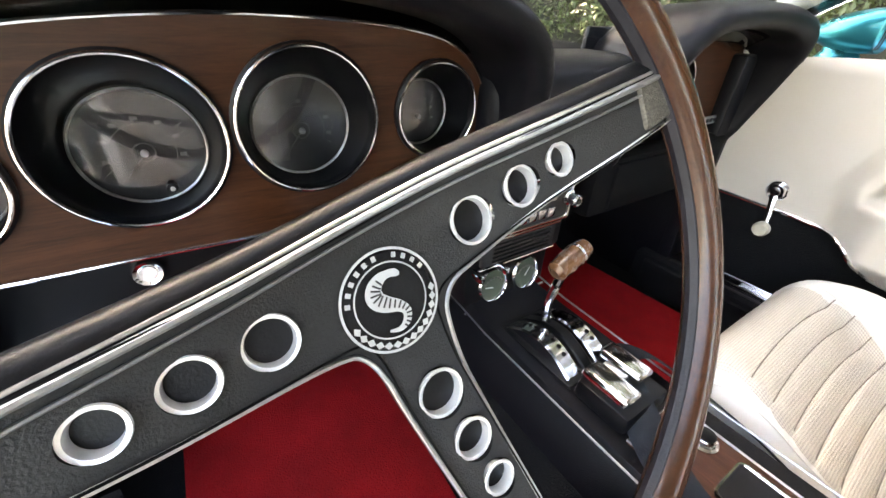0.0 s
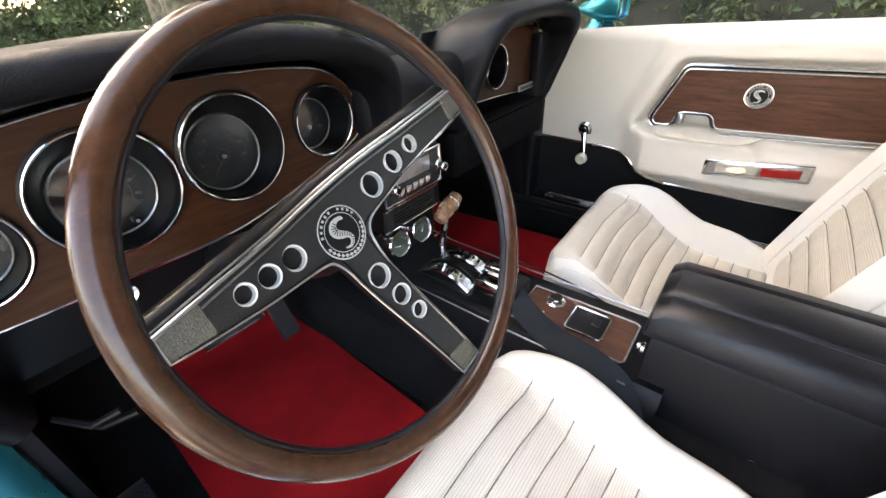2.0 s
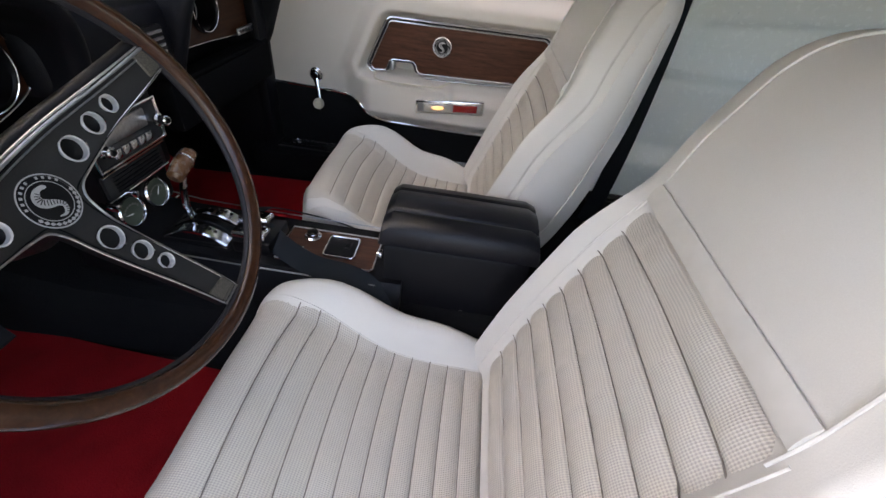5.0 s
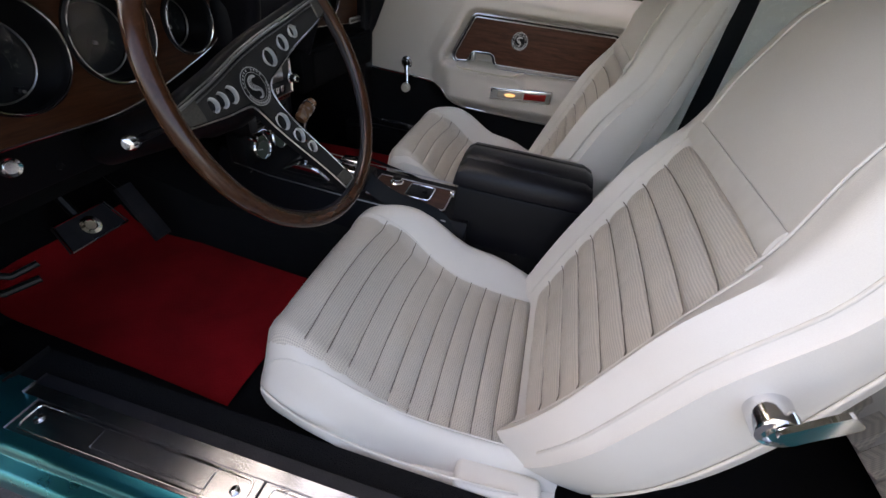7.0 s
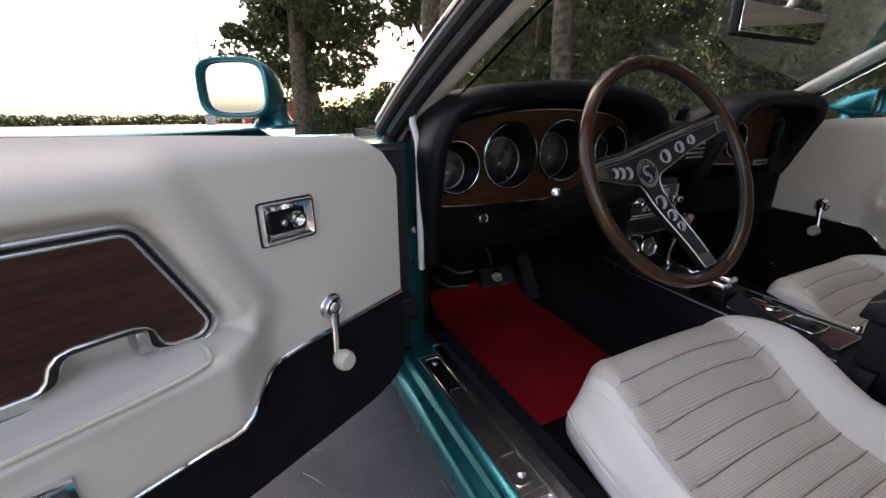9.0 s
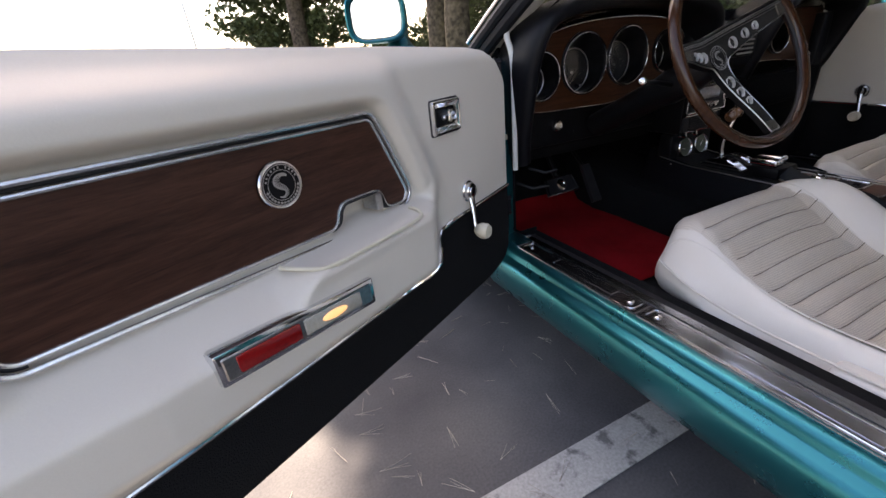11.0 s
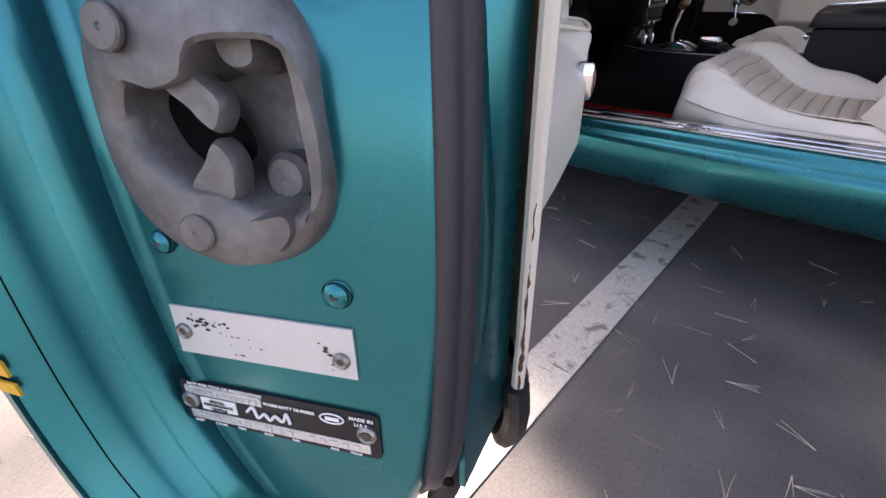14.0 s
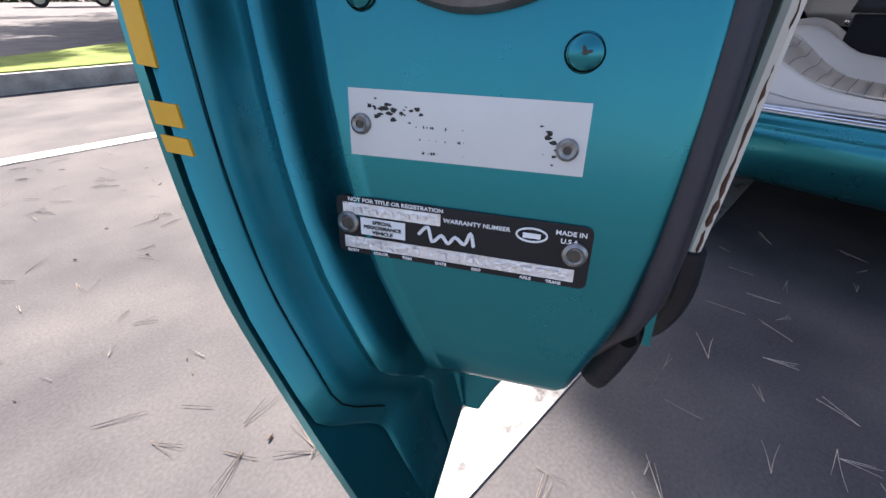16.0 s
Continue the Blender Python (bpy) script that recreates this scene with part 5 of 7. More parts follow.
    rim += [bp(u, 0.9985, bfront(u, 0.9985) + 0.001) for u in (-0.85, -0.5, 0.0, 0.5, 0.85)]
    rim += [bp(0.95, over(k), bfront(0.95, over(k)) + 0.0008) for k in range(37, 1, -1)]
    part("back_welt", tube(B(), rim, 0.0022, 8), PIPING, seat, "cream welt round the backrest")
    for sg in (-1, 1):
        part("rear_welt", tube(B(), [bp(sg * 0.985, t, -0.70 * depth(t)) for t in [0.05 + 0.86 * k / 30 for k in range(31)]], 0.0020, 8), PIPING, seat, "cream welt at the back edge")
    # folding lever and side pivot on the outer side
    lx = ox * 0.262
    lev = part("fold_lever", loft(B(), [[P(lx + ox * dx, -0.660 - 0.030 * f + sy * hw, 0.712 + 0.048 * f + sz * hw) for dx, sy, sz in ((0.0, 0.85, 0.53), (0.0, -0.85, -0.53), (0.006, -0.85, -0.53), (0.006, 0.85, 0.53))] for f, hw in ((0.0, 0.006), (0.08, 0.009), (0.3, 0.0085), (0.7, 0.009), (0.94, 0.0085), (1.0, 0.006))]), CHROME, seat, "bright seat folding lever")
    part("lever_boss", lathe(B(), [(0.020, -0.03), (0.020, 0.010), (0.018, 0.014), (0.013, 0.015), (0.012, 0.012), (0.009, 0.012), (0.008, 0.016), (0, 0.016)], P(ox * 0.246, -0.662, 0.710), (ox, 0, 0), 28), CHROME, lev, "round chrome pivot")
    part("hinge_cover", rbox(B(), P(-0.252 if ox < 0 else 0.205, -0.535, 0.368), P(-0.205 if ox < 0 else 0.252, -0.405, 0.398), 0.010, 3), CREAM, seat, "cream hinge cover")
    return seat


bucket_seat(-0.320, 1, 0.0, "cream vinyl bucket seat with knitted pleats, behind the steering wheel", -1)
bucket_seat(0.372, 1, 0.062, "cream vinyl bucket seat with knitted pleats, on the passenger side", 1)

# rear bench
rear = part("rear_bench", rbox(B(), (-0.60, -1.60, 0.36), (0.60, -1.08, 0.50), 0.05, 4), CREAM, body, "cream pleated rear bench in shadow")
for k in range(22):
    x = lerp(-0.56, 0.56, (k + 0.5) / 22)
    part("bench_pleat", tube(B(), [V(x, y, z) for y, z in ((-1.55, 0.492), (-1.3, 0.498), (-1.13, 0.492), (-1.09, 0.46), (-1.075, 0.40))], 0.024, 8, flat=0.5), KNIT, rear)
part("bench_back", rbox(B(), (-0.60, -1.72, 0.45), (0.60, -1.58, 0.92), 0.05, 4), CREAM, rear, "cream bench back")

# shoulder belt hanging behind the passenger seat
belt = thing("shoulder_belt", (0.60, -0.85, 1.1), "black shoulder belt hanging from the roof rail", "seat belt")
bp_ = spline([V(0.648, -0.885, 1.13), V(0.628, -0.875, 1.07), V(0.592, -0.865, 0.98), V(0.564, -0.86, 0.86), V(0.558, -0.86, 0.70), V(0.552, -0.855, 0.55), V(0.548, -0.845, 0.42), V(0.546, -0.83, 0.33)], 6)
part("webbing", tube(B(), bp_, 0.026, 8, flat=0.07, up=(-0.8, 0.55, 0.1)), BELT, belt, "black belt webbing")
part("belt_anchor", lathe(B(), [(0.02, 0), (0.02, 0.01), (0.012, 0.016), (0, 0.016)], (0.640, -0.895, 1.13), (-1, 0.2, -0.3), 18), CHROME, belt, "chrome roof anchor")

# ---- centre console ----
con = thing("centre_console", (0.02, -0.05, 0.42), "black floor console with walnut inlay and chrome selector", "console")


def con_ring(y, w, z0, z1):
    return [V(0.025 + x, y, z) for x, z in ((-w - 0.045, z0), (-w - 0.02, lerp(z0, z1, 0.6)), (-w, z1 - 0.012), (-w + 0.012, z1), (w - 0.012, z1), (w, z1 - 0.012), (w + 0.02, lerp(z0, z1, 0.6)), (w + 0.045, z0))]


part("console_body", loft(B(), [con_ring(y, w, 0.33, z) for y, w, z in ((0.36, 0.07, 0.535), (0.26, 0.085, 0.515), (0.20, 0.09, 0.505), (0.05, 0.092, 0.500), (-0.05, 0.092, 0.498), (-0.25, 0.092, 0.498), (-0.30, 0.092, 0.498))]), BLACK, con, "black moulded console body")
for x in (-0.068, 0.118):
    part("bright_line", tube(B(), [V(x, 0.30, 0.52), V(x, 0.2, 0.506), V(x, 0.0, 0.5), V(x, -0.25, 0.4985)], 0.0016, 6), WORN, con)
inl = [V(x, y, 0.5025) for x, y in ((-0.034, -0.036), (0.072, -0.036), (0.072, -0.228), (0.067, -0.236), (-0.028, -0.236), (-0.034, -0.230))]
part("walnut_inlay", slab(B(), inl, (0, 0, 0.004)), WOOD_Y, con, "walnut veneer inlay")
part("inlay_trim", tube(B(), [p + V(0, 0, 0.001) for p in inl], 0.0018, 6, True), WORN, con, "bright inlay trim")
lt = part("cigar_lighter", lathe(B(), [(0.017, 0), (0.018, 0.004), (0.015, 0.006), (0.013, 0.004), (0.0125, 0.012), (0.010, 0.015), (0.006, 0.013), (0, 0.013)], (0.046, -0.088, 0.502), (0, 0, 1), 30), CHROME, con, "chrome cigar lighter")
part("lighter_cap", lathe(B(), [(0.0115, 0), (0.0115, 0.002), (0.010, 0.003), (0, 0.003)], (0.046, -0.088, 0.5155), (0, 0, 1), 20), SATIN, lt)
part("toggle", lathe(B(), [(0.008, 0), (0.008, 0.004), (0.004, 0.006), (0.003, 0.014), (0, 0.015)], (-0.006, -0.085, 0.502), (0, 0, 1), 14), CHROME, con, "small chrome toggle")
at = part("ashtray", rbox(B(), (-0.010, -0.190, 0.500), (0.054, -0.128, 0.5065), 0.004, 2), BLACK, con, "black ashtray lid")
rr = spline([V(x, y, 0.507) for x, y in round_poly([(-0.011, -0.191), (0.055, -0.191), (0.055, -0.127), (-0.011, -0.127)], 0.0, 0.008, 4)], 1, True)
part("ashtray_rim", tube(B(), rr, 0.0022, 6, True), CHROME, at, "chrome ashtray rim")
part("ashtray_pull", rbox(B(), (0.018, -0.178, 0.5065), (0.036, -0.165, 0.511), 0.002), BLACK, at)
# gear selector
sel = thing("gear_selector", (0.02, 0.12, 0.50), "automatic selector lever with curved chrome quadrant and smoked T-handle", "gear selector")
part("base_plate", rbox(B(), (-0.035, 0.055, 0.498), (0.075, 0.205, 0.506), 0.004), SATIN, sel)
for x0, x1, m, lab in ((-0.028, 0.002, CHROME, "curved chrome quadrant"), (0.036, 0.066, CHROME, "curved chrome quadrant"), (0.008, 0.030, SATIN, "black lever slot")):
    bm = B()
    arc = [(0.065 + 0.13 * k / 14, 0.505 + 0.026 * math.sin(math.pi * k / 14)) for k in range(15)]
    loft(bm, [[V(x0, y, z), V(x0 + 0.003, y, z + 0.003), V(x1 - 0.003, y, z + 0.003), V(x1, y, z), V(x1, y, 0.50), V(x0, y, 0.50)] for y, z in arc])
    q = part("quadrant" if m is CHROME else "slot", bm, m, sel, lab)
    if m is CHROME:
        bm = B()
        for k in range(7):
            a = 3 + k * 1.25
            y = 0.065 + 0.13 * a / 14
            z = 0.505 + 0.026 * math.sin(math.pi * a / 14) + 0.0035
            lathe(bm, [(0.0035, 0), (0.0035, 0.0006), (0, 0.0006)], (x0 + (x1 - x0) * 0.62, y, z), (0, -math.cos(math.pi * a / 14) * 0.4, 1), 10)
        part("index_mark", bm, SATIN, q)["kind"] = "stuff"
part("shift_shaft", tube(B(), spline([V(0.018, 0.150, 0.51), V(0.016, 0.158, 0.56), V(0.018, 0.150, 0.61), V(0.024, 0.140, 0.648)], 5), [0.0075] * 11 + [0.006] * 5, 10), CHROME, sel, "bent chrome shaft")
hd = part("t_handle", tube(B(), [V(-0.022, 0.132, 0.648), V(-0.018, 0.132, 0.650), V(0.0, 0.135, 0.654), V(0.03, 0.14, 0.660), V(0.048, 0.143, 0.663), V(0.053, 0.144, 0.664)], [0.008, 0.0145, 0.0165, 0.0165, 0.0145, 0.008], 16), AMBER, sel, "smoked translucent T-handle")
part("handle_band", lathe(B(), [(0.0172, 0), (0.0172, 0.005), (0.016, 0.006)], (0.024, 0.139, 0.659), (0.96, 0.15, 0.15), 20, False), CHROME, hd, "chrome band")
# chrome belt buckles lying on the console
bk = thing("belt_buckle", (0.03, 0.01, 0.52), "two bright seat belt buckles lying on the console", "seat belt")
part("buckle", rbox(B(), (-0.03, -0.02, 0.53), (0.005, 0.05, 0.548), 0.006, 3), CHROME, bk, "bright buckle")
part("buckle", rbox(B(), (0.02, -0.005, 0.53), (0.055, 0.06, 0.548), 0.006, 3), CHROME, bk, "bright buckle")
part("buckle_socket", rbox(B(), (-0.035, -0.03, 0.498), (0.06, 0.05, 0.53), 0.008), SATIN, bk, "black buckle socket")
lb = thing("lap_belt", (-0.06, -0.1, 0.48), "dark blue-black lap belt draped over the console side", "seat belt")
part("webbing", tube(B(), spline([V(0.026, 0.03, 0.535), V(0.006, -0.015, 0.520), V(-0.024, -0.065, 0.513), V(-0.050, -0.125, 0.510), V(-0.058, -0.19, 0.507), V(-0.072, -0.24, 0.494), V(-0.095, -0.275, 0.445), V(-0.105, -0.30, 0.40)], 6), 0.023, 8, flat=0.1, up=(-0.4, 0, 1)), BELT, lb, "dark belt webbing")
part("tongue_plate", rbox(B(), (0.014, 0.012, 0.532), (0.040, 0.046, 0.5375), 0.002), WORN, lb, "bright tongue plate")
lb2 = thing("lap_belt", (0.13, -0.02, 0.48), "dark lap belt lying beside the passenger seat", "seat belt")
part("webbing", tube(B(), spline([V(0.04, 0.05, 0.535), V(0.09, 0.03, 0.53), V(0.13, -0.03, 0.50), V(0.15, -0.12, 0.47), V(0.155, -0.2, 0.44)], 6), 0.023, 8, flat=0.07, up=(0.6, 0, 0.8)), BELT, lb2, "dark belt webbing")

part("tongue_plate", rbox(B(), (0.030, 0.030, 0.535), (0.056, 0.064, 0.5405), 0.002), WORN, lb2, "bright tongue plate")

# arm-rest box
arm = thing("armrest_box", (0.03, -0.40, 0.42), "black vinyl armrest box with padded lid between the seats", "armrest")


def arm_pt(x, y, z):
    return V(0.04 + x * 0.80, y, z)


part("box", loft(B(), [[arm_pt(x, y, z) for x, z in ((-0.105, 0.36), (-0.102, 0.575), (-0.098, 0.58), (0.098, 0.58), (0.102, 0.575), (0.105, 0.36))] for y in (-0.262, -0.27, -0.53, -0.54)]), BLACK, arm, "black box sides")
lid = loft(B(), [[arm_pt(x * (1 - e), y, 0.585 + (z - 0.585) * k) for x, z in ((-0.105, 0.585), (-0.108, 0.60), (-0.100, 0.622), (-0.085, 0.632), (-0.056, 0.637), (-0.050, 0.635), (-0.047, 0.630), (-0.044, 0.635), (-0.038, 0.639), (0, 0.643), (0.038, 0.639), (0.044, 0.635), (0.047, 0.630), (0.050, 0.635), (0.056, 0.637), (0.085, 0.632), (0.100, 0.622), (0.108, 0.60), (0.105, 0.585))] for y, k, e in ((-0.25, 0.3, 0.02), (-0.254, 0.75, 0.0), (-0.27, 1.0, 0), (-0.40, 1.02, 0), (-0.53, 1.0, 0), (-0.55, 0.8, 0.0), (-0.556, 0.3, 0.02))])
part("lid", lid, LID, arm, "padded black lid with stitched ridges")
part("hasp", lathe(B(), [(0.009, 0), (0.009, 0.004), (0.006, 0.006), (0.005, 0.010), (0, 0.011)], (-0.043, -0.258, 0.560), (0, 1, 0), 18), CHROME, arm, "bright catch")
for y, z in ((-0.455, 0.42), (-0.30, 0.40)):
    part("side_screw", lathe(B(), [(0.006, 0), (0.005, 0.003), (0, 0.004)], (-0.0415, y + 0.027, z + 0.013), (-1, 0, 0), 14), CHROME, arm, "bright side screw")

# pedals
bp2 = thing("brake_pedal", (-0.345, 0.45, 0.45), "black brake pedal with bright trim and round disc badge", "pedal")
n = V(0, -0.8, 0.6).normalized()
pu = V(0, 0.6, 0.8).normalized()
pc = V(-0.322, 0.483, 0.437)
part("pad", slab(B(), [pc + V(sx * wx, 0, 0) + pu * hy_ for sx, wx, hy_ in ((-1, 0.065, -0.03), (1, 0.065, -0.03), (1, 0.055, 0.03), (-1, 0.055, 0.03))], n * 0.014, 0.003), RUBBER, bp2, "black pedal pad")
part("pad_trim", tube(B(), [pc + n * 0.002 + V(sx * wx, 0, 0) + pu * hy_ for sx, wx, hy_ in ((-1, 0.066, -0.03), (1, 0.066, -0.03), (1, 0.056, 0.03), (-1, 0.056, 0.03))], 0.003, 6, True), CHROME, bp2, "bright pedal trim")
part("disc", lathe(B(), [(0.02, 0), (0.02, 0.003), (0.012, 0.004), (0.01, 0.002), (0, 0.002)], pc + n * 0.001, n, 24), CHROME, bp2, "bright round badge")
part("arm", tube(B(), [pc - n * 0.012, pc + V(0.0, 0.08, 0.1), pc + V(0.01, 0.12, 0.22)], 0.01, 8), SATIN, bp2, "black pedal arm")
ap = thing("accelerator_pedal", (-0.235, 0.45, 0.42), "tall black accelerator pedal", "pedal")
part("pad", slab(B(), [V(-0.262, 0.385, 0.385), V(-0.222, 0.385, 0.385), V(-0.218, 0.46, 0.50), V(-0.255, 0.46, 0.50)], V(0, -0.8, 0.55) * 0.014, 0.003), RUBBER, ap, "black ribbed pedal pad")
part("arm", tube(B(), [V(-0.238, 0.47, 0.49), V(-0.235, 0.56, 0.56), V(-0.22, 0.62, 0.66)], 0.006, 8), SATIN, ap)

# ---- doors ----


def door_map(side, angle):
    """Door coordinates: s back from the hinge, w inwards, z up."""
    c, s_ = math.cos(angle), math.sin(angle)

    def fn(s, w, z):
        if side < 0:
            s = 1.035 * s - 0.008
        x, y = w, -s
        x, y = c * x + s_ * y, -s_ * x + c * y
        x += HINGE[0]
        y += HINGE[1]
        return V(x, y, z) if side < 0 else V(-x - 0.028, y - 0.008, z + 0.010)
    return fn


def z_belt(s):
    return table(s, ((-0.03, 0.80), (-0.015, 0.835), (0.01, 0.865), (0.05, 0.888), (0.1, 0.896), (0.3, 0.906), (0.7, 0.92), (1.07, 0.925)))


def z_white(s):
    return table(s, ((-0.03, 0.592), (0.20, 0.585), (0.27, 0.578), (0.30, 0.566), (0.325, 0.545), (0.35, 0.523), (0.38, 0.512), (0.6, 0.507), (0.9, 0.510), (1.07, 0.520)))


def z_low(s):
    return table(s, ((-0.03, 0.44), (0.0, 0.40), (0.06, 0.385), (0.3, 0.38), (0.6, 0.382), (0.88, 0.386), (0.96, 0.402), (1.02, 0.435), (1.05, 0.462), (1.07, 0.475)))


WOOD = [(0.314, 0.669), (0.806, 0.6865), (0.858, 0.818), (0.378, 0.8115)]      # corners of the wood field, (s, z)


def wood_distance(s, z):
    """Distance outside the wood field (negative inside)."""
    tot = 0.0
    for i in range(4):
        (x0, y0), (x1, y1) = WOOD[i], WOOD[(i + 1) % 4]
        l = math.hypot(x1 - x0, y1 - y0)
        d = ((s - x0) * (y1 - y0) - (z - y0) * (x1 - x0)) / l
        tot += math.exp(min(d, 0.5) / 0.011)
    return 0.011 * math.log(tot)


def w_panel(s, z):
    d = wood_distance(s, z)
    ledge = step(0.268, 0.298, s) * step(0.60, 0.545, s)
    w = 0.094
    w -= 0.036 * step(0.865, 0.932, z) ** 1.3                                    # rolled top
    above = step(0.63, 0.70, z)
    w -= 0.014 * step(0.030, 0.012, d) * above                                  # sunk field for the wood
    w += 0.017 * step(0.014, 0.034, d) * step(0.090, 0.046, d) * above * step(0.93, 0.90, z)
    zone = step(0.268, 0.298, s) * step(1.05, 0.84, s)
    zh, zl = lerp(0.700, 0.6665, zone), lerp(lerp(0.640, 0.612, zone), 0.655, ledge)
    w += 0.056 * step(zh, zl, z) * step(0.495, 0.560, z) * step(0.235, 0.335, s) * table(s, ((0.66, 1.0), (0.74, 0.95), (0.85, 0.66), (0.95, 0.34), (1.03, 0.10), (1.07, 0.03)))    # arm-rest swell
    w -= 0.028 * step(0.370, 0.376, s) * step(0.474, 0.468, s) * step(0.668, 0.672, z) * step(0.706, 0.702, z)      # finger-pull cup
    w -= 0.006 * step(0.355, 0.37, s) * step(0.54, 0.52, s) * step(0.650, 0.655, z) * step(0.668, 0.664, z)
    w += 0.026 * step(0.975, 1.05, s) - 0.0022 * math.exp(-((s - 1.036) / 0.0045) ** 2)
    return w


NOTCH = [(0.481, 0.6755), (0.474, 0.6775), (0.468, 0.684), (0.463, 0.698), (0.456, 0.7055), (0.445, 0.7085), (0.395, 0.7070), (0.384, 0.7035), (0.378, 0.697), (0.374, 0.683), (0.369, 0.6755), (0.362, 0.672)]


def wood_outline():
    """Wood field with rounded corners and its finger-pull notch, as (s, z); starts past the notch."""
    o = round_poly(WOOD, 0.0, 0.016)
    o = [p for p in o[8:] + o[:8]]
    rear = [p for p in o[:-8]]
    front = [p for p in o[-8:]]
    return rear, front


def end_map(D):
    """Coordinates of the door end: s, w and z as drawn there, laid onto the true thickness and height of the door."""
    def fn(s, w, z):
        k = step(0.9, 1.05, s)
        far = (1.1398 + 0.9145 * (s - 1.0987) - 0.0489 * w - 0.1413 * (z - 0.55) + 0.008) / 1.035
        return D(s + (far - s) * k, 0.0242 + 0.8436 * w - 0.0307 * (z - 0.55), table(z, ((0.30, 0.393), (0.79, 0.7608), (0.93, 0.93))))
    return fn


def car_door(side, angle, label):
    D = door_map(side, angle)
    door = part("door", loft(B(), [[D(s, w, z) for w, z in ((0.06, 0.42), (0.05, 0.5), (0.05, 0.80), (0.045, 0.85), (-0.08, 0.84), (-0.08, 0.6), (-0.03, 0.5), (0.02, 0.42))] for s in (-0.015, 1.07)]), TEAL, body, label)
    full = side < 0
    # trim panel
    S0, S1 = -0.022, 1.056
    def trim(u, v):
        s = lerp(S0, S1, u)
        z = lerp(z_white(s), z_belt(s), v)
        return D(s, w_panel(s, z), z)
    part("trim_panel", grid(B(), trim, 260, 110), DOORCREAM, door, "cream moulded vinyl door panel", 60)
    def carpet(u, v):
        s = lerp(S0, S1, u)
        z = lerp(z_low(s), z_white(s), v)
        return D(s, 0.088 + 0.004 * math.sin(math.pi * v) + (w_panel(s, z) - 0.094) * step(0.45, 1, v) * 0.8, z)
    part("carpet_panel", thick(grid(B(), carpet, 60, 10), 0.006), CARPET, door, "black carpeted lower door panel")
    strip = [D(s, w_panel(s, z_white(s)) + 0.002, z_white(s)) for s in [lerp(S0, S1, k / 90) for k in range(91)]]
    part("chrome_strip", tube(B(), strip, 0.0042, 10), CHROME, door, "chrome strip between vinyl and carpet")
    # wood field
    rear, front = wood_outline()
    wo = rear + front + NOTCH[::-1]
    def at(s, z, lift):
        return D(s, 0.086 + lift, z)
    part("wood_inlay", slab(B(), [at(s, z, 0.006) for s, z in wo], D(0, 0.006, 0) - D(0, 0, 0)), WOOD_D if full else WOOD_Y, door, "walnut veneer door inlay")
    part("inner_trim", tube(B(), [at(s, z, 0.0068) for s, z in refine(wo, 0.03)], 0.0025, 8, True), TRIM, door, "inner chrome frame")
    ch = round_poly(WOOD, 0.0049, 0.016)
    ch = refine(ch[8:] + ch[:8], 0.02, False)
    part("dark_channel", tube(B(), [at(s, z, 0.0035) for s, z in ch], 0.0024, 8), RUBBER, door, "dark channel between the chrome frames")
    ot = round_poly(WOOD, 0.0098, 0.016)
    ot = refine([(0.481, 0.660)] + ot[8:] + ot[:8] + [(0.362, 0.657)], 0.02, False)
    part("outer_trim", tube(B(), [at(s, z, 0.0072) for s, z in ot], 0.0032, 8), TRIM, door, "outer chrome frame")
    # bright lip round the finger-pull notch
    nl = spline([V(s, z, 0) for s, z in NOTCH], 4)
    nc = V(0.422, 0.684, 0)

    def lip(u, v):
        p = nl[min(int(u * (len(nl) - 1) + 0.5), len(nl) - 1)]
        q = p + (nc - p) * (0.16 * v)
        return at(q.x, q.y, 0.0075 - 0.003 * v)
    part("notch_channel", thick(grid(B(), lip, len(nl) - 1, 2), 0.003), RUBBER, door, "dark channel round the finger pull")
    part("notch_trim", tube(B(), [lip(k / (len(nl) - 1), 1.0) for k in range(len(nl))], 0.0030, 8), TRIM, door, "chrome lip of the finger pull")
    # emblem
    ec = D(0.54, 0.096, 0.762)
    en = (D(0, 1, 0) - D(0, 0, 0)).normalized()
    ux = ((D(1, 0, 0) - D(0, 0, 0)) * (1 if side > 0 else -1)).normalized()
    e = part("emblem", lathe(B(), [(0.028, -0.006), (0.028, 0.003), (0.0265, 0.0045), (0, 0.0045)], ec, en, 40), SATIN, door, "round silver and black emblem")
    part("emblem_rim", tube(B(), [ec + en * 0.003 + ux * 0.0272 * math.cos(a) + V(0, 0, 1) * 0.0272 * math.sin(a) for a in [2 * math.pi * k / 40 for k in range(40)]], 0.0022, 6, True), CHROME, e, "bright rim")
    emblem(e, ec + en * 0.002, en, ux, V(0, 0, 1), 0.0255, WORN, DARKINK)
    # finger-pull cup and handle
    part("release_lever", rbox(B(), (0.383, 0.066, 0.676), (0.396, 0.100, 0.703), 0.003, 2, D), WORN, door, "bright release lever")
    part("shelf_edge", tube(B(), spline([D(s, w, z) for s, w, z in ((0.340, 0.112, 0.664), (0.342, 0.132, 0.662), (0.352, 0.1455, 0.6575), (0.40, 0.1495, 0.656), (0.48, 0.1495, 0.656), (0.535, 0.146, 0.657), (0.556, 0.13, 0.661), (0.575, 0.105, 0.666))], 4), 0.0030, 8), IVORY, door, "worn cream edge of the arm-rest ledge")
    # courtesy lamp and reflector, rising towards the rear
    def DL(s, w, z):
        return D(s, w, z + 0.020 * (s - 0.478) / 0.214)
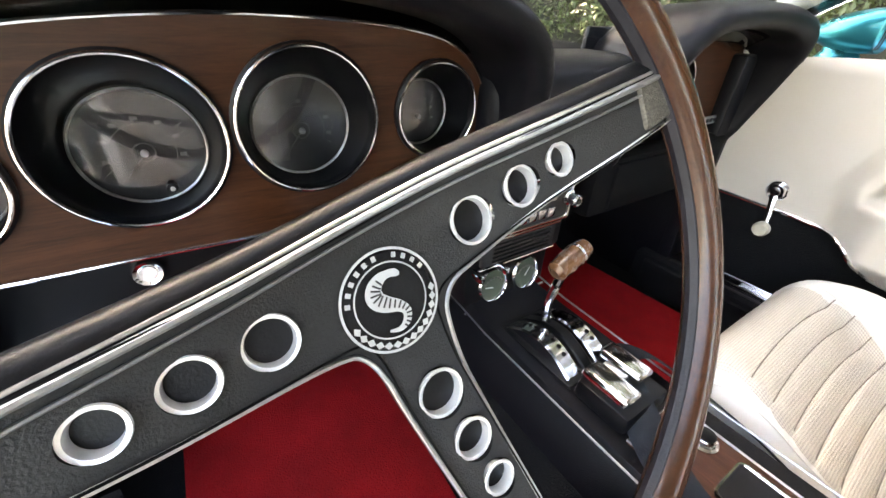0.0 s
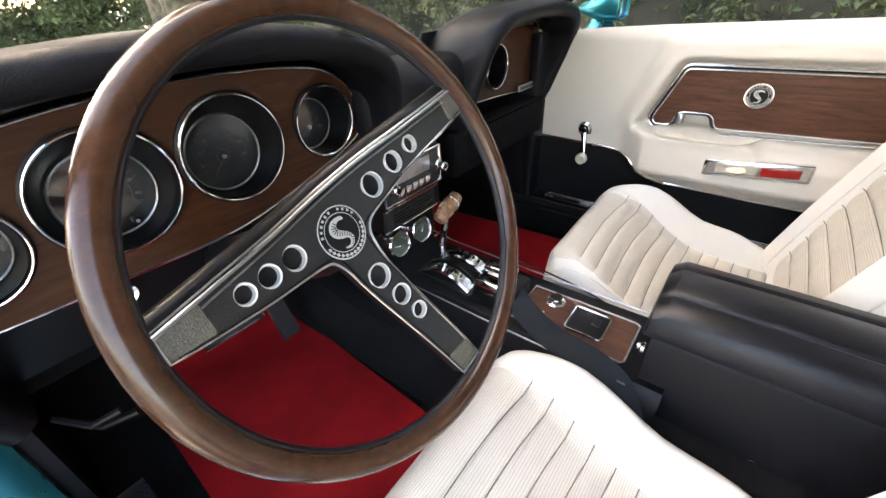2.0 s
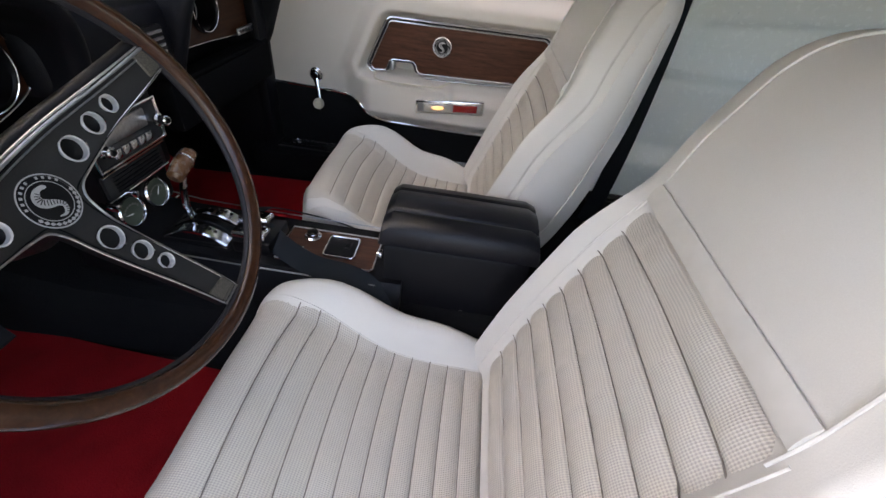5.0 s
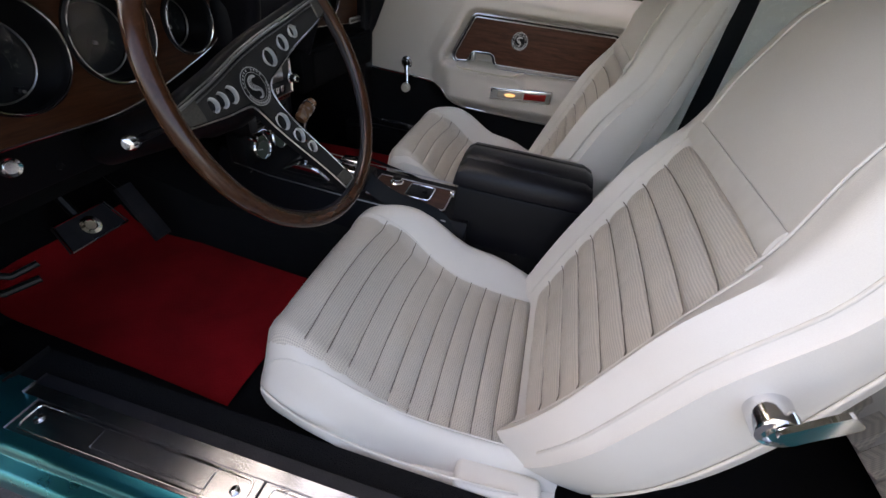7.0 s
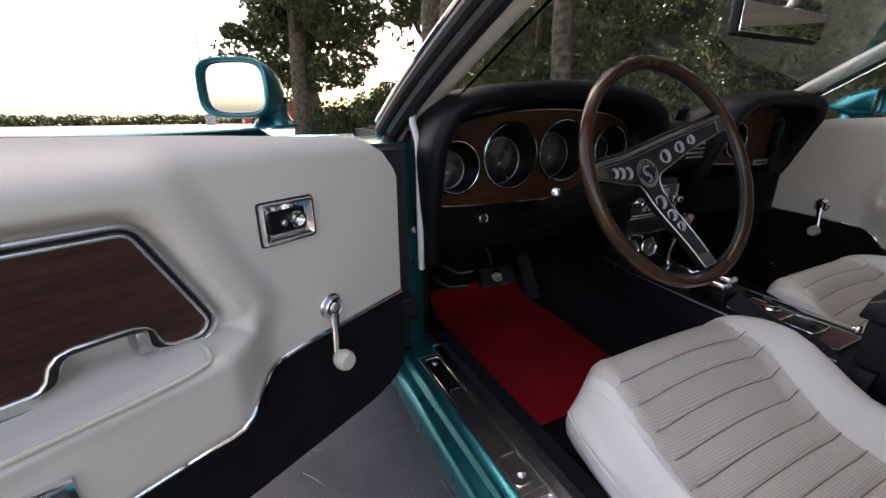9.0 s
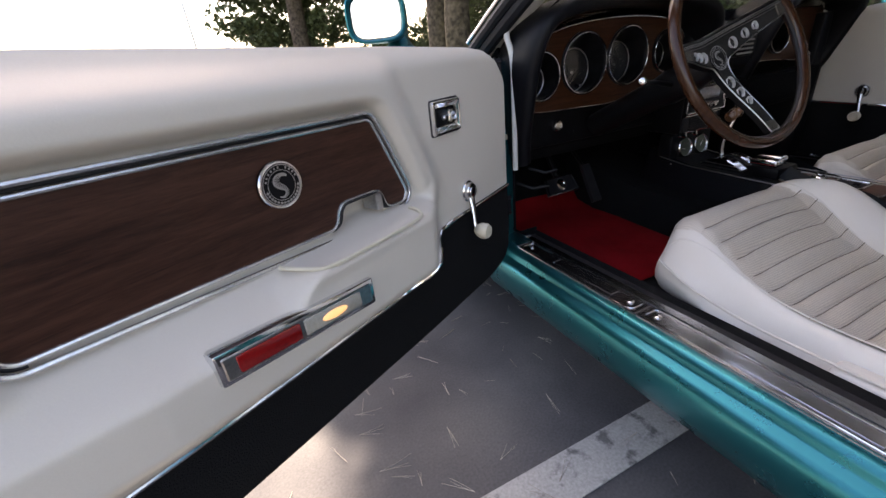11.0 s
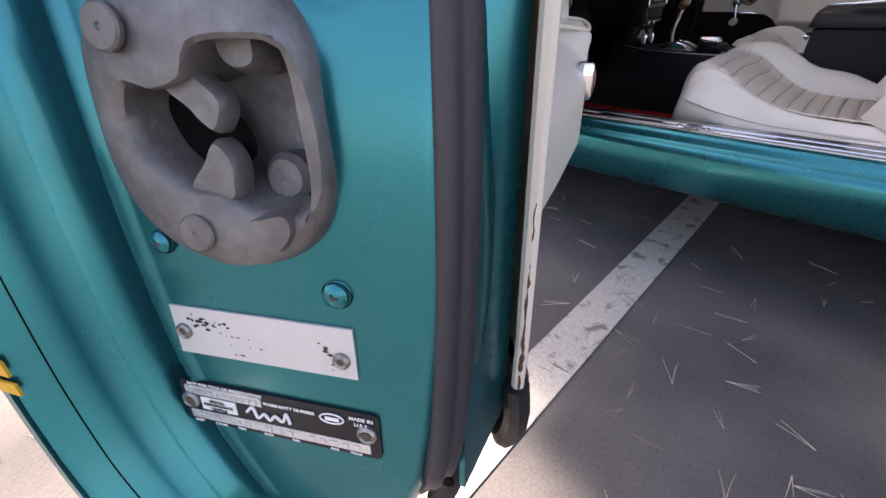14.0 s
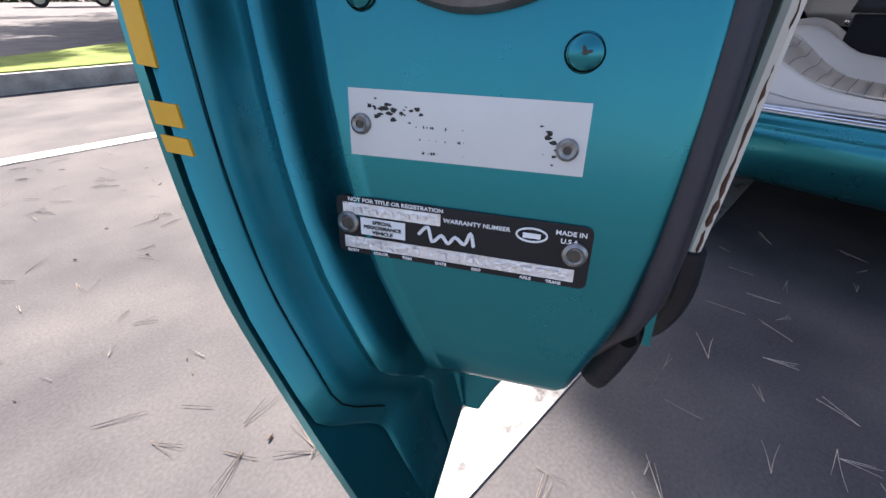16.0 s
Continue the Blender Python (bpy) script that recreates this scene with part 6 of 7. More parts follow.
    lamp = part("courtesy_lamp", rbox(B(), (0.478, 0.135, 0.573), (0.692, 0.156, 0.615), 0.004, 2, DL), CHROME, door, "chrome framed courtesy lamp with red reflector")
    part("lamp_recess", rbox(B(), (0.484, 0.150, 0.579), (0.686, 0.1575, 0.609), 0.002, 1, DL), WORN, lamp)
    part("lamp_lens", rbox(B(), (0.505, 0.152, 0.583), (0.592, 0.1595, 0.605), 0.002, 2, DL), CLEARLENS, lamp, "clear lamp lens, lit")
    bm = B()
    bmesh.ops.create_uvsphere(bm, u_segments=20, v_segments=10, radius=1.0)
    for v in bm.verts:
        v.co = DL(0.549 + 0.021 * v.co.x, 0.1585 + 0.0028 * v.co.z, 0.594 + 0.0068 * v.co.y)
    part("bulb", bm, GLOW, lamp, "glowing bulb")
    part("reflector", rbox(B(), (0.597, 0.152, 0.583), (0.672, 0.1595, 0.605), 0.002, 2, DL), REDLENS, lamp, "red reflector lens")
    # window crank
    wz = 0.092
    cr = part("window_crank", lathe(B(), [(0.022, 0), (0.022, 0.005), (0.020, 0.007), (0.0185, 0.007), (0.0175, 0.013), (0.0155, 0.015), (0.010, 0.0145), (0.009, 0.016), (0.006, 0.0165), (0, 0.016)], D(0.144, wz, 0.628), en, 30), CHROME, door, "chrome window crank hanging down")
    part("crank_arm", tube(B(), [D(0.144, wz + 0.010, 0.622), D(0.150, wz + 0.019, 0.595), D(0.158, wz + 0.028, 0.556)], [0.010, 0.0065, 0.006], 10, flat=0.55, up=tuple(en)), CHROME, cr, "chrome crank arm")
    part("crank_knob", lathe(B(), [(0.008, -0.002), (0.013, 0.004), (0.0165, 0.012), (0.0165, 0.022), (0.013, 0.029), (0, 0.03)], D(0.160, wz + 0.03, 0.551), en, 24), IVORY, cr, "ivory crank knob")
    part("lock_pin", lathe(B(), [(0.010, 0), (0.010, 0.002), (0.0035, 0.003), (0.0035, 0.028), (0.005, 0.036), (0.0045, 0.05), (0, 0.052)], D(0.90, 0.055, 0.924), (0, 0, 1), 14), CHROME, door, "chrome lock pin")
    # remote mirror control plate, driver's side
    if full:
        def frame_ring(e, w):
            return [D(s, w, z) for s, z in round_poly([(0.159 + e, 0.7575 + e), (0.240 - e, 0.7575 + e), (0.240 - e, 0.8155 - e), (0.159 + e, 0.8155 - e)], 0.0, 0.004, 4)]
        mp = part("mirror_control", loft(B(), [frame_ring(0.0, 0.088), frame_ring(0.0, 0.0985), frame_ring(0.0012, 0.1015), frame_ring(0.004, 0.1022), frame_ring(0.0055, 0.1005), frame_ring(0.0115, 0.0965)], True, False), CHROME, door, "chrome mirror control with sloping bezel")
        part("plate_recess", rbox(B(), (0.172, 0.090, 0.770), (0.227, 0.0968, 0.803), 0.002, 1, D), SATIN, mp, "black recess")
        # black tube draws the shadow line where the bezel meets the panel
        part("bezel_shadow_gap", tube(B(), frame_ring(-0.001, 0.0945), 0.0016, 6, True), RUBBER, mp, "dark ring drawn for the shadow round the bezel")
        part("control_stick", lathe(B(), [(0.0125, 0), (0.0125, 0.006), (0.0115, 0.010), (0.0085, 0.011), (0.0068, 0.009), (0.0064, 0.002), (0, 0.002)], D(0.188, 0.0955, 0.787), en, 28), CHROME, mp, "chrome control collar")
        part("stick_pivot", lathe(B(), [(0.0045, 0), (0.0045, 0.004), (0.003, 0.006), (0, 0.0065)], D(0.207, 0.0965, 0.785), en, 16), WORN, mp)
    # shell: outer skin and jamb
    DJ = end_map(D)
    out = [(0.908, -0.070), (0.89, -0.088), (0.85, -0.100), (0.75, -0.108), (0.65, -0.107), (0.57, -0.101), (0.50, -0.088), (0.44, -0.064), (0.38, -0.035), (0.33, -0.010)]
    rise = sorted(out)

    def skin(u, v):
        s = lerp(-0.012, 1.142, u)
        k = v * (len(out) - 1)
        i = min(int(k), len(out) - 2)
        z = lerp(out[i][0], out[i + 1][0], k - i)
        w = curve(z, rise)
        if s < 0.12:
            z = min(z, z_belt(s) - 0.012)
        if not full:
            z = min(z, 0.88)
        return DJ(s, w, z)
    part("outer_skin", thick(grid(B(), skin, 30, 72), -0.004), TEAL, door, "teal painted outer door skin")
    part("belt_top", thick(grid(B(), lambda u, v: D(lerp(0.03, 1.10, u), lerp(-0.035, 0.062, v), min(z_belt(lerp(0.03, 1.10, u)), 0.93) - (0.014 if full else 0.03) + 0.004 * math.sin(math.pi * v)), 20, 6), -0.006), TEAL, door, "teal door top")
    part("belt_strip", tube(B(), [D(s, -0.035, z_belt(s) - (0.008 if full else 0.024)) for s in (0.02, 0.2, 0.5, 0.8, 1.1)], 0.006, 8), RUBBER, door, "black window sweep strip")
    # rear jamb face, rounded towards both sides, with an outer gutter
    def jrow(z):
        wo_ = curve(z, rise)
        wi = curve(z, ((0.335, 0.002), (0.36, 0.013), (0.380, 0.026), (0.388, 0.040), (0.398, 0.050), (0.41, 0.056), (0.441, 0.068), (0.48, 0.082), (0.53, 0.090), (0.60, 0.095), (0.93, 0.096)))
        bot = step(0.43, 0.385, z)
        f = min(1.0, (wi - wo_) / 0.075)
        row = [(s_, wo_ + o * f) for s_, o in ((1.141, 0.002), (1.1385, 0.0045), (1.130, 0.0055), (1.1275, 0.0075), (1.118, 0.0085), (1.109, 0.0105), (1.1058, 0.0125), (1.1065, 0.0145), (1.1085, 0.0165), (1.107, 0.0185), (1.096, 0.020), (1.084, 0.0225), (1.080, 0.0255), (1.083, 0.0295), (1.092, 0.0335), (1.0995, 0.038), (1.1003, 0.041))]
        a0 = wo_ + 0.046 * f
        a1 = max(wi - 0.012 * f, a0 + 0.003 * f)
        zb0 = 0.3895 + 0.02 * step(-0.03, -0.075, wo_ + 0.04)
        for q in range(45):
            w = lerp(a0, a1, q / 44)
            zb = 0.713 + 0.012 * ((w - 0.050) / 0.018) ** 2
            rec = step(0.024, 0.033, w) * step(0.0685, 0.0625, w) * step(zb - 0.004, zb + 0.016, z) if full else 0
            row.append((1.0985 - 0.0085 * rec, w))
        row += [(s_, wi + o * f) for s_, o in ((1.097, -0.0095), (1.090, -0.005), (1.080, -0.001), (1.072, 0.003), (1.063, 0.006), (1.059, 0.005), (1.055, 0.002))]
        low = step(zb0 + 0.010, zb0 - 0.008, z)
        row = [(lerp(s_, min(s_, 1.081), low) if q >= 10 else s_, w) for q, (s_, w) in enumerate(row)]
        return [DJ(s_ - 0.030 * bot, w, z) for s_, w in row]
    bm = B()
    zs = [0.337, 0.345, 0.355, 0.365, 0.373, 0.378, 0.381, 0.383, 0.385, 0.387, 0.389, 0.391, 0.393, 0.395, 0.397, 0.40, 0.403, 0.407, 0.412, 0.418, 0.425, 0.44, 0.46, 0.48, 0.51, 0.54, 0.57, 0.60] + [0.612 + 0.006 * k for k in range(15)] + [0.7 + 0.0028 * k for k in range(19)] + [0.76, 0.77, 0.80, 0.83, 0.86, 0.905]
    loft(bm, [jrow(z) for z in zs], closed=False, caps=False)
    if full:
        gone = []
        for f in bm.faces:
            q = f.calc_center_median() - D(0, 0, 0)
            w = (q.dot((D(0, 1, 0) - D(0, 0, 0)).normalized()) - 0.021) / 0.8436
            sv = q.dot((D(1, 0, 0) - D(0, 0, 0)).normalized())
            if sv > 1.105 and ((w - 0.003) / 0.0415) ** 4 + ((q.z - 0.669) / 0.0325) ** 4 < 1:
                gone.append(f)
        bmesh.ops.delete(bm, geom=gone, context="FACES")
    part("jamb", bm, TEAL, door, "teal painted door end with stamped gutters", 55)
    hem = [DJ(1.1297 - 0.030 * step(0.43, 0.385, z), curve(z, rise) + 0.0070, z) for z in [lerp(0.40, 0.86, k / 60) for k in range(61)]]
    part("hem_seam", tube(B(), hem, 0.0003, 5), DEEP, door, "dark folded seam line of the door skin")
    def seal_ring(z):
        o = curve(z, ((0.43, -0.010), (0.455, 0.002), (0.5, 0.010), (0.56, 0.014), (0.66, 0.017), (0.9, 0.017)))
        so = -0.02 * step(0.48, 0.43, z)
        pr = ((1.0965, 0.0715, 0.0), (1.098, 0.0735, 0.004), (1.0955, 0.076, 0.0075), (1.093, 0.0785, 0.0078), (1.091, 0.080, 0.0045), (1.0895, 0.081, 0.0050), (1.087, 0.0825, 0.0078), (1.0835, 0.084, 0.0072), (1.0795, 0.0855, 0.004), (1.0775, 0.085, -0.003), (1.085, 0.070, -0.004))
        return [DJ(s + so + h * 0.5, w - 0.005 + o + h * 0.45, z) for s, w, h in pr]
    part("rubber_seal", loft(B(), [seal_ring(z) for z in (0.430, 0.445, 0.46, 0.48, 0.51, 0.54, 0.58, 0.62, 0.66, 0.72, 0.80, 0.90)]), SEALRUBBER, door, "grey-black two-ridged rubber door seal", 60)
    clip = part("seal_clip", tube(B(), spline([DJ(1.070, 0.0780, 0.458), DJ(1.070, 0.0800, 0.440), DJ(1.068, 0.0740, 0.418), DJ(1.066, 0.0680, 0.402)], 4), [0.005] + [0.0068] * 11 + [0.0062], 12, flat=0.8), RUBBER, door, "black rubber seal end with a round hole")
    # the round hole is a black disc, its inner shade given as colour
    part("clip_hole_shade", lathe(B(), [(0.0032, 0), (0.0034, 0.0008), (0, 0.0008)], DJ(1.0775, 0.0800, 0.444), DJ(1, 0, 0) - DJ(0, 0, 0), 18), DEEP, clip)
    # painted flange between the seal and the trim panel
    def flange(u, v):
        zz = lerp(0.50, 0.895, v)
        a = DJ(1.078, 0.090, table(zz, ((0.393, 0.30), (0.7608, 0.79), (0.93, 0.93))))
        return a.lerp(D(1.0505, 0.1150, zz), u)
    part("inner_flange", thick(grid(B(), flange, 4, 24), 0.003), TEAL, door, "teal painted flange beside the trim panel")
    part("panel_edge", tube(B(), [D(1.0555, w, z) for w, z in ((0.1215, 0.522), (0.1220, 0.56), (0.1215, 0.65), (0.1210, 0.75), (0.1200, 0.85), (0.1150, 0.905))], 0.0036, 8, flat=0.9), DOORCREAM, door, "cream rolled panel edge")
    rn = random.Random(17)
    for z0, z1, r in ((0.523, 0.566, 0.0013), (0.558, 0.602, 0.0009), (0.596, 0.640, 0.0005)):
        part("rust_streak", tube(B(), [D(1.0582 + rn.uniform(-0.0003, 0.0003), 0.1225 + rn.uniform(-0.0003, 0.0003), lerp(z0, z1, q / 12)) for q in range(13)], [r * math.sin(math.pi * (q + 0.4) / 13) ** 0.5 * rn.uniform(0.35, 1.15) for q in range(13)], 8), RUST, door, "rust showing through the panel edge")
    part("edge_trim", tube(B(), spline([D(1.055, 0.1205, 0.524), D(1.055, 0.1225, 0.50), D(1.051, 0.1205, 0.478), D(1.045, 0.1145, 0.462), D(1.020, 0.1120, 0.455), D(0.96, 0.1100, 0.448)], 4), 0.0075, 8), RUBBER, door, "black lower panel edge")
    return D, door, en


D_drv, drv, en_drv = car_door(-1, SWING, "open car door with cream panel, walnut inlay and teal painted edge")
D_pas, pas, en_pas = car_door(1, 0.0, "closed car door with cream panel and walnut inlay")

# fittings on the driver's door end
E_drv = end_map(D_drv)
KJ = 0.79
JX = (E_drv(1.0987, 0.05, 0.55) - E_drv(1.0987, -0.05, 0.55)).normalized()     # across the jamb, inwards
UP = V(0, 0, 1)
JU = (E_drv(1.0987, 0.0, 0.58) - E_drv(1.0987, 0.0, 0.50)).normalized()     # up the slanting jamb
back = JX.cross(JU).normalized()
if back.y > 0:
    back = -back


def J(w, z, lift=0.0):
    return E_drv(1.0987 + lift, -0.053 + (w + 0.043) * 0.883, z * 0.85 + 0.0795)


def JJ(w, z, lift=0.0):
    return E_drv(1.0987 + lift, w, z)


def LL(w, z, lift=0.0):
    return E_drv(1.0987 + lift, w, 0.603 + (z - 0.598) * 1.15)


def cross_screw(w, z, r, lab):
    rw = r
    r = r * KJ
    s = part("jamb_screw", lathe(B(), [(r * 1.15, 0), (r * 1.1, 0.0004), (r, 0.0006), (r * 0.96, 0.0022), (r * 0.6, 0.0034), (0, 0.0036)], JJ(w, z), back, 24), TEAL, drv, lab)
    part("chipped_ring", tube(B(), [JJ(w + rw * 1.05 * math.cos(a), z + rw * 1.05 * math.sin(a), 0.0006) for a in [2 * math.pi * k / 28 for k in range(28)]], 0.00025, 6, True), DEEP, s)
    bm = B()
    a = 0.35
    for k in (0, 1):
        dx, dz = math.cos(a + k * math.pi / 2), math.sin(a + k * math.pi / 2)
        p = JJ(w, z, 0.0026)
        u1, u2 = JX * dx + UP * dz, JX * -dz + UP * dx
        loft(bm, [[p + u1 * (r * 0.42) * i + u2 * (r * 0.12) * j + back * h for i, j in ((-1, -0.5), (0, -1.3), (1, -0.5), (1, 0.5), (0, 1.3), (-1, 0.5))] for h in (-0.002, 0.0012 + 0.0001 * k)])
    part("cross_slot", bm, SLOT, s, "worn dark cross slot")
    return s


SLOT = material("worn_slot_metal", (0.03, 0.03, 0.03), 0.6, 0.3, grain=(900, (0.09, 0.085, 0.08), 0.6))
RIVET_CORE = material("dirty_rivet_core", (0.05, 0.04, 0.03), 0.7, grain=(900, (0.10, 0.085, 0.065), 0.6))
cross_screw(0.0395, 0.5905, 0.0066, "teal painted cross-head screw")
cross_screw(-0.046, 0.610, 0.0058, "teal painted cross-head screw")
cross_screw(0.0035, 0.7335, 0.0062, "teal painted cross-head screw")
for w, z in ((0.046, 0.790), (0.050, 0.744)):
    b = part("hex_bolt", lathe(B(), [(0.010902, 0), (0.010902, 0.0014), (0.009875, 0.0024), (0.00632, 0.0026)], JJ(w, z, -0.0085), back, 28), TEAL, drv, "teal painted bolt with washer")
    part("bolt_head", lathe(B(), [(0.006715, 0.001), (0.006715, 0.0072), (0.005846, 0.0086), (0.00237, 0.0080), (0, 0.0080)], JJ(w, z, -0.0085), back, 6), TEAL, b)
# flat black sheet paints the slot's shade; no slot is cut
part("recess_slot_shade", slab(B(), spline([JJ(w, z, -0.0082) for w, z in ((0.036, 0.812), (0.046, 0.815), (0.050, 0.809), (0.044, 0.804), (0.036, 0.806))], 3, True), back * 0.0004), DEEP, drv, "black sheet drawn for the shade in a slot of the recess")
# latch: hooded casting with a deep mouth
LAT = [V(w, z, 0) for w, z in ((0.014, 0.7065), (-0.012, 0.7045), (-0.034, 0.698), (-0.050, 0.685), (-0.0555, 0.655), (-0.052, 0.628), (-0.036, 0.608), (-0.008, 0.598), (0.020, 0.602), (0.038, 0.614), (0.0455, 0.632), (0.0445, 0.660), (0.0435, 0.682), (0.034, 0.698))]
MOUTH = [V(w, z, 0) for w, z in ((0.022, 0.6845), (0.004, 0.6825), (-0.005, 0.672), (-0.019, 0.6685), (-0.030, 0.671), (-0.037, 0.660), (-0.036, 0.650), (-0.028, 0.639), (-0.017, 0.632), (-0.004, 0.630), (0.010, 0.6245), (0.026, 0.6225), (0.036, 0.627), (0.0425, 0.638), (0.0425, 0.662), (0.038, 0.681))]


def lat_ring(pts, f, lift, hood=0.0, n_=64):
    c = sum(pts, Vector()) / len(pts)
    sp = spline(pts, 8, True)
    out_ = []
    for k in range(n_):
        a = math.pi / 2 + 2 * math.pi * k / n_
        d = V(math.cos(a), math.sin(a), 0)
        p = max((q for q in sp), key=lambda q: (q - V(-0.002, 0.654, 0)).normalized().dot(d))
        p = c + (p - c) * f
        out_.append(LL(p.x, p.y, lift + hood * step(0.655, 0.70, p.y)))
    return out_


bm = B()
loft(bm, [lat_ring(LAT, 1.0, -0.001), lat_ring(LAT, 0.985, 0.003), lat_ring(LAT, 0.955, 0.0062, 0.002), lat_ring(LAT, 0.88, 0.0080, 0.004), lat_ring(MOUTH, 1.06, 0.0085, 0.006), lat_ring(MOUTH, 1.0, 0.0072, 0.006), lat_ring(MOUTH, 0.97, 0.002), lat_ring(MOUTH, 0.93, -0.016), lat_ring(MOUTH, 0.85, -0.0205)], True, False)
bm.faces.new([v for v in list(bm.verts)[-64:]])
lat = part("door_latch", bm, CAST, drv, "grey cast metal door latch with a deep mouth", 45)
# black sheet across the mouth stands for the shade deeper inside
part("latch_opening_shade", slab(B(), spline([LL(w, z, -0.009) for w, z in ((-0.034, 0.661), (-0.026, 0.667), (-0.008, 0.658), (0.002, 0.653), (0.004, 0.640), (-0.012, 0.634), (-0.026, 0.640), (-0.033, 0.651))], 3, True), back * 0.0005), DEEP, lat, "black sheet drawn for the shade in the latch opening")


def prong(pts, lo, hi, lab=""):
    part("latch_prong", slab(B(), spline([LL(w, z, hi) for w, z in pts], 4, True), back * (hi - lo), 0.0016), CAST, lat, lab)


prong(((-0.022, 0.673), (-0.012, 0.6775), (-0.003, 0.674), (0.007, 0.664), (0.002, 0.6535), (-0.003, 0.655), (-0.009, 0.660)), -0.002, 0.0058, "worn pointed latch prong")
prong(((-0.018, 0.631), (-0.008, 0.644), (-0.001, 0.651), (0.006, 0.644), (0.006, 0.634), (0.003, 0.627), (-0.008, 0.627)), -0.003, 0.0055, "worn pointed latch prong")
prong(((0.004, 0.684), (0.006, 0.676), (0.013, 0.673), (0.021, 0.676), (0.021, 0.686), (0.012, 0.690)), -0.012, 0.002)
prong(((0.010, 0.6205), (0.016, 0.6245), (0.029, 0.6265), (0.0315, 0.618), (0.0215, 0.609)), -0.004, 0.0105)
part("latch_roller", lathe(B(), [(0.009085, -0.018), (0.009085, -0.0095), (0.006715, -0.007), (0, -0.0065)], LL(0.0175, 0.6335, 0), back, 24), CAST, lat, "dull grey roller")
for w, z, l in ((-0.028, 0.689, 0.0125), (-0.0155, 0.6145, 0.0078)):
    part("latch_rivet", lathe(B(), [(0.006952, 0), (0.006952, 0.0014), (0.006162, 0.0022), (0.001264, 0.0022), (0.00079, 0.0016), (0, 0.0016)], LL(w, z, l), back, 28), CAST, lat)
# hole shade painted as a black disc on the casting
part("latch_hole_shade", lathe(B(), [(0.00237, 0), (0.00237, 0.0012), (0, 0.0012)], LL(0.0175, 0.7035, 0.003), back, 12), DARKINK, lat, "black disc drawn for the shade in a small hole")
# bare white plate
def quad(w0, w1, z0, z1, skew, lift):
    return [J(w0, z1, lift), J(w1, z1 + skew, lift), J(w1, z0 + skew, lift), J(w0, z0, lift)]


wp = part("blank_plate", slab(B(), quad(-0.043, 0.068, 0.545, 0.5805, -0.0008, 0.0012), back * 0.0011), PLATEW, drv, "worn silver-white data plate with chipped print")
rnd = random.Random(5)
bm = B()
for k in range(64):
    w, z = ((rnd.gauss(-0.022, 0.006), rnd.gauss(0.570, 0.003)) if k < 28 else (rnd.gauss(0.055, 0.004), rnd.gauss(0.560, 0.005)) if k < 40 else (rnd.uniform(-0.01, 0.015), rnd.choice((0.556, 0.5625, 0.549))))
    a, r = rnd.uniform(0, 6.3), rnd.uniform(0.0002, 0.0011)
    p = J(w, z, 0.00135)
    m = 9
    bm.faces.new([bm.verts.new(p + JX * (r * (1.9 if k < 40 else 0.6) * rnd.uniform(0.3, 1) * math.cos(a + 6.283 * i / m)) + UP * (r * rnd.uniform(0.5, 1) * math.sin(a + 6.283 * i / m))) for i in range(m)])
cp = part("chipped_print", bm, DARKINK, wp)
cp["kind"] = "stuff"
for w, z in ((-0.037, 0.562), (0.060, 0.557)):
    rv = part("rivet", lathe(B(), [(0.003792, 0), (0.003634, 0.0012), (0.002686, 0.002), (0.00158, 0.0016), (0.001422, 0.001), (0, 0.001)], J(w, z, 0.001), back, 20), RIVET, wp, "dull bright rivet")
    part("rivet_hole", lathe(B(), [(0.001422, 0), (0.001422, 0.0003), (0, 0.0003)], J(w, z, 0.0021), back, 12), RIVET_CORE, rv)
# black data plate
def J(w, z, lift=0.0):
    w, z = 0.012 + (w - 0.012) * 1.07, 0.508 + (z - 0.508) * 1.07 - 0.0058
    return E_drv(1.0987 + lift, -0.053 + (w + 0.043) * 0.883, z * 0.85 + 0.0795)


rq = [J(w, z - 0.0025 * (w + 0.049) / 0.122, 0.0012) for w, z in round_poly([(-0.049, 0.491), (0.073, 0.491), (0.073, 0.525), (-0.049, 0.525)], 0.0, 0.0035, 5)]
bpl = part("data_plate", slab(B(), rq, back * 0.0011), PLATEB, drv, "black and silver printed data plate with rounded corners")


def on_plate(name, w0, w1, z0, z1, mat, lift, lab=""):
    k0, k1 = (w0 + 0.049) / 0.122 * -0.0025, (w1 + 0.049) / 0.122 * -0.0025
    return part(name, slab(B(), [J(w0, z1 + k0, lift), J(w1, z1 + k1, lift), J(w1, z0 + k1, lift), J(w0, z0 + k0, lift)], back * 0.0004), mat, bpl, lab)


on_plate("serial_strip", -0.0455, 0.004, 0.5148, 0.5215, FOIL, 0.0017, "embossed silver strip")
on_plate("code_strip", -0.0455, 0.067, 0.4945, 0.5015, FOIL, 0.0017, "embossed silver strip")
on_plate("caption_patch", -0.0365, -0.0135, 0.5035, 0.5135, INK, 0.0017, "white caption patch")
for k in range(11):
    on_plate("stamped_bar", -0.0425 + k * 0.0041, -0.0398 + k * 0.0041, 0.5165, 0.5195, FOIL, 0.0023)
for k in range(16):
    if k in (3, 6, 10):
        continue
    on_plate("stamped_bar", -0.043 + k * 0.0067, -0.0395 + k * 0.0067, 0.4962, 0.4998, FOIL, 0.0023)
oval = [J(0.0465 + 0.0068 * math.cos(a), 0.5173 - 0.0019 + 0.0036 * math.sin(a), 0.0018) for a in [2 * math.pi * k / 24 for k in range(24)]]
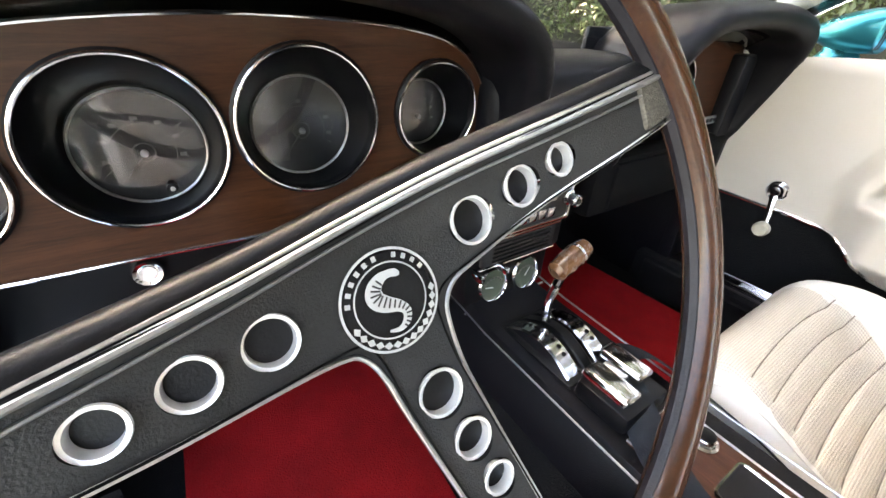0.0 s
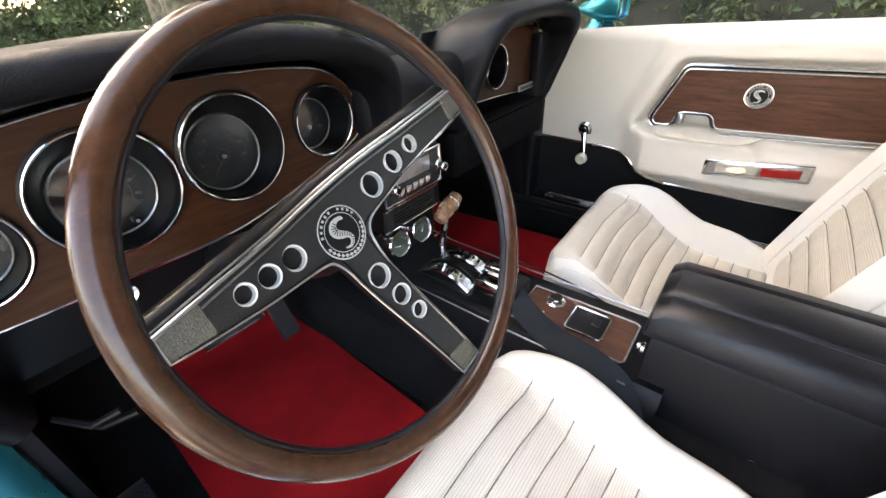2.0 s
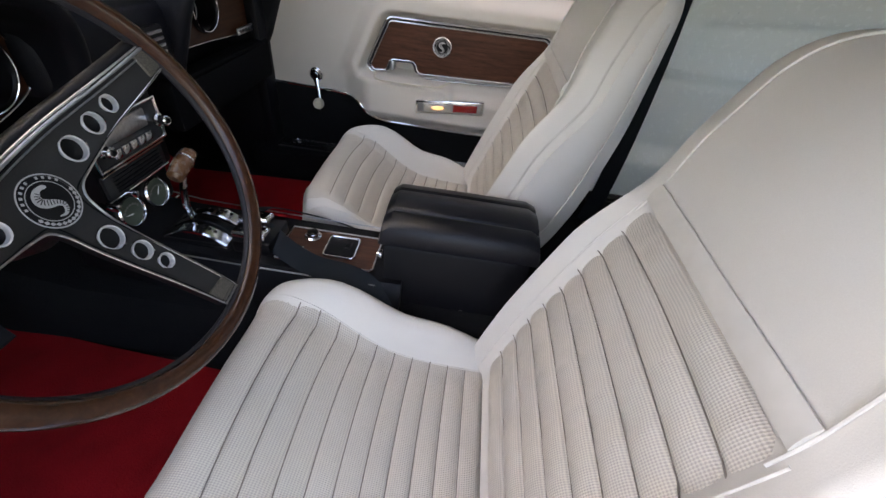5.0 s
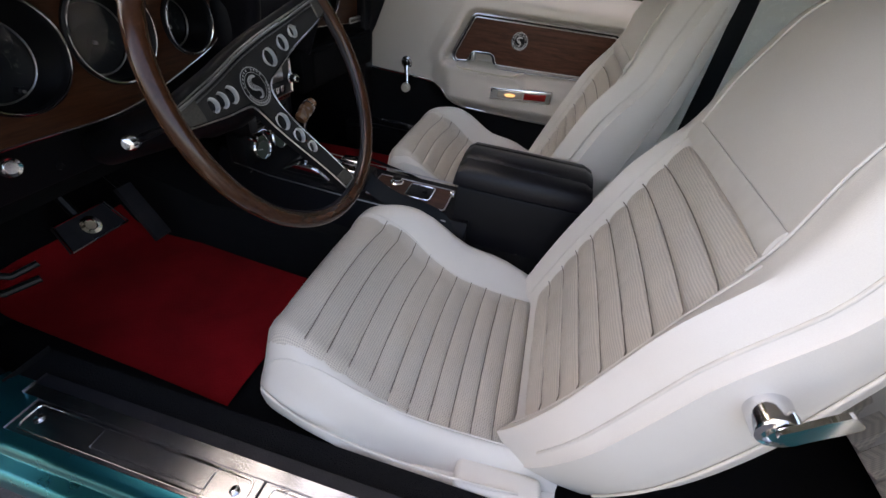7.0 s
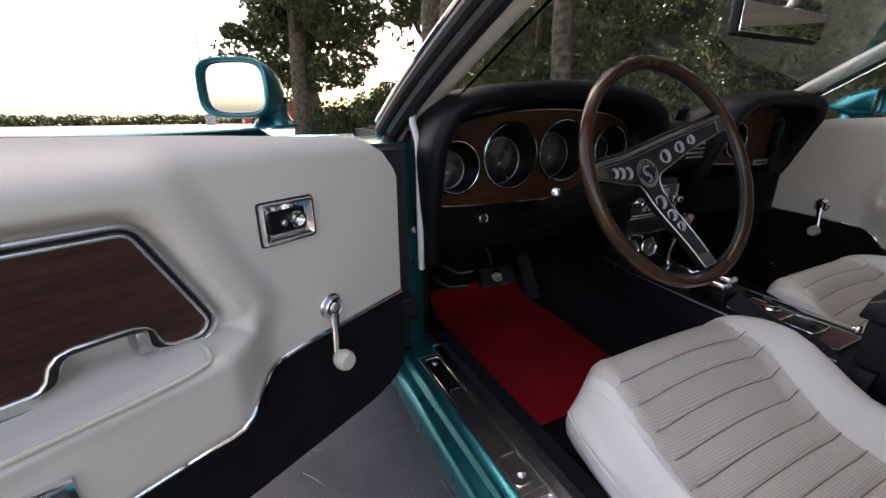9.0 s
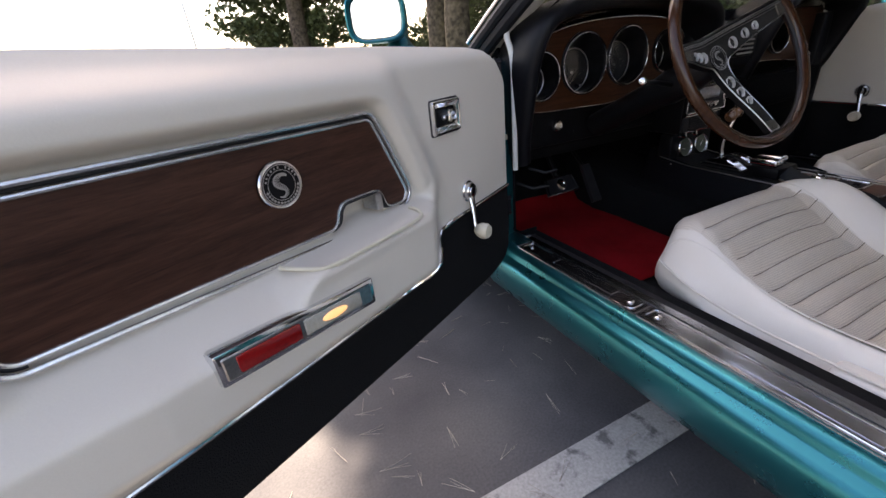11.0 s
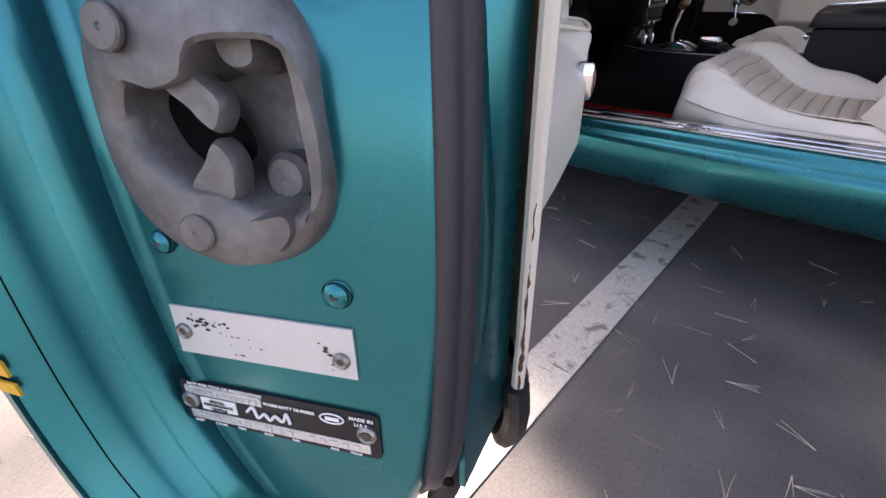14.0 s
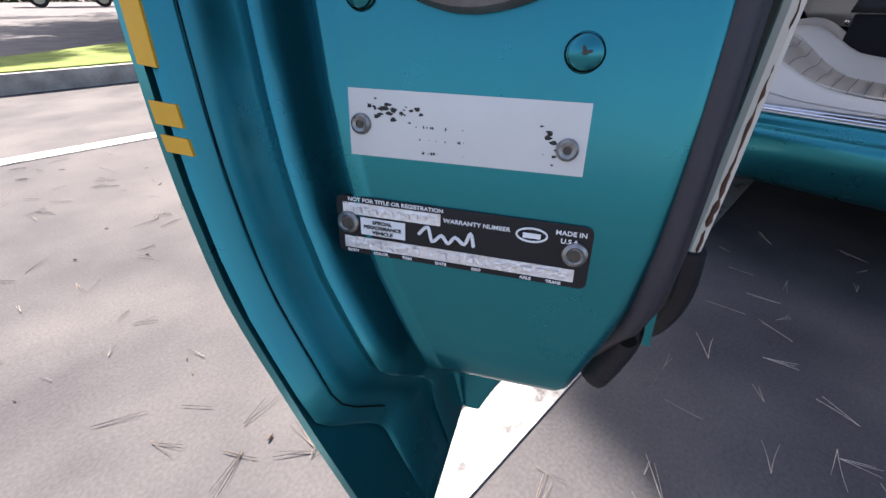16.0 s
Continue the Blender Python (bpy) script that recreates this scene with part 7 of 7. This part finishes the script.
part("oval_badge", tube(B(), oval, 0.0004, 6, True), INK, bpl, "plain white oval badge")
on_plate("badge_bar", 0.0425, 0.0505, 0.5158 - 0.0003, 0.5182, INK, 0.0018)
sc = spline([V(-0.006, 0.5075, 0), V(-0.002, 0.511, 0), V(0.0, 0.505, 0), V(0.004, 0.508, 0), V(0.007, 0.505, 0), V(0.010, 0.508, 0), V(0.014, 0.5055, 0), V(0.0165, 0.5105, 0), V(0.018, 0.505, 0)], 4)
part("script_badge", tube(B(), [J(-0.002 + (p.x + 0.002) * 1.12, 0.5065 + (p.y - 0.5065) * 1.35, 0.0018) for p in sc], 0.0007, 6), INK, bpl, "plain white flourish")
for w, z in ((-0.043, 0.5095), (0.066, 0.5075)):
    rv = part("rivet", lathe(B(), [(0.004582, 0), (0.004424, 0.0014), (0.00316, 0.0022), (0.00237, 0.0014), (0, 0.0014)], J(w, z, 0.001), back, 22), RIVET, bpl, "dull bright rivet")
    part("rivet_hole", lathe(B(), [(0.002212, 0), (0.002212, 0.0003), (0, 0.0003)], J(w, z, 0.0027), back, 12), RIVET_CORE, rv)


def words(text, w, z, size, mat, parent, lift=0.0019, just="LEFT"):
    cu = bpy.data.curves.new("lettering", "FONT")
    cu.body, cu.size, cu.align_x, cu.align_y = text, size, just, "CENTER"
    cu.extrude = 0.00008
    cu.offset = 0.00007
    tmp = bpy.data.objects.new("tmp", cu)
    scene.collection.objects.link(tmp)
    me = bpy.data.meshes.new_from_object(tmp.evaluated_get(bpy.context.evaluated_depsgraph_get()))
    bpy.data.objects.remove(tmp)
    slope = -0.0025 / 0.122
    bm = B()
    bm.from_mesh(me)
    k0 = (w + 0.049) * slope
    for v in bm.verts:
        v.co = J(w + v.co.x, z + k0 + v.co.y + v.co.x * slope, lift + v.co.z)
    ob = part("lettering", bm, mat, parent, "", 30)
    return ob


words("NOT FOR TITLE OR REGISTRATION", -0.0425, 0.5235, 0.0030, INK, bpl)
words("WARRANTY NUMBER", 0.0055, 0.5185, 0.0032, INK, bpl)
words("MADE IN", 0.0635, 0.5208, 0.0034, INK, bpl, just="CENTER")
words("U.S.A.", 0.0635, 0.5165, 0.0034, INK, bpl, just="CENTER")
for txt, z in (("SPECIAL", 0.5115), ("PERFORMANCE", 0.5085), ("VEHICLE", 0.5055)):
    words(txt, -0.025, z, 0.0028, DARKINK, bpl, 0.0022, "CENTER")
for txt, w in (("BODY", -0.044), ("COLOR", -0.030), ("TRIM", -0.015), ("DATE", 0.002), ("DSO", 0.020), ("AXLE", 0.043), ("TRANS", 0.055)):
    words(txt, w, 0.4929, 0.0022, INK, bpl)
# yellow tape on the outer lip
for z0, z1, wd in ((0.5555, 0.562, 0.0095), (0.566, 0.5745, 0.0095), (0.587, 0.66, 0.006)):
    e0 = -0.0015
    part("tape_mark", slab(B(), [E_drv(1.1432, table(z, ((0.5, -0.088), (0.57, -0.101), (0.65, -0.107))) + e, z) for e, z in ((e0, z1), (wd, z1 - 0.001), (wd, z0 - 0.001), (e0, z0))], back * 0.001), YELLOW, drv, "yellow mark on the door lip")

# wing mirrors


def wing_mirror(par, c, fwd_, hw, hh, tail, foot_at, foot_z):
    """Bullet-shaped housing with a squarish glass set into its rim; fwd_ points along the tail."""
    rt = V(fwd_.y, -fwd_.x, 0)

    def ring(d, r, e=0.55, drop=0.0):
        return [c + fwd_ * d + rt * (hw * r * math.copysign(abs(math.cos(a)) ** e, math.cos(a))) + UP * (hh * r * math.copysign(abs(math.sin(a)) ** e, math.sin(a)) - drop) for a in [2 * math.pi * k / 40 for k in range(40)]]
    rings = [ring(0.004, 0.80), ring(-0.012, 0.86), ring(-0.016, 0.93), ring(-0.014, 0.985), ring(-0.006, 1.0)]
    for f in (0.12, 0.28, 0.45, 0.6, 0.75, 0.87, 0.96, 1.0):
        rings.append(ring(tail * f, max(1 - f ** 2.1, 0.05), 0.55 + 0.45 * f, 0.012 * f))
    mh = part("wing_mirror", loft(B(), rings), TEAL, par, "teal bullet-shaped wing mirror")
    glass = ring(0.0, 0.845)
    part("mirror_glass", slab(B(), [p - fwd_ * 0.004 for p in glass], -fwd_ * 0.001), MIRROR, mh, "mirror glass")
    part("glass_rim", tube(B(), [p - fwd_ * 0.006 for p in ring(0.0, 0.86)], 0.0022, 6, True), RUBBER, mh, "dark rim round the glass")
    f0 = c + fwd_ * foot_at[0] + rt * foot_at[1]
    foot = loft(B(), [[V(f0.x, f0.y, z) + fwd_ * (dx * math.cos(a)) + rt * (dy * math.sin(a)) for a in [2 * math.pi * k / 20 for k in range(20)]] for z, dx, dy in [(lerp(foot_z, c.z - 0.012, f), dx, dy) for f, dx, dy in ((0, 0.052, 0.036), (0.08, 0.051, 0.035), (0.2, 0.044, 0.027), (0.45, 0.034, 0.020), (0.75, 0.034, 0.020), (1.0, 0.040, 0.024))]])
    part("mirror_foot", foot, TEAL, mh)


wing_mirror(drv, V(-0.982, 0.285, 0.968), V(0.5, 0.866, 0), 0.060, 0.0465, 0.150, (0.060, 0.030), 0.905)
wing_mirror(pas, D_pas(0.13, -0.085, 0.946), V(0, 1, 0), 0.057, 0.043, 0.130, (0.045, 0.0), 0.886)

# ---- outside ----
gm = B()
grid(gm, lambda u, v: V(lerp(-400, 400, u), lerp(-300, 500, v), 0), 8, 8)
ground = part("ground", gm, CONCRETE, None, "", at=(0, 0, 0))
tagged(ground, "worn grey concrete car park with scattered pine needles", "ground", kind="structure")
for y, x0, x1 in ((-0.143, -2.9, 1.6), (2.11, -8.5, -1.2)):
    ln_ = part("parking_line", rbox(B(), (x0, y - 0.053, 0.0), (x1, y + 0.053, 0.004), 0), LINEPAINT, None, "", at=(x0, y, 0))
    tagged(ln_, "worn white painted parking line on concrete", "parking line", kind="structure")

# fallen pine needles: bundles of two or three bent needles, raised a little off the ground
rnd = random.Random(11)
bm = B()
for k in range(620):
    x, y = rnd.uniform(-3.2, -0.4), rnd.uniform(-1.5, 2.2)
    a0, l0 = rnd.uniform(0, 6.28), rnd.uniform(0.03, 0.085)
    for j in range(rnd.choice((1, 2, 2, 3, 3))):
        a, l, bend = a0 + rnd.uniform(-0.22, 0.22), l0 * rnd.uniform(0.8, 1.1), rnd.uniform(-0.25, 0.25)
        row = []
        for q in range(5):
            f = q / 4
            t = a + bend * f
            px, py = -math.sin(t) * 0.0006 * (1.1 - 0.7 * f), math.cos(t) * 0.0006 * (1.1 - 0.7 * f)
            cx_, cy_ = x + math.cos(a + bend * f / 2) * l * f, y + math.sin(a + bend * f / 2) * l * f
            row.append([bm.verts.new((cx_ + px, cy_ + py, 0.0044)), bm.verts.new((cx_, cy_, 0.0052)), bm.verts.new((cx_ - px, cy_ - py, 0.0044))])
        for r0, r1 in zip(row, row[1:]):
            bm.faces.new((r0[0], r0[1], r1[1], r1[0]))
            bm.faces.new((r0[1], r0[2], r1[2], r1[1]))
nd = part("pine_needles", bm, NEEDLE, None, "", at=(-1.5, 0.3, 0))
tagged(nd, "dry fallen pine needles scattered on the concrete", "pine needles", kind="stuff")

# twigs and pale chips of bark lying between the needles
rnd = random.Random(23)
bm = B()
for k in range(34):
    x, y, a, l = rnd.uniform(-2.6, -0.9), rnd.uniform(-1.0, 1.6), rnd.uniform(0, 6.28), rnd.uniform(0.004, 0.016)
    r = l * rnd.uniform(0.12, 0.3)
    pts = [V(x + math.cos(a + b) * l * f, y + math.sin(a + b) * l * f, 0.0015 + r) for f, b in ((-0.5, 0.0), (0.0, 0.3), (0.5, 0.0))]
    tube(bm, pts, [r * 0.6, r, r * 0.5], 5)
tw = part("twig_litter", bm, BARK, None, "", at=(-1.7, 0.3, 0))
tagged(tw, "small dry twigs and bark chips on the concrete", "twigs", kind="stuff")

# kerbed grass island
isl = spline([V(-2.56, 4.12, 0), V(-2.48, 3.94, 0), V(-2.25, 3.87, 0), V(-1.0, 3.85, 0), V(6, 3.85, 0), V(6.3, 4.6, 0), V(6.3, 7.2, 0), V(6, 7.4, 0), V(1.0, 6.8, 0), V(-2.15, 4.85, 0), V(-2.5, 4.45, 0)], 5, True)
kerb = part("kerb", slab(B(), [p + V(0, 0, 0.13) for p in isl], (0, 0, 0.14), 0.015), KERB, None, "", at=(-1, 4.4, 0))
tagged(kerb, "grey concrete kerb round a grass island", "kerb", kind="structure")
cen = V(1.5, 5.7, 0)
isl2 = [p + (cen - p).normalized() * 0.16 + V(0, 0, 0.14) for p in isl]
gr = part("grass", slab(B(), isl2, (0, 0, 0.02)), GRASS, None, "", at=(1.5, 5.7, 0))
tagged(gr, "mown green grass on the island", "grass", kind="structure")


def leaf_cloud(name, mat, centres, size, seed, at, label, category, kind="", parent=None):
    """Many small bent leaves; centres: (place, spread, count)."""
    r = np.random.RandomState(seed)
    vs = []
    for c, spread, count in centres:
        p = r.normal(size=(count, 3))
        p /= np.linalg.norm(p, axis=1)[:, None]
        p = p * (r.uniform(0.35, 1, (count, 1)) ** 0.5) * np.array(spread) + np.array(c)
        n = r.normal(size=(count, 3)) + np.array([0, 0, 0.6])
        n /= np.linalg.norm(n, axis=1)[:, None]
        u = np.cross(n, r.normal(size=(count, 3)))
        u /= np.linalg.norm(u, axis=1)[:, None]
        w = np.cross(n, u)
        s = size * r.uniform(0.6, 1.4, (count, 1))
        a, b, c2, d = p - u * s, p + w * s * 0.45 + n * s * 0.12, p + u * s, p - w * s * 0.45 + n * s * 0.12
        vs.append(np.stack([a, b, c2, d], 1).reshape(-1, 3))
    v = np.concatenate(vs)
    m = len(v) // 4
    f = np.arange(4 * m).reshape(-1, 4)
    me = bpy.data.meshes.new(name)
    o = ORIGIN[parent] if parent else Vector(at)
    me.from_pydata((v - np.array(o)).tolist(), [], f.tolist())
    me.materials.append(mat)
    ob = new(name, me)
    if parent:
        ob.parent = parent
    else:
        ob.location = o
    ORIGIN[ob] = o
    return tagged(ob, label, category, kind=kind)


# ivy bank along the passenger side
bk_ = B()
grid(bk_, lambda u, v: V(2.75 + 1.3 * v + 0.12 * noise.noise((u * 30, v * 5, 0)), lerp(-8, 9, u), 0.0 + 2.6 * v ** 0.8 + 0.12 * noise.noise((u * 40, v * 6, 3))), 80, 14)
bank = part("bank", bk_, SOIL, None, "", at=(3, 0, 0))
tagged(bank, "dark soil bank under the ivy", "bank", kind="structure")
rr_ = random.Random(3)
cs_ = []
for k in range(1250):
    y = rr_.uniform(-8.5, 10)
    v = rr_.random()
    cs_.append(((2.68 + 1.3 * v + rr_.uniform(-0.12, 0.12), y, 2.6 * v ** 0.8 + rr_.uniform(0, 0.12)), (0.2, 0.22, 0.18), 125))
leaf_cloud("ivy_hedge", LEAF, cs_, 0.025, 7, (2.8, 0, 0), "dense green ivy hedge on the bank beside the car", "hedge", "stuff")


def tree(x, y, h, r, crown, seed, label, lean=0.0, leaf=0.09, low=0.45, count=900, extra=26, shade_limb=()):
    rn = random.Random(seed)
    t = thing("tree", (x, y, 0), label, "tree")
    trunk = [V(x + lean * k / 6 + rn.uniform(-0.05, 0.05), y + rn.uniform(-0.05, 0.05), h * 0.75 * k / 6) for k in range(7)]
    bm = B()
    tube(bm, spline(trunk, 3), [r * (1.25 - 0.85 * k / 18) for k in range(19)], 12)
    ends = []
    for k in range(9):
        b0 = trunk[rn.choice((2, 3, 4, 5, 6))]
        a = rn.uniform(0, 6.28)
        l = crown * rn.uniform(0.5, 0.95)
        e = b0 + V(math.cos(a) * l, math.sin(a) * l, rn.uniform(0.1, 0.35) * h)
        m = (b0 + e) / 2 + V(0, 0, -0.08 * h * rn.random())
        tube(bm, spline([b0, m, e], 4), [r * (0.42 - 0.035 * q) for q in range(9)], 7)
        ends += [e, (m + e) / 2]
    # optional extra limb, added out of view only to block the sun
    if shade_limb:
        tube(bm, spline([V(x, y, shade_limb[0][2] - 0.9)] + [V(*q) for q in shade_limb], 3), [0.07] + [0.03] * (3 * len(shade_limb) - 1) + [0.012], 7)
    part("trunk", bm, BARK, t, "rough brown trunk and limbs")
    cl = [((qx, qy, qz), (0.27, 0.22, 0.17), 420) for qx, qy, qz in shade_limb]
    for e in ends:
        for q in range(3):
            s = crown * rn.uniform(0.16, 0.32)
            cl.append(((e.x + rn.uniform(-0.5, 0.5) * crown * 0.5, e.y + rn.uniform(-0.5, 0.5) * crown * 0.5, max(e.z + rn.uniform(-0.3, 0.4) * crown * 0.5, h * low)), (s, s, s * 0.65), count // 10))
    for q in range(extra):
        a, rr2 = rn.uniform(0, 6.28), crown * math.sqrt(rn.random()) * 0.95
        s = crown * rn.uniform(0.14, 0.3)
        cl.append(((x + lean + rr2 * math.cos(a), y + rr2 * math.sin(a), h * rn.uniform(low, 1.0)), (s, s, s * 0.6), count // 8))
    leaf_cloud("crown", LEAFT, cl, leaf, seed, (0, 0, 0), "uneven green crown with gaps", "", "", t)
    return t


tree(4.2, 6.2, 8.0, 0.24, 3.3, 21, "broad tree with a dark trunk ahead of the car", 0.2)
tree(2.5, 3.55, 8.5, 0.12, 1.7, 33, "slim tree with a grey-brown trunk beside the ivy hedge", 0.05, low=0.66, count=900, extra=14)
# the high leaf clusters are unseen, placed to cast shade beside the car
tree(1.95, 5.3, 9.3, 0.17, 2.0, 22, "leafy tree on the grass island with an added unseen limb to shade the car", 0.1, low=0.58, count=2800, leaf=0.1, shade_limb=((0.42, 5.36, 7.60), (0.2, 5.36, 7.66), (0.0, 5.34, 7.70), (-0.2, 5.3, 7.72), (-0.4, 5.26, 7.72), (-0.58, 5.22, 7.72)))
tree(0.55, 11.5, 7.5, 0.22, 2.0, 23, "dense leafy tree beyond the grass island", 0.2, low=0.22, count=4200, leaf=0.07, extra=80)
tree(2.55, 7.2, 10.5, 0.2, 1.8, 31, "tall narrow leafy tree behind the island", 0.0, low=0.66, count=3600, leaf=0.1)
tree(4.9, 1.4, 7.5, 0.28, 3.0, 24, "dense tree rising behind the ivy hedge", 0.0)
tree(3.9, -1.3, 8.0, 0.24, 3.0, 25, "dense tree rising behind the ivy hedge", 0.0)
tree(5.6, -5.5, 8.0, 0.28, 3.0, 28, "dense tree rising behind the ivy hedge", 0.0)
tree(6.0, 12.0, 9.0, 0.3, 3.6, 26, "large tree at the edge of the car park", low=0.12, count=2600, leaf=0.1)
tree(1.6, 16.0, 8.0, 0.25, 3.4, 27, "leafy tree at the edge of the car park", low=0.14, count=2600, leaf=0.1)
tree(7.5, 5.5, 9.0, 0.3, 3.4, 29, "large tree behind the ivy bank")

# far hedge, lamp post and red hatchback
cs_ = []
rr_ = random.Random(9)
for k in range(260):
    cs_.append(((rr_.uniform(-34, 9), 36 + rr_.uniform(-0.5, 0.5), rr_.uniform(0.1, 0.5)), (0.9, 0.5, 0.25), 60))
leaf_cloud("clipped_hedge", LEAF, cs_, 0.14, 13, (-10, 36, 0), "long clipped hedge at the far side of the car park", "hedge", "stuff")
post = thing("street_lamp", (-2.75, 33, 0), "slim grey street lamp post on a concrete footing", "street lamp")
part("footing", lathe(B(), [(0.3, 0), (0.3, 0.7), (0.26, 0.75), (0, 0.75)], (-2.75, 33, 0), (0, 0, 1), 20), KERB, post, "concrete footing")
part("pole", lathe(B(), [(0.09, 0.7), (0.07, 4), (0.05, 9), (0, 9)], (-2.75, 33, 0), (0, 0, 1), 14), WORN, post, "grey pole")
part("lamp_head", rbox(B(), (-3.4, 32.85, 8.9), (-2.6, 33.15, 9.1), 0.05), WORN, post, "flat lamp head")
car2 = thing("red_hatchback", (1.0, 25.5, 0), "small red hatchback parked at the far kerb", "car")
sil = [(-1.75, 0.35), (-1.8, 0.6), (-1.65, 0.85), (-0.85, 0.98), (-0.3, 1.42), (0.9, 1.48), (1.5, 1.3), (1.75, 0.9), (1.78, 0.4)]
car_out = spline([V(1.0 + x, 0, z) for x, z in sil], 4)
bm = B()
loft(bm, [[V(p.x + (1.0 - p.x) * e, 25.5 + y, p.z * (1 - 0.06 * e)) for p in car_out] for y, e in ((-0.8, 0.12), (-0.76, 0.03), (-0.5, 0), (0.5, 0), (0.76, 0.03), (0.8, 0.12))])
part("body", bm, REDPAINT, car2, "glossy red bodywork")
for y in (-0.805,):
    part("side_window", slab(B(), spline([V(1.0 + x, 25.5 + y + 0.04 * (z - 0.9), z) for x, z in ((-0.6, 0.98), (-0.2, 1.33), (0.4, 1.38), (0.45, 0.98))], 3, True), (0, -0.02, 0)), DARKGLASS, car2, "dark side window")
    part("side_window", slab(B(), spline([V(1.0 + x, 25.5 + y + 0.04 * (z - 0.9), z) for x, z in ((0.55, 0.98), (0.5, 1.38), (1.0, 1.36), (1.3, 1.0))], 3, True), (0, -0.02, 0)), DARKGLASS, car2, "dark side window")
for x in (-1.05, 1.1):
    wv_ = part("wheel", lathe(B(), [(0.22, -0.02), (0.31, -0.02), (0.32, 0.05), (0.31, 0.18), (0, 0.18)], (1.0 + x, 25.5 - 0.82, 0.32), (0, 1, 0), 28), RUBBER, car2, "black tyre")
    part("rim", lathe(B(), [(0.2, -0.03), (0.19, 0.0), (0.05, 0.01), (0, -0.01)], (1.0 + x, 25.5 - 0.83, 0.32), (0, 1, 0), 20), WORN, wv_, "silver rim")

# dark shrubs at the far edge of the island
for x, y, rx, ry, h, sd in ((2.3, 12.8, 1.2, 0.9, 1.25, 41), (3.6, 11.0, 1.9, 1.0, 1.7, 42), (6.9, 9.8, 2.0, 1.1, 2.0, 43)):
    sh = thing("shrub", (x, y, 0), "dense dark green shrub at the edge of the car park", "shrub", "dark shrubs")
    rn = random.Random(sd)
    part("stems", tube(B(), [V(x, y, 0.0), V(x + 0.1, y, h * 0.5), V(x + 0.25, y + 0.1, h * 0.8)], [0.06, 0.045, 0.02], 8), BARK, sh, "brown woody stems")
    leaf_cloud("foliage", LEAFT, [((x + rn.uniform(-1, 1) * rx * 0.8, y + rn.uniform(-1, 1) * ry * 0.8, h * rn.uniform(0.12, 0.85)), (0.5, 0.45, 0.32), 260) for k in range(34)], 0.06, sd, (0, 0, 0), "small dark leaves", "", "", sh)
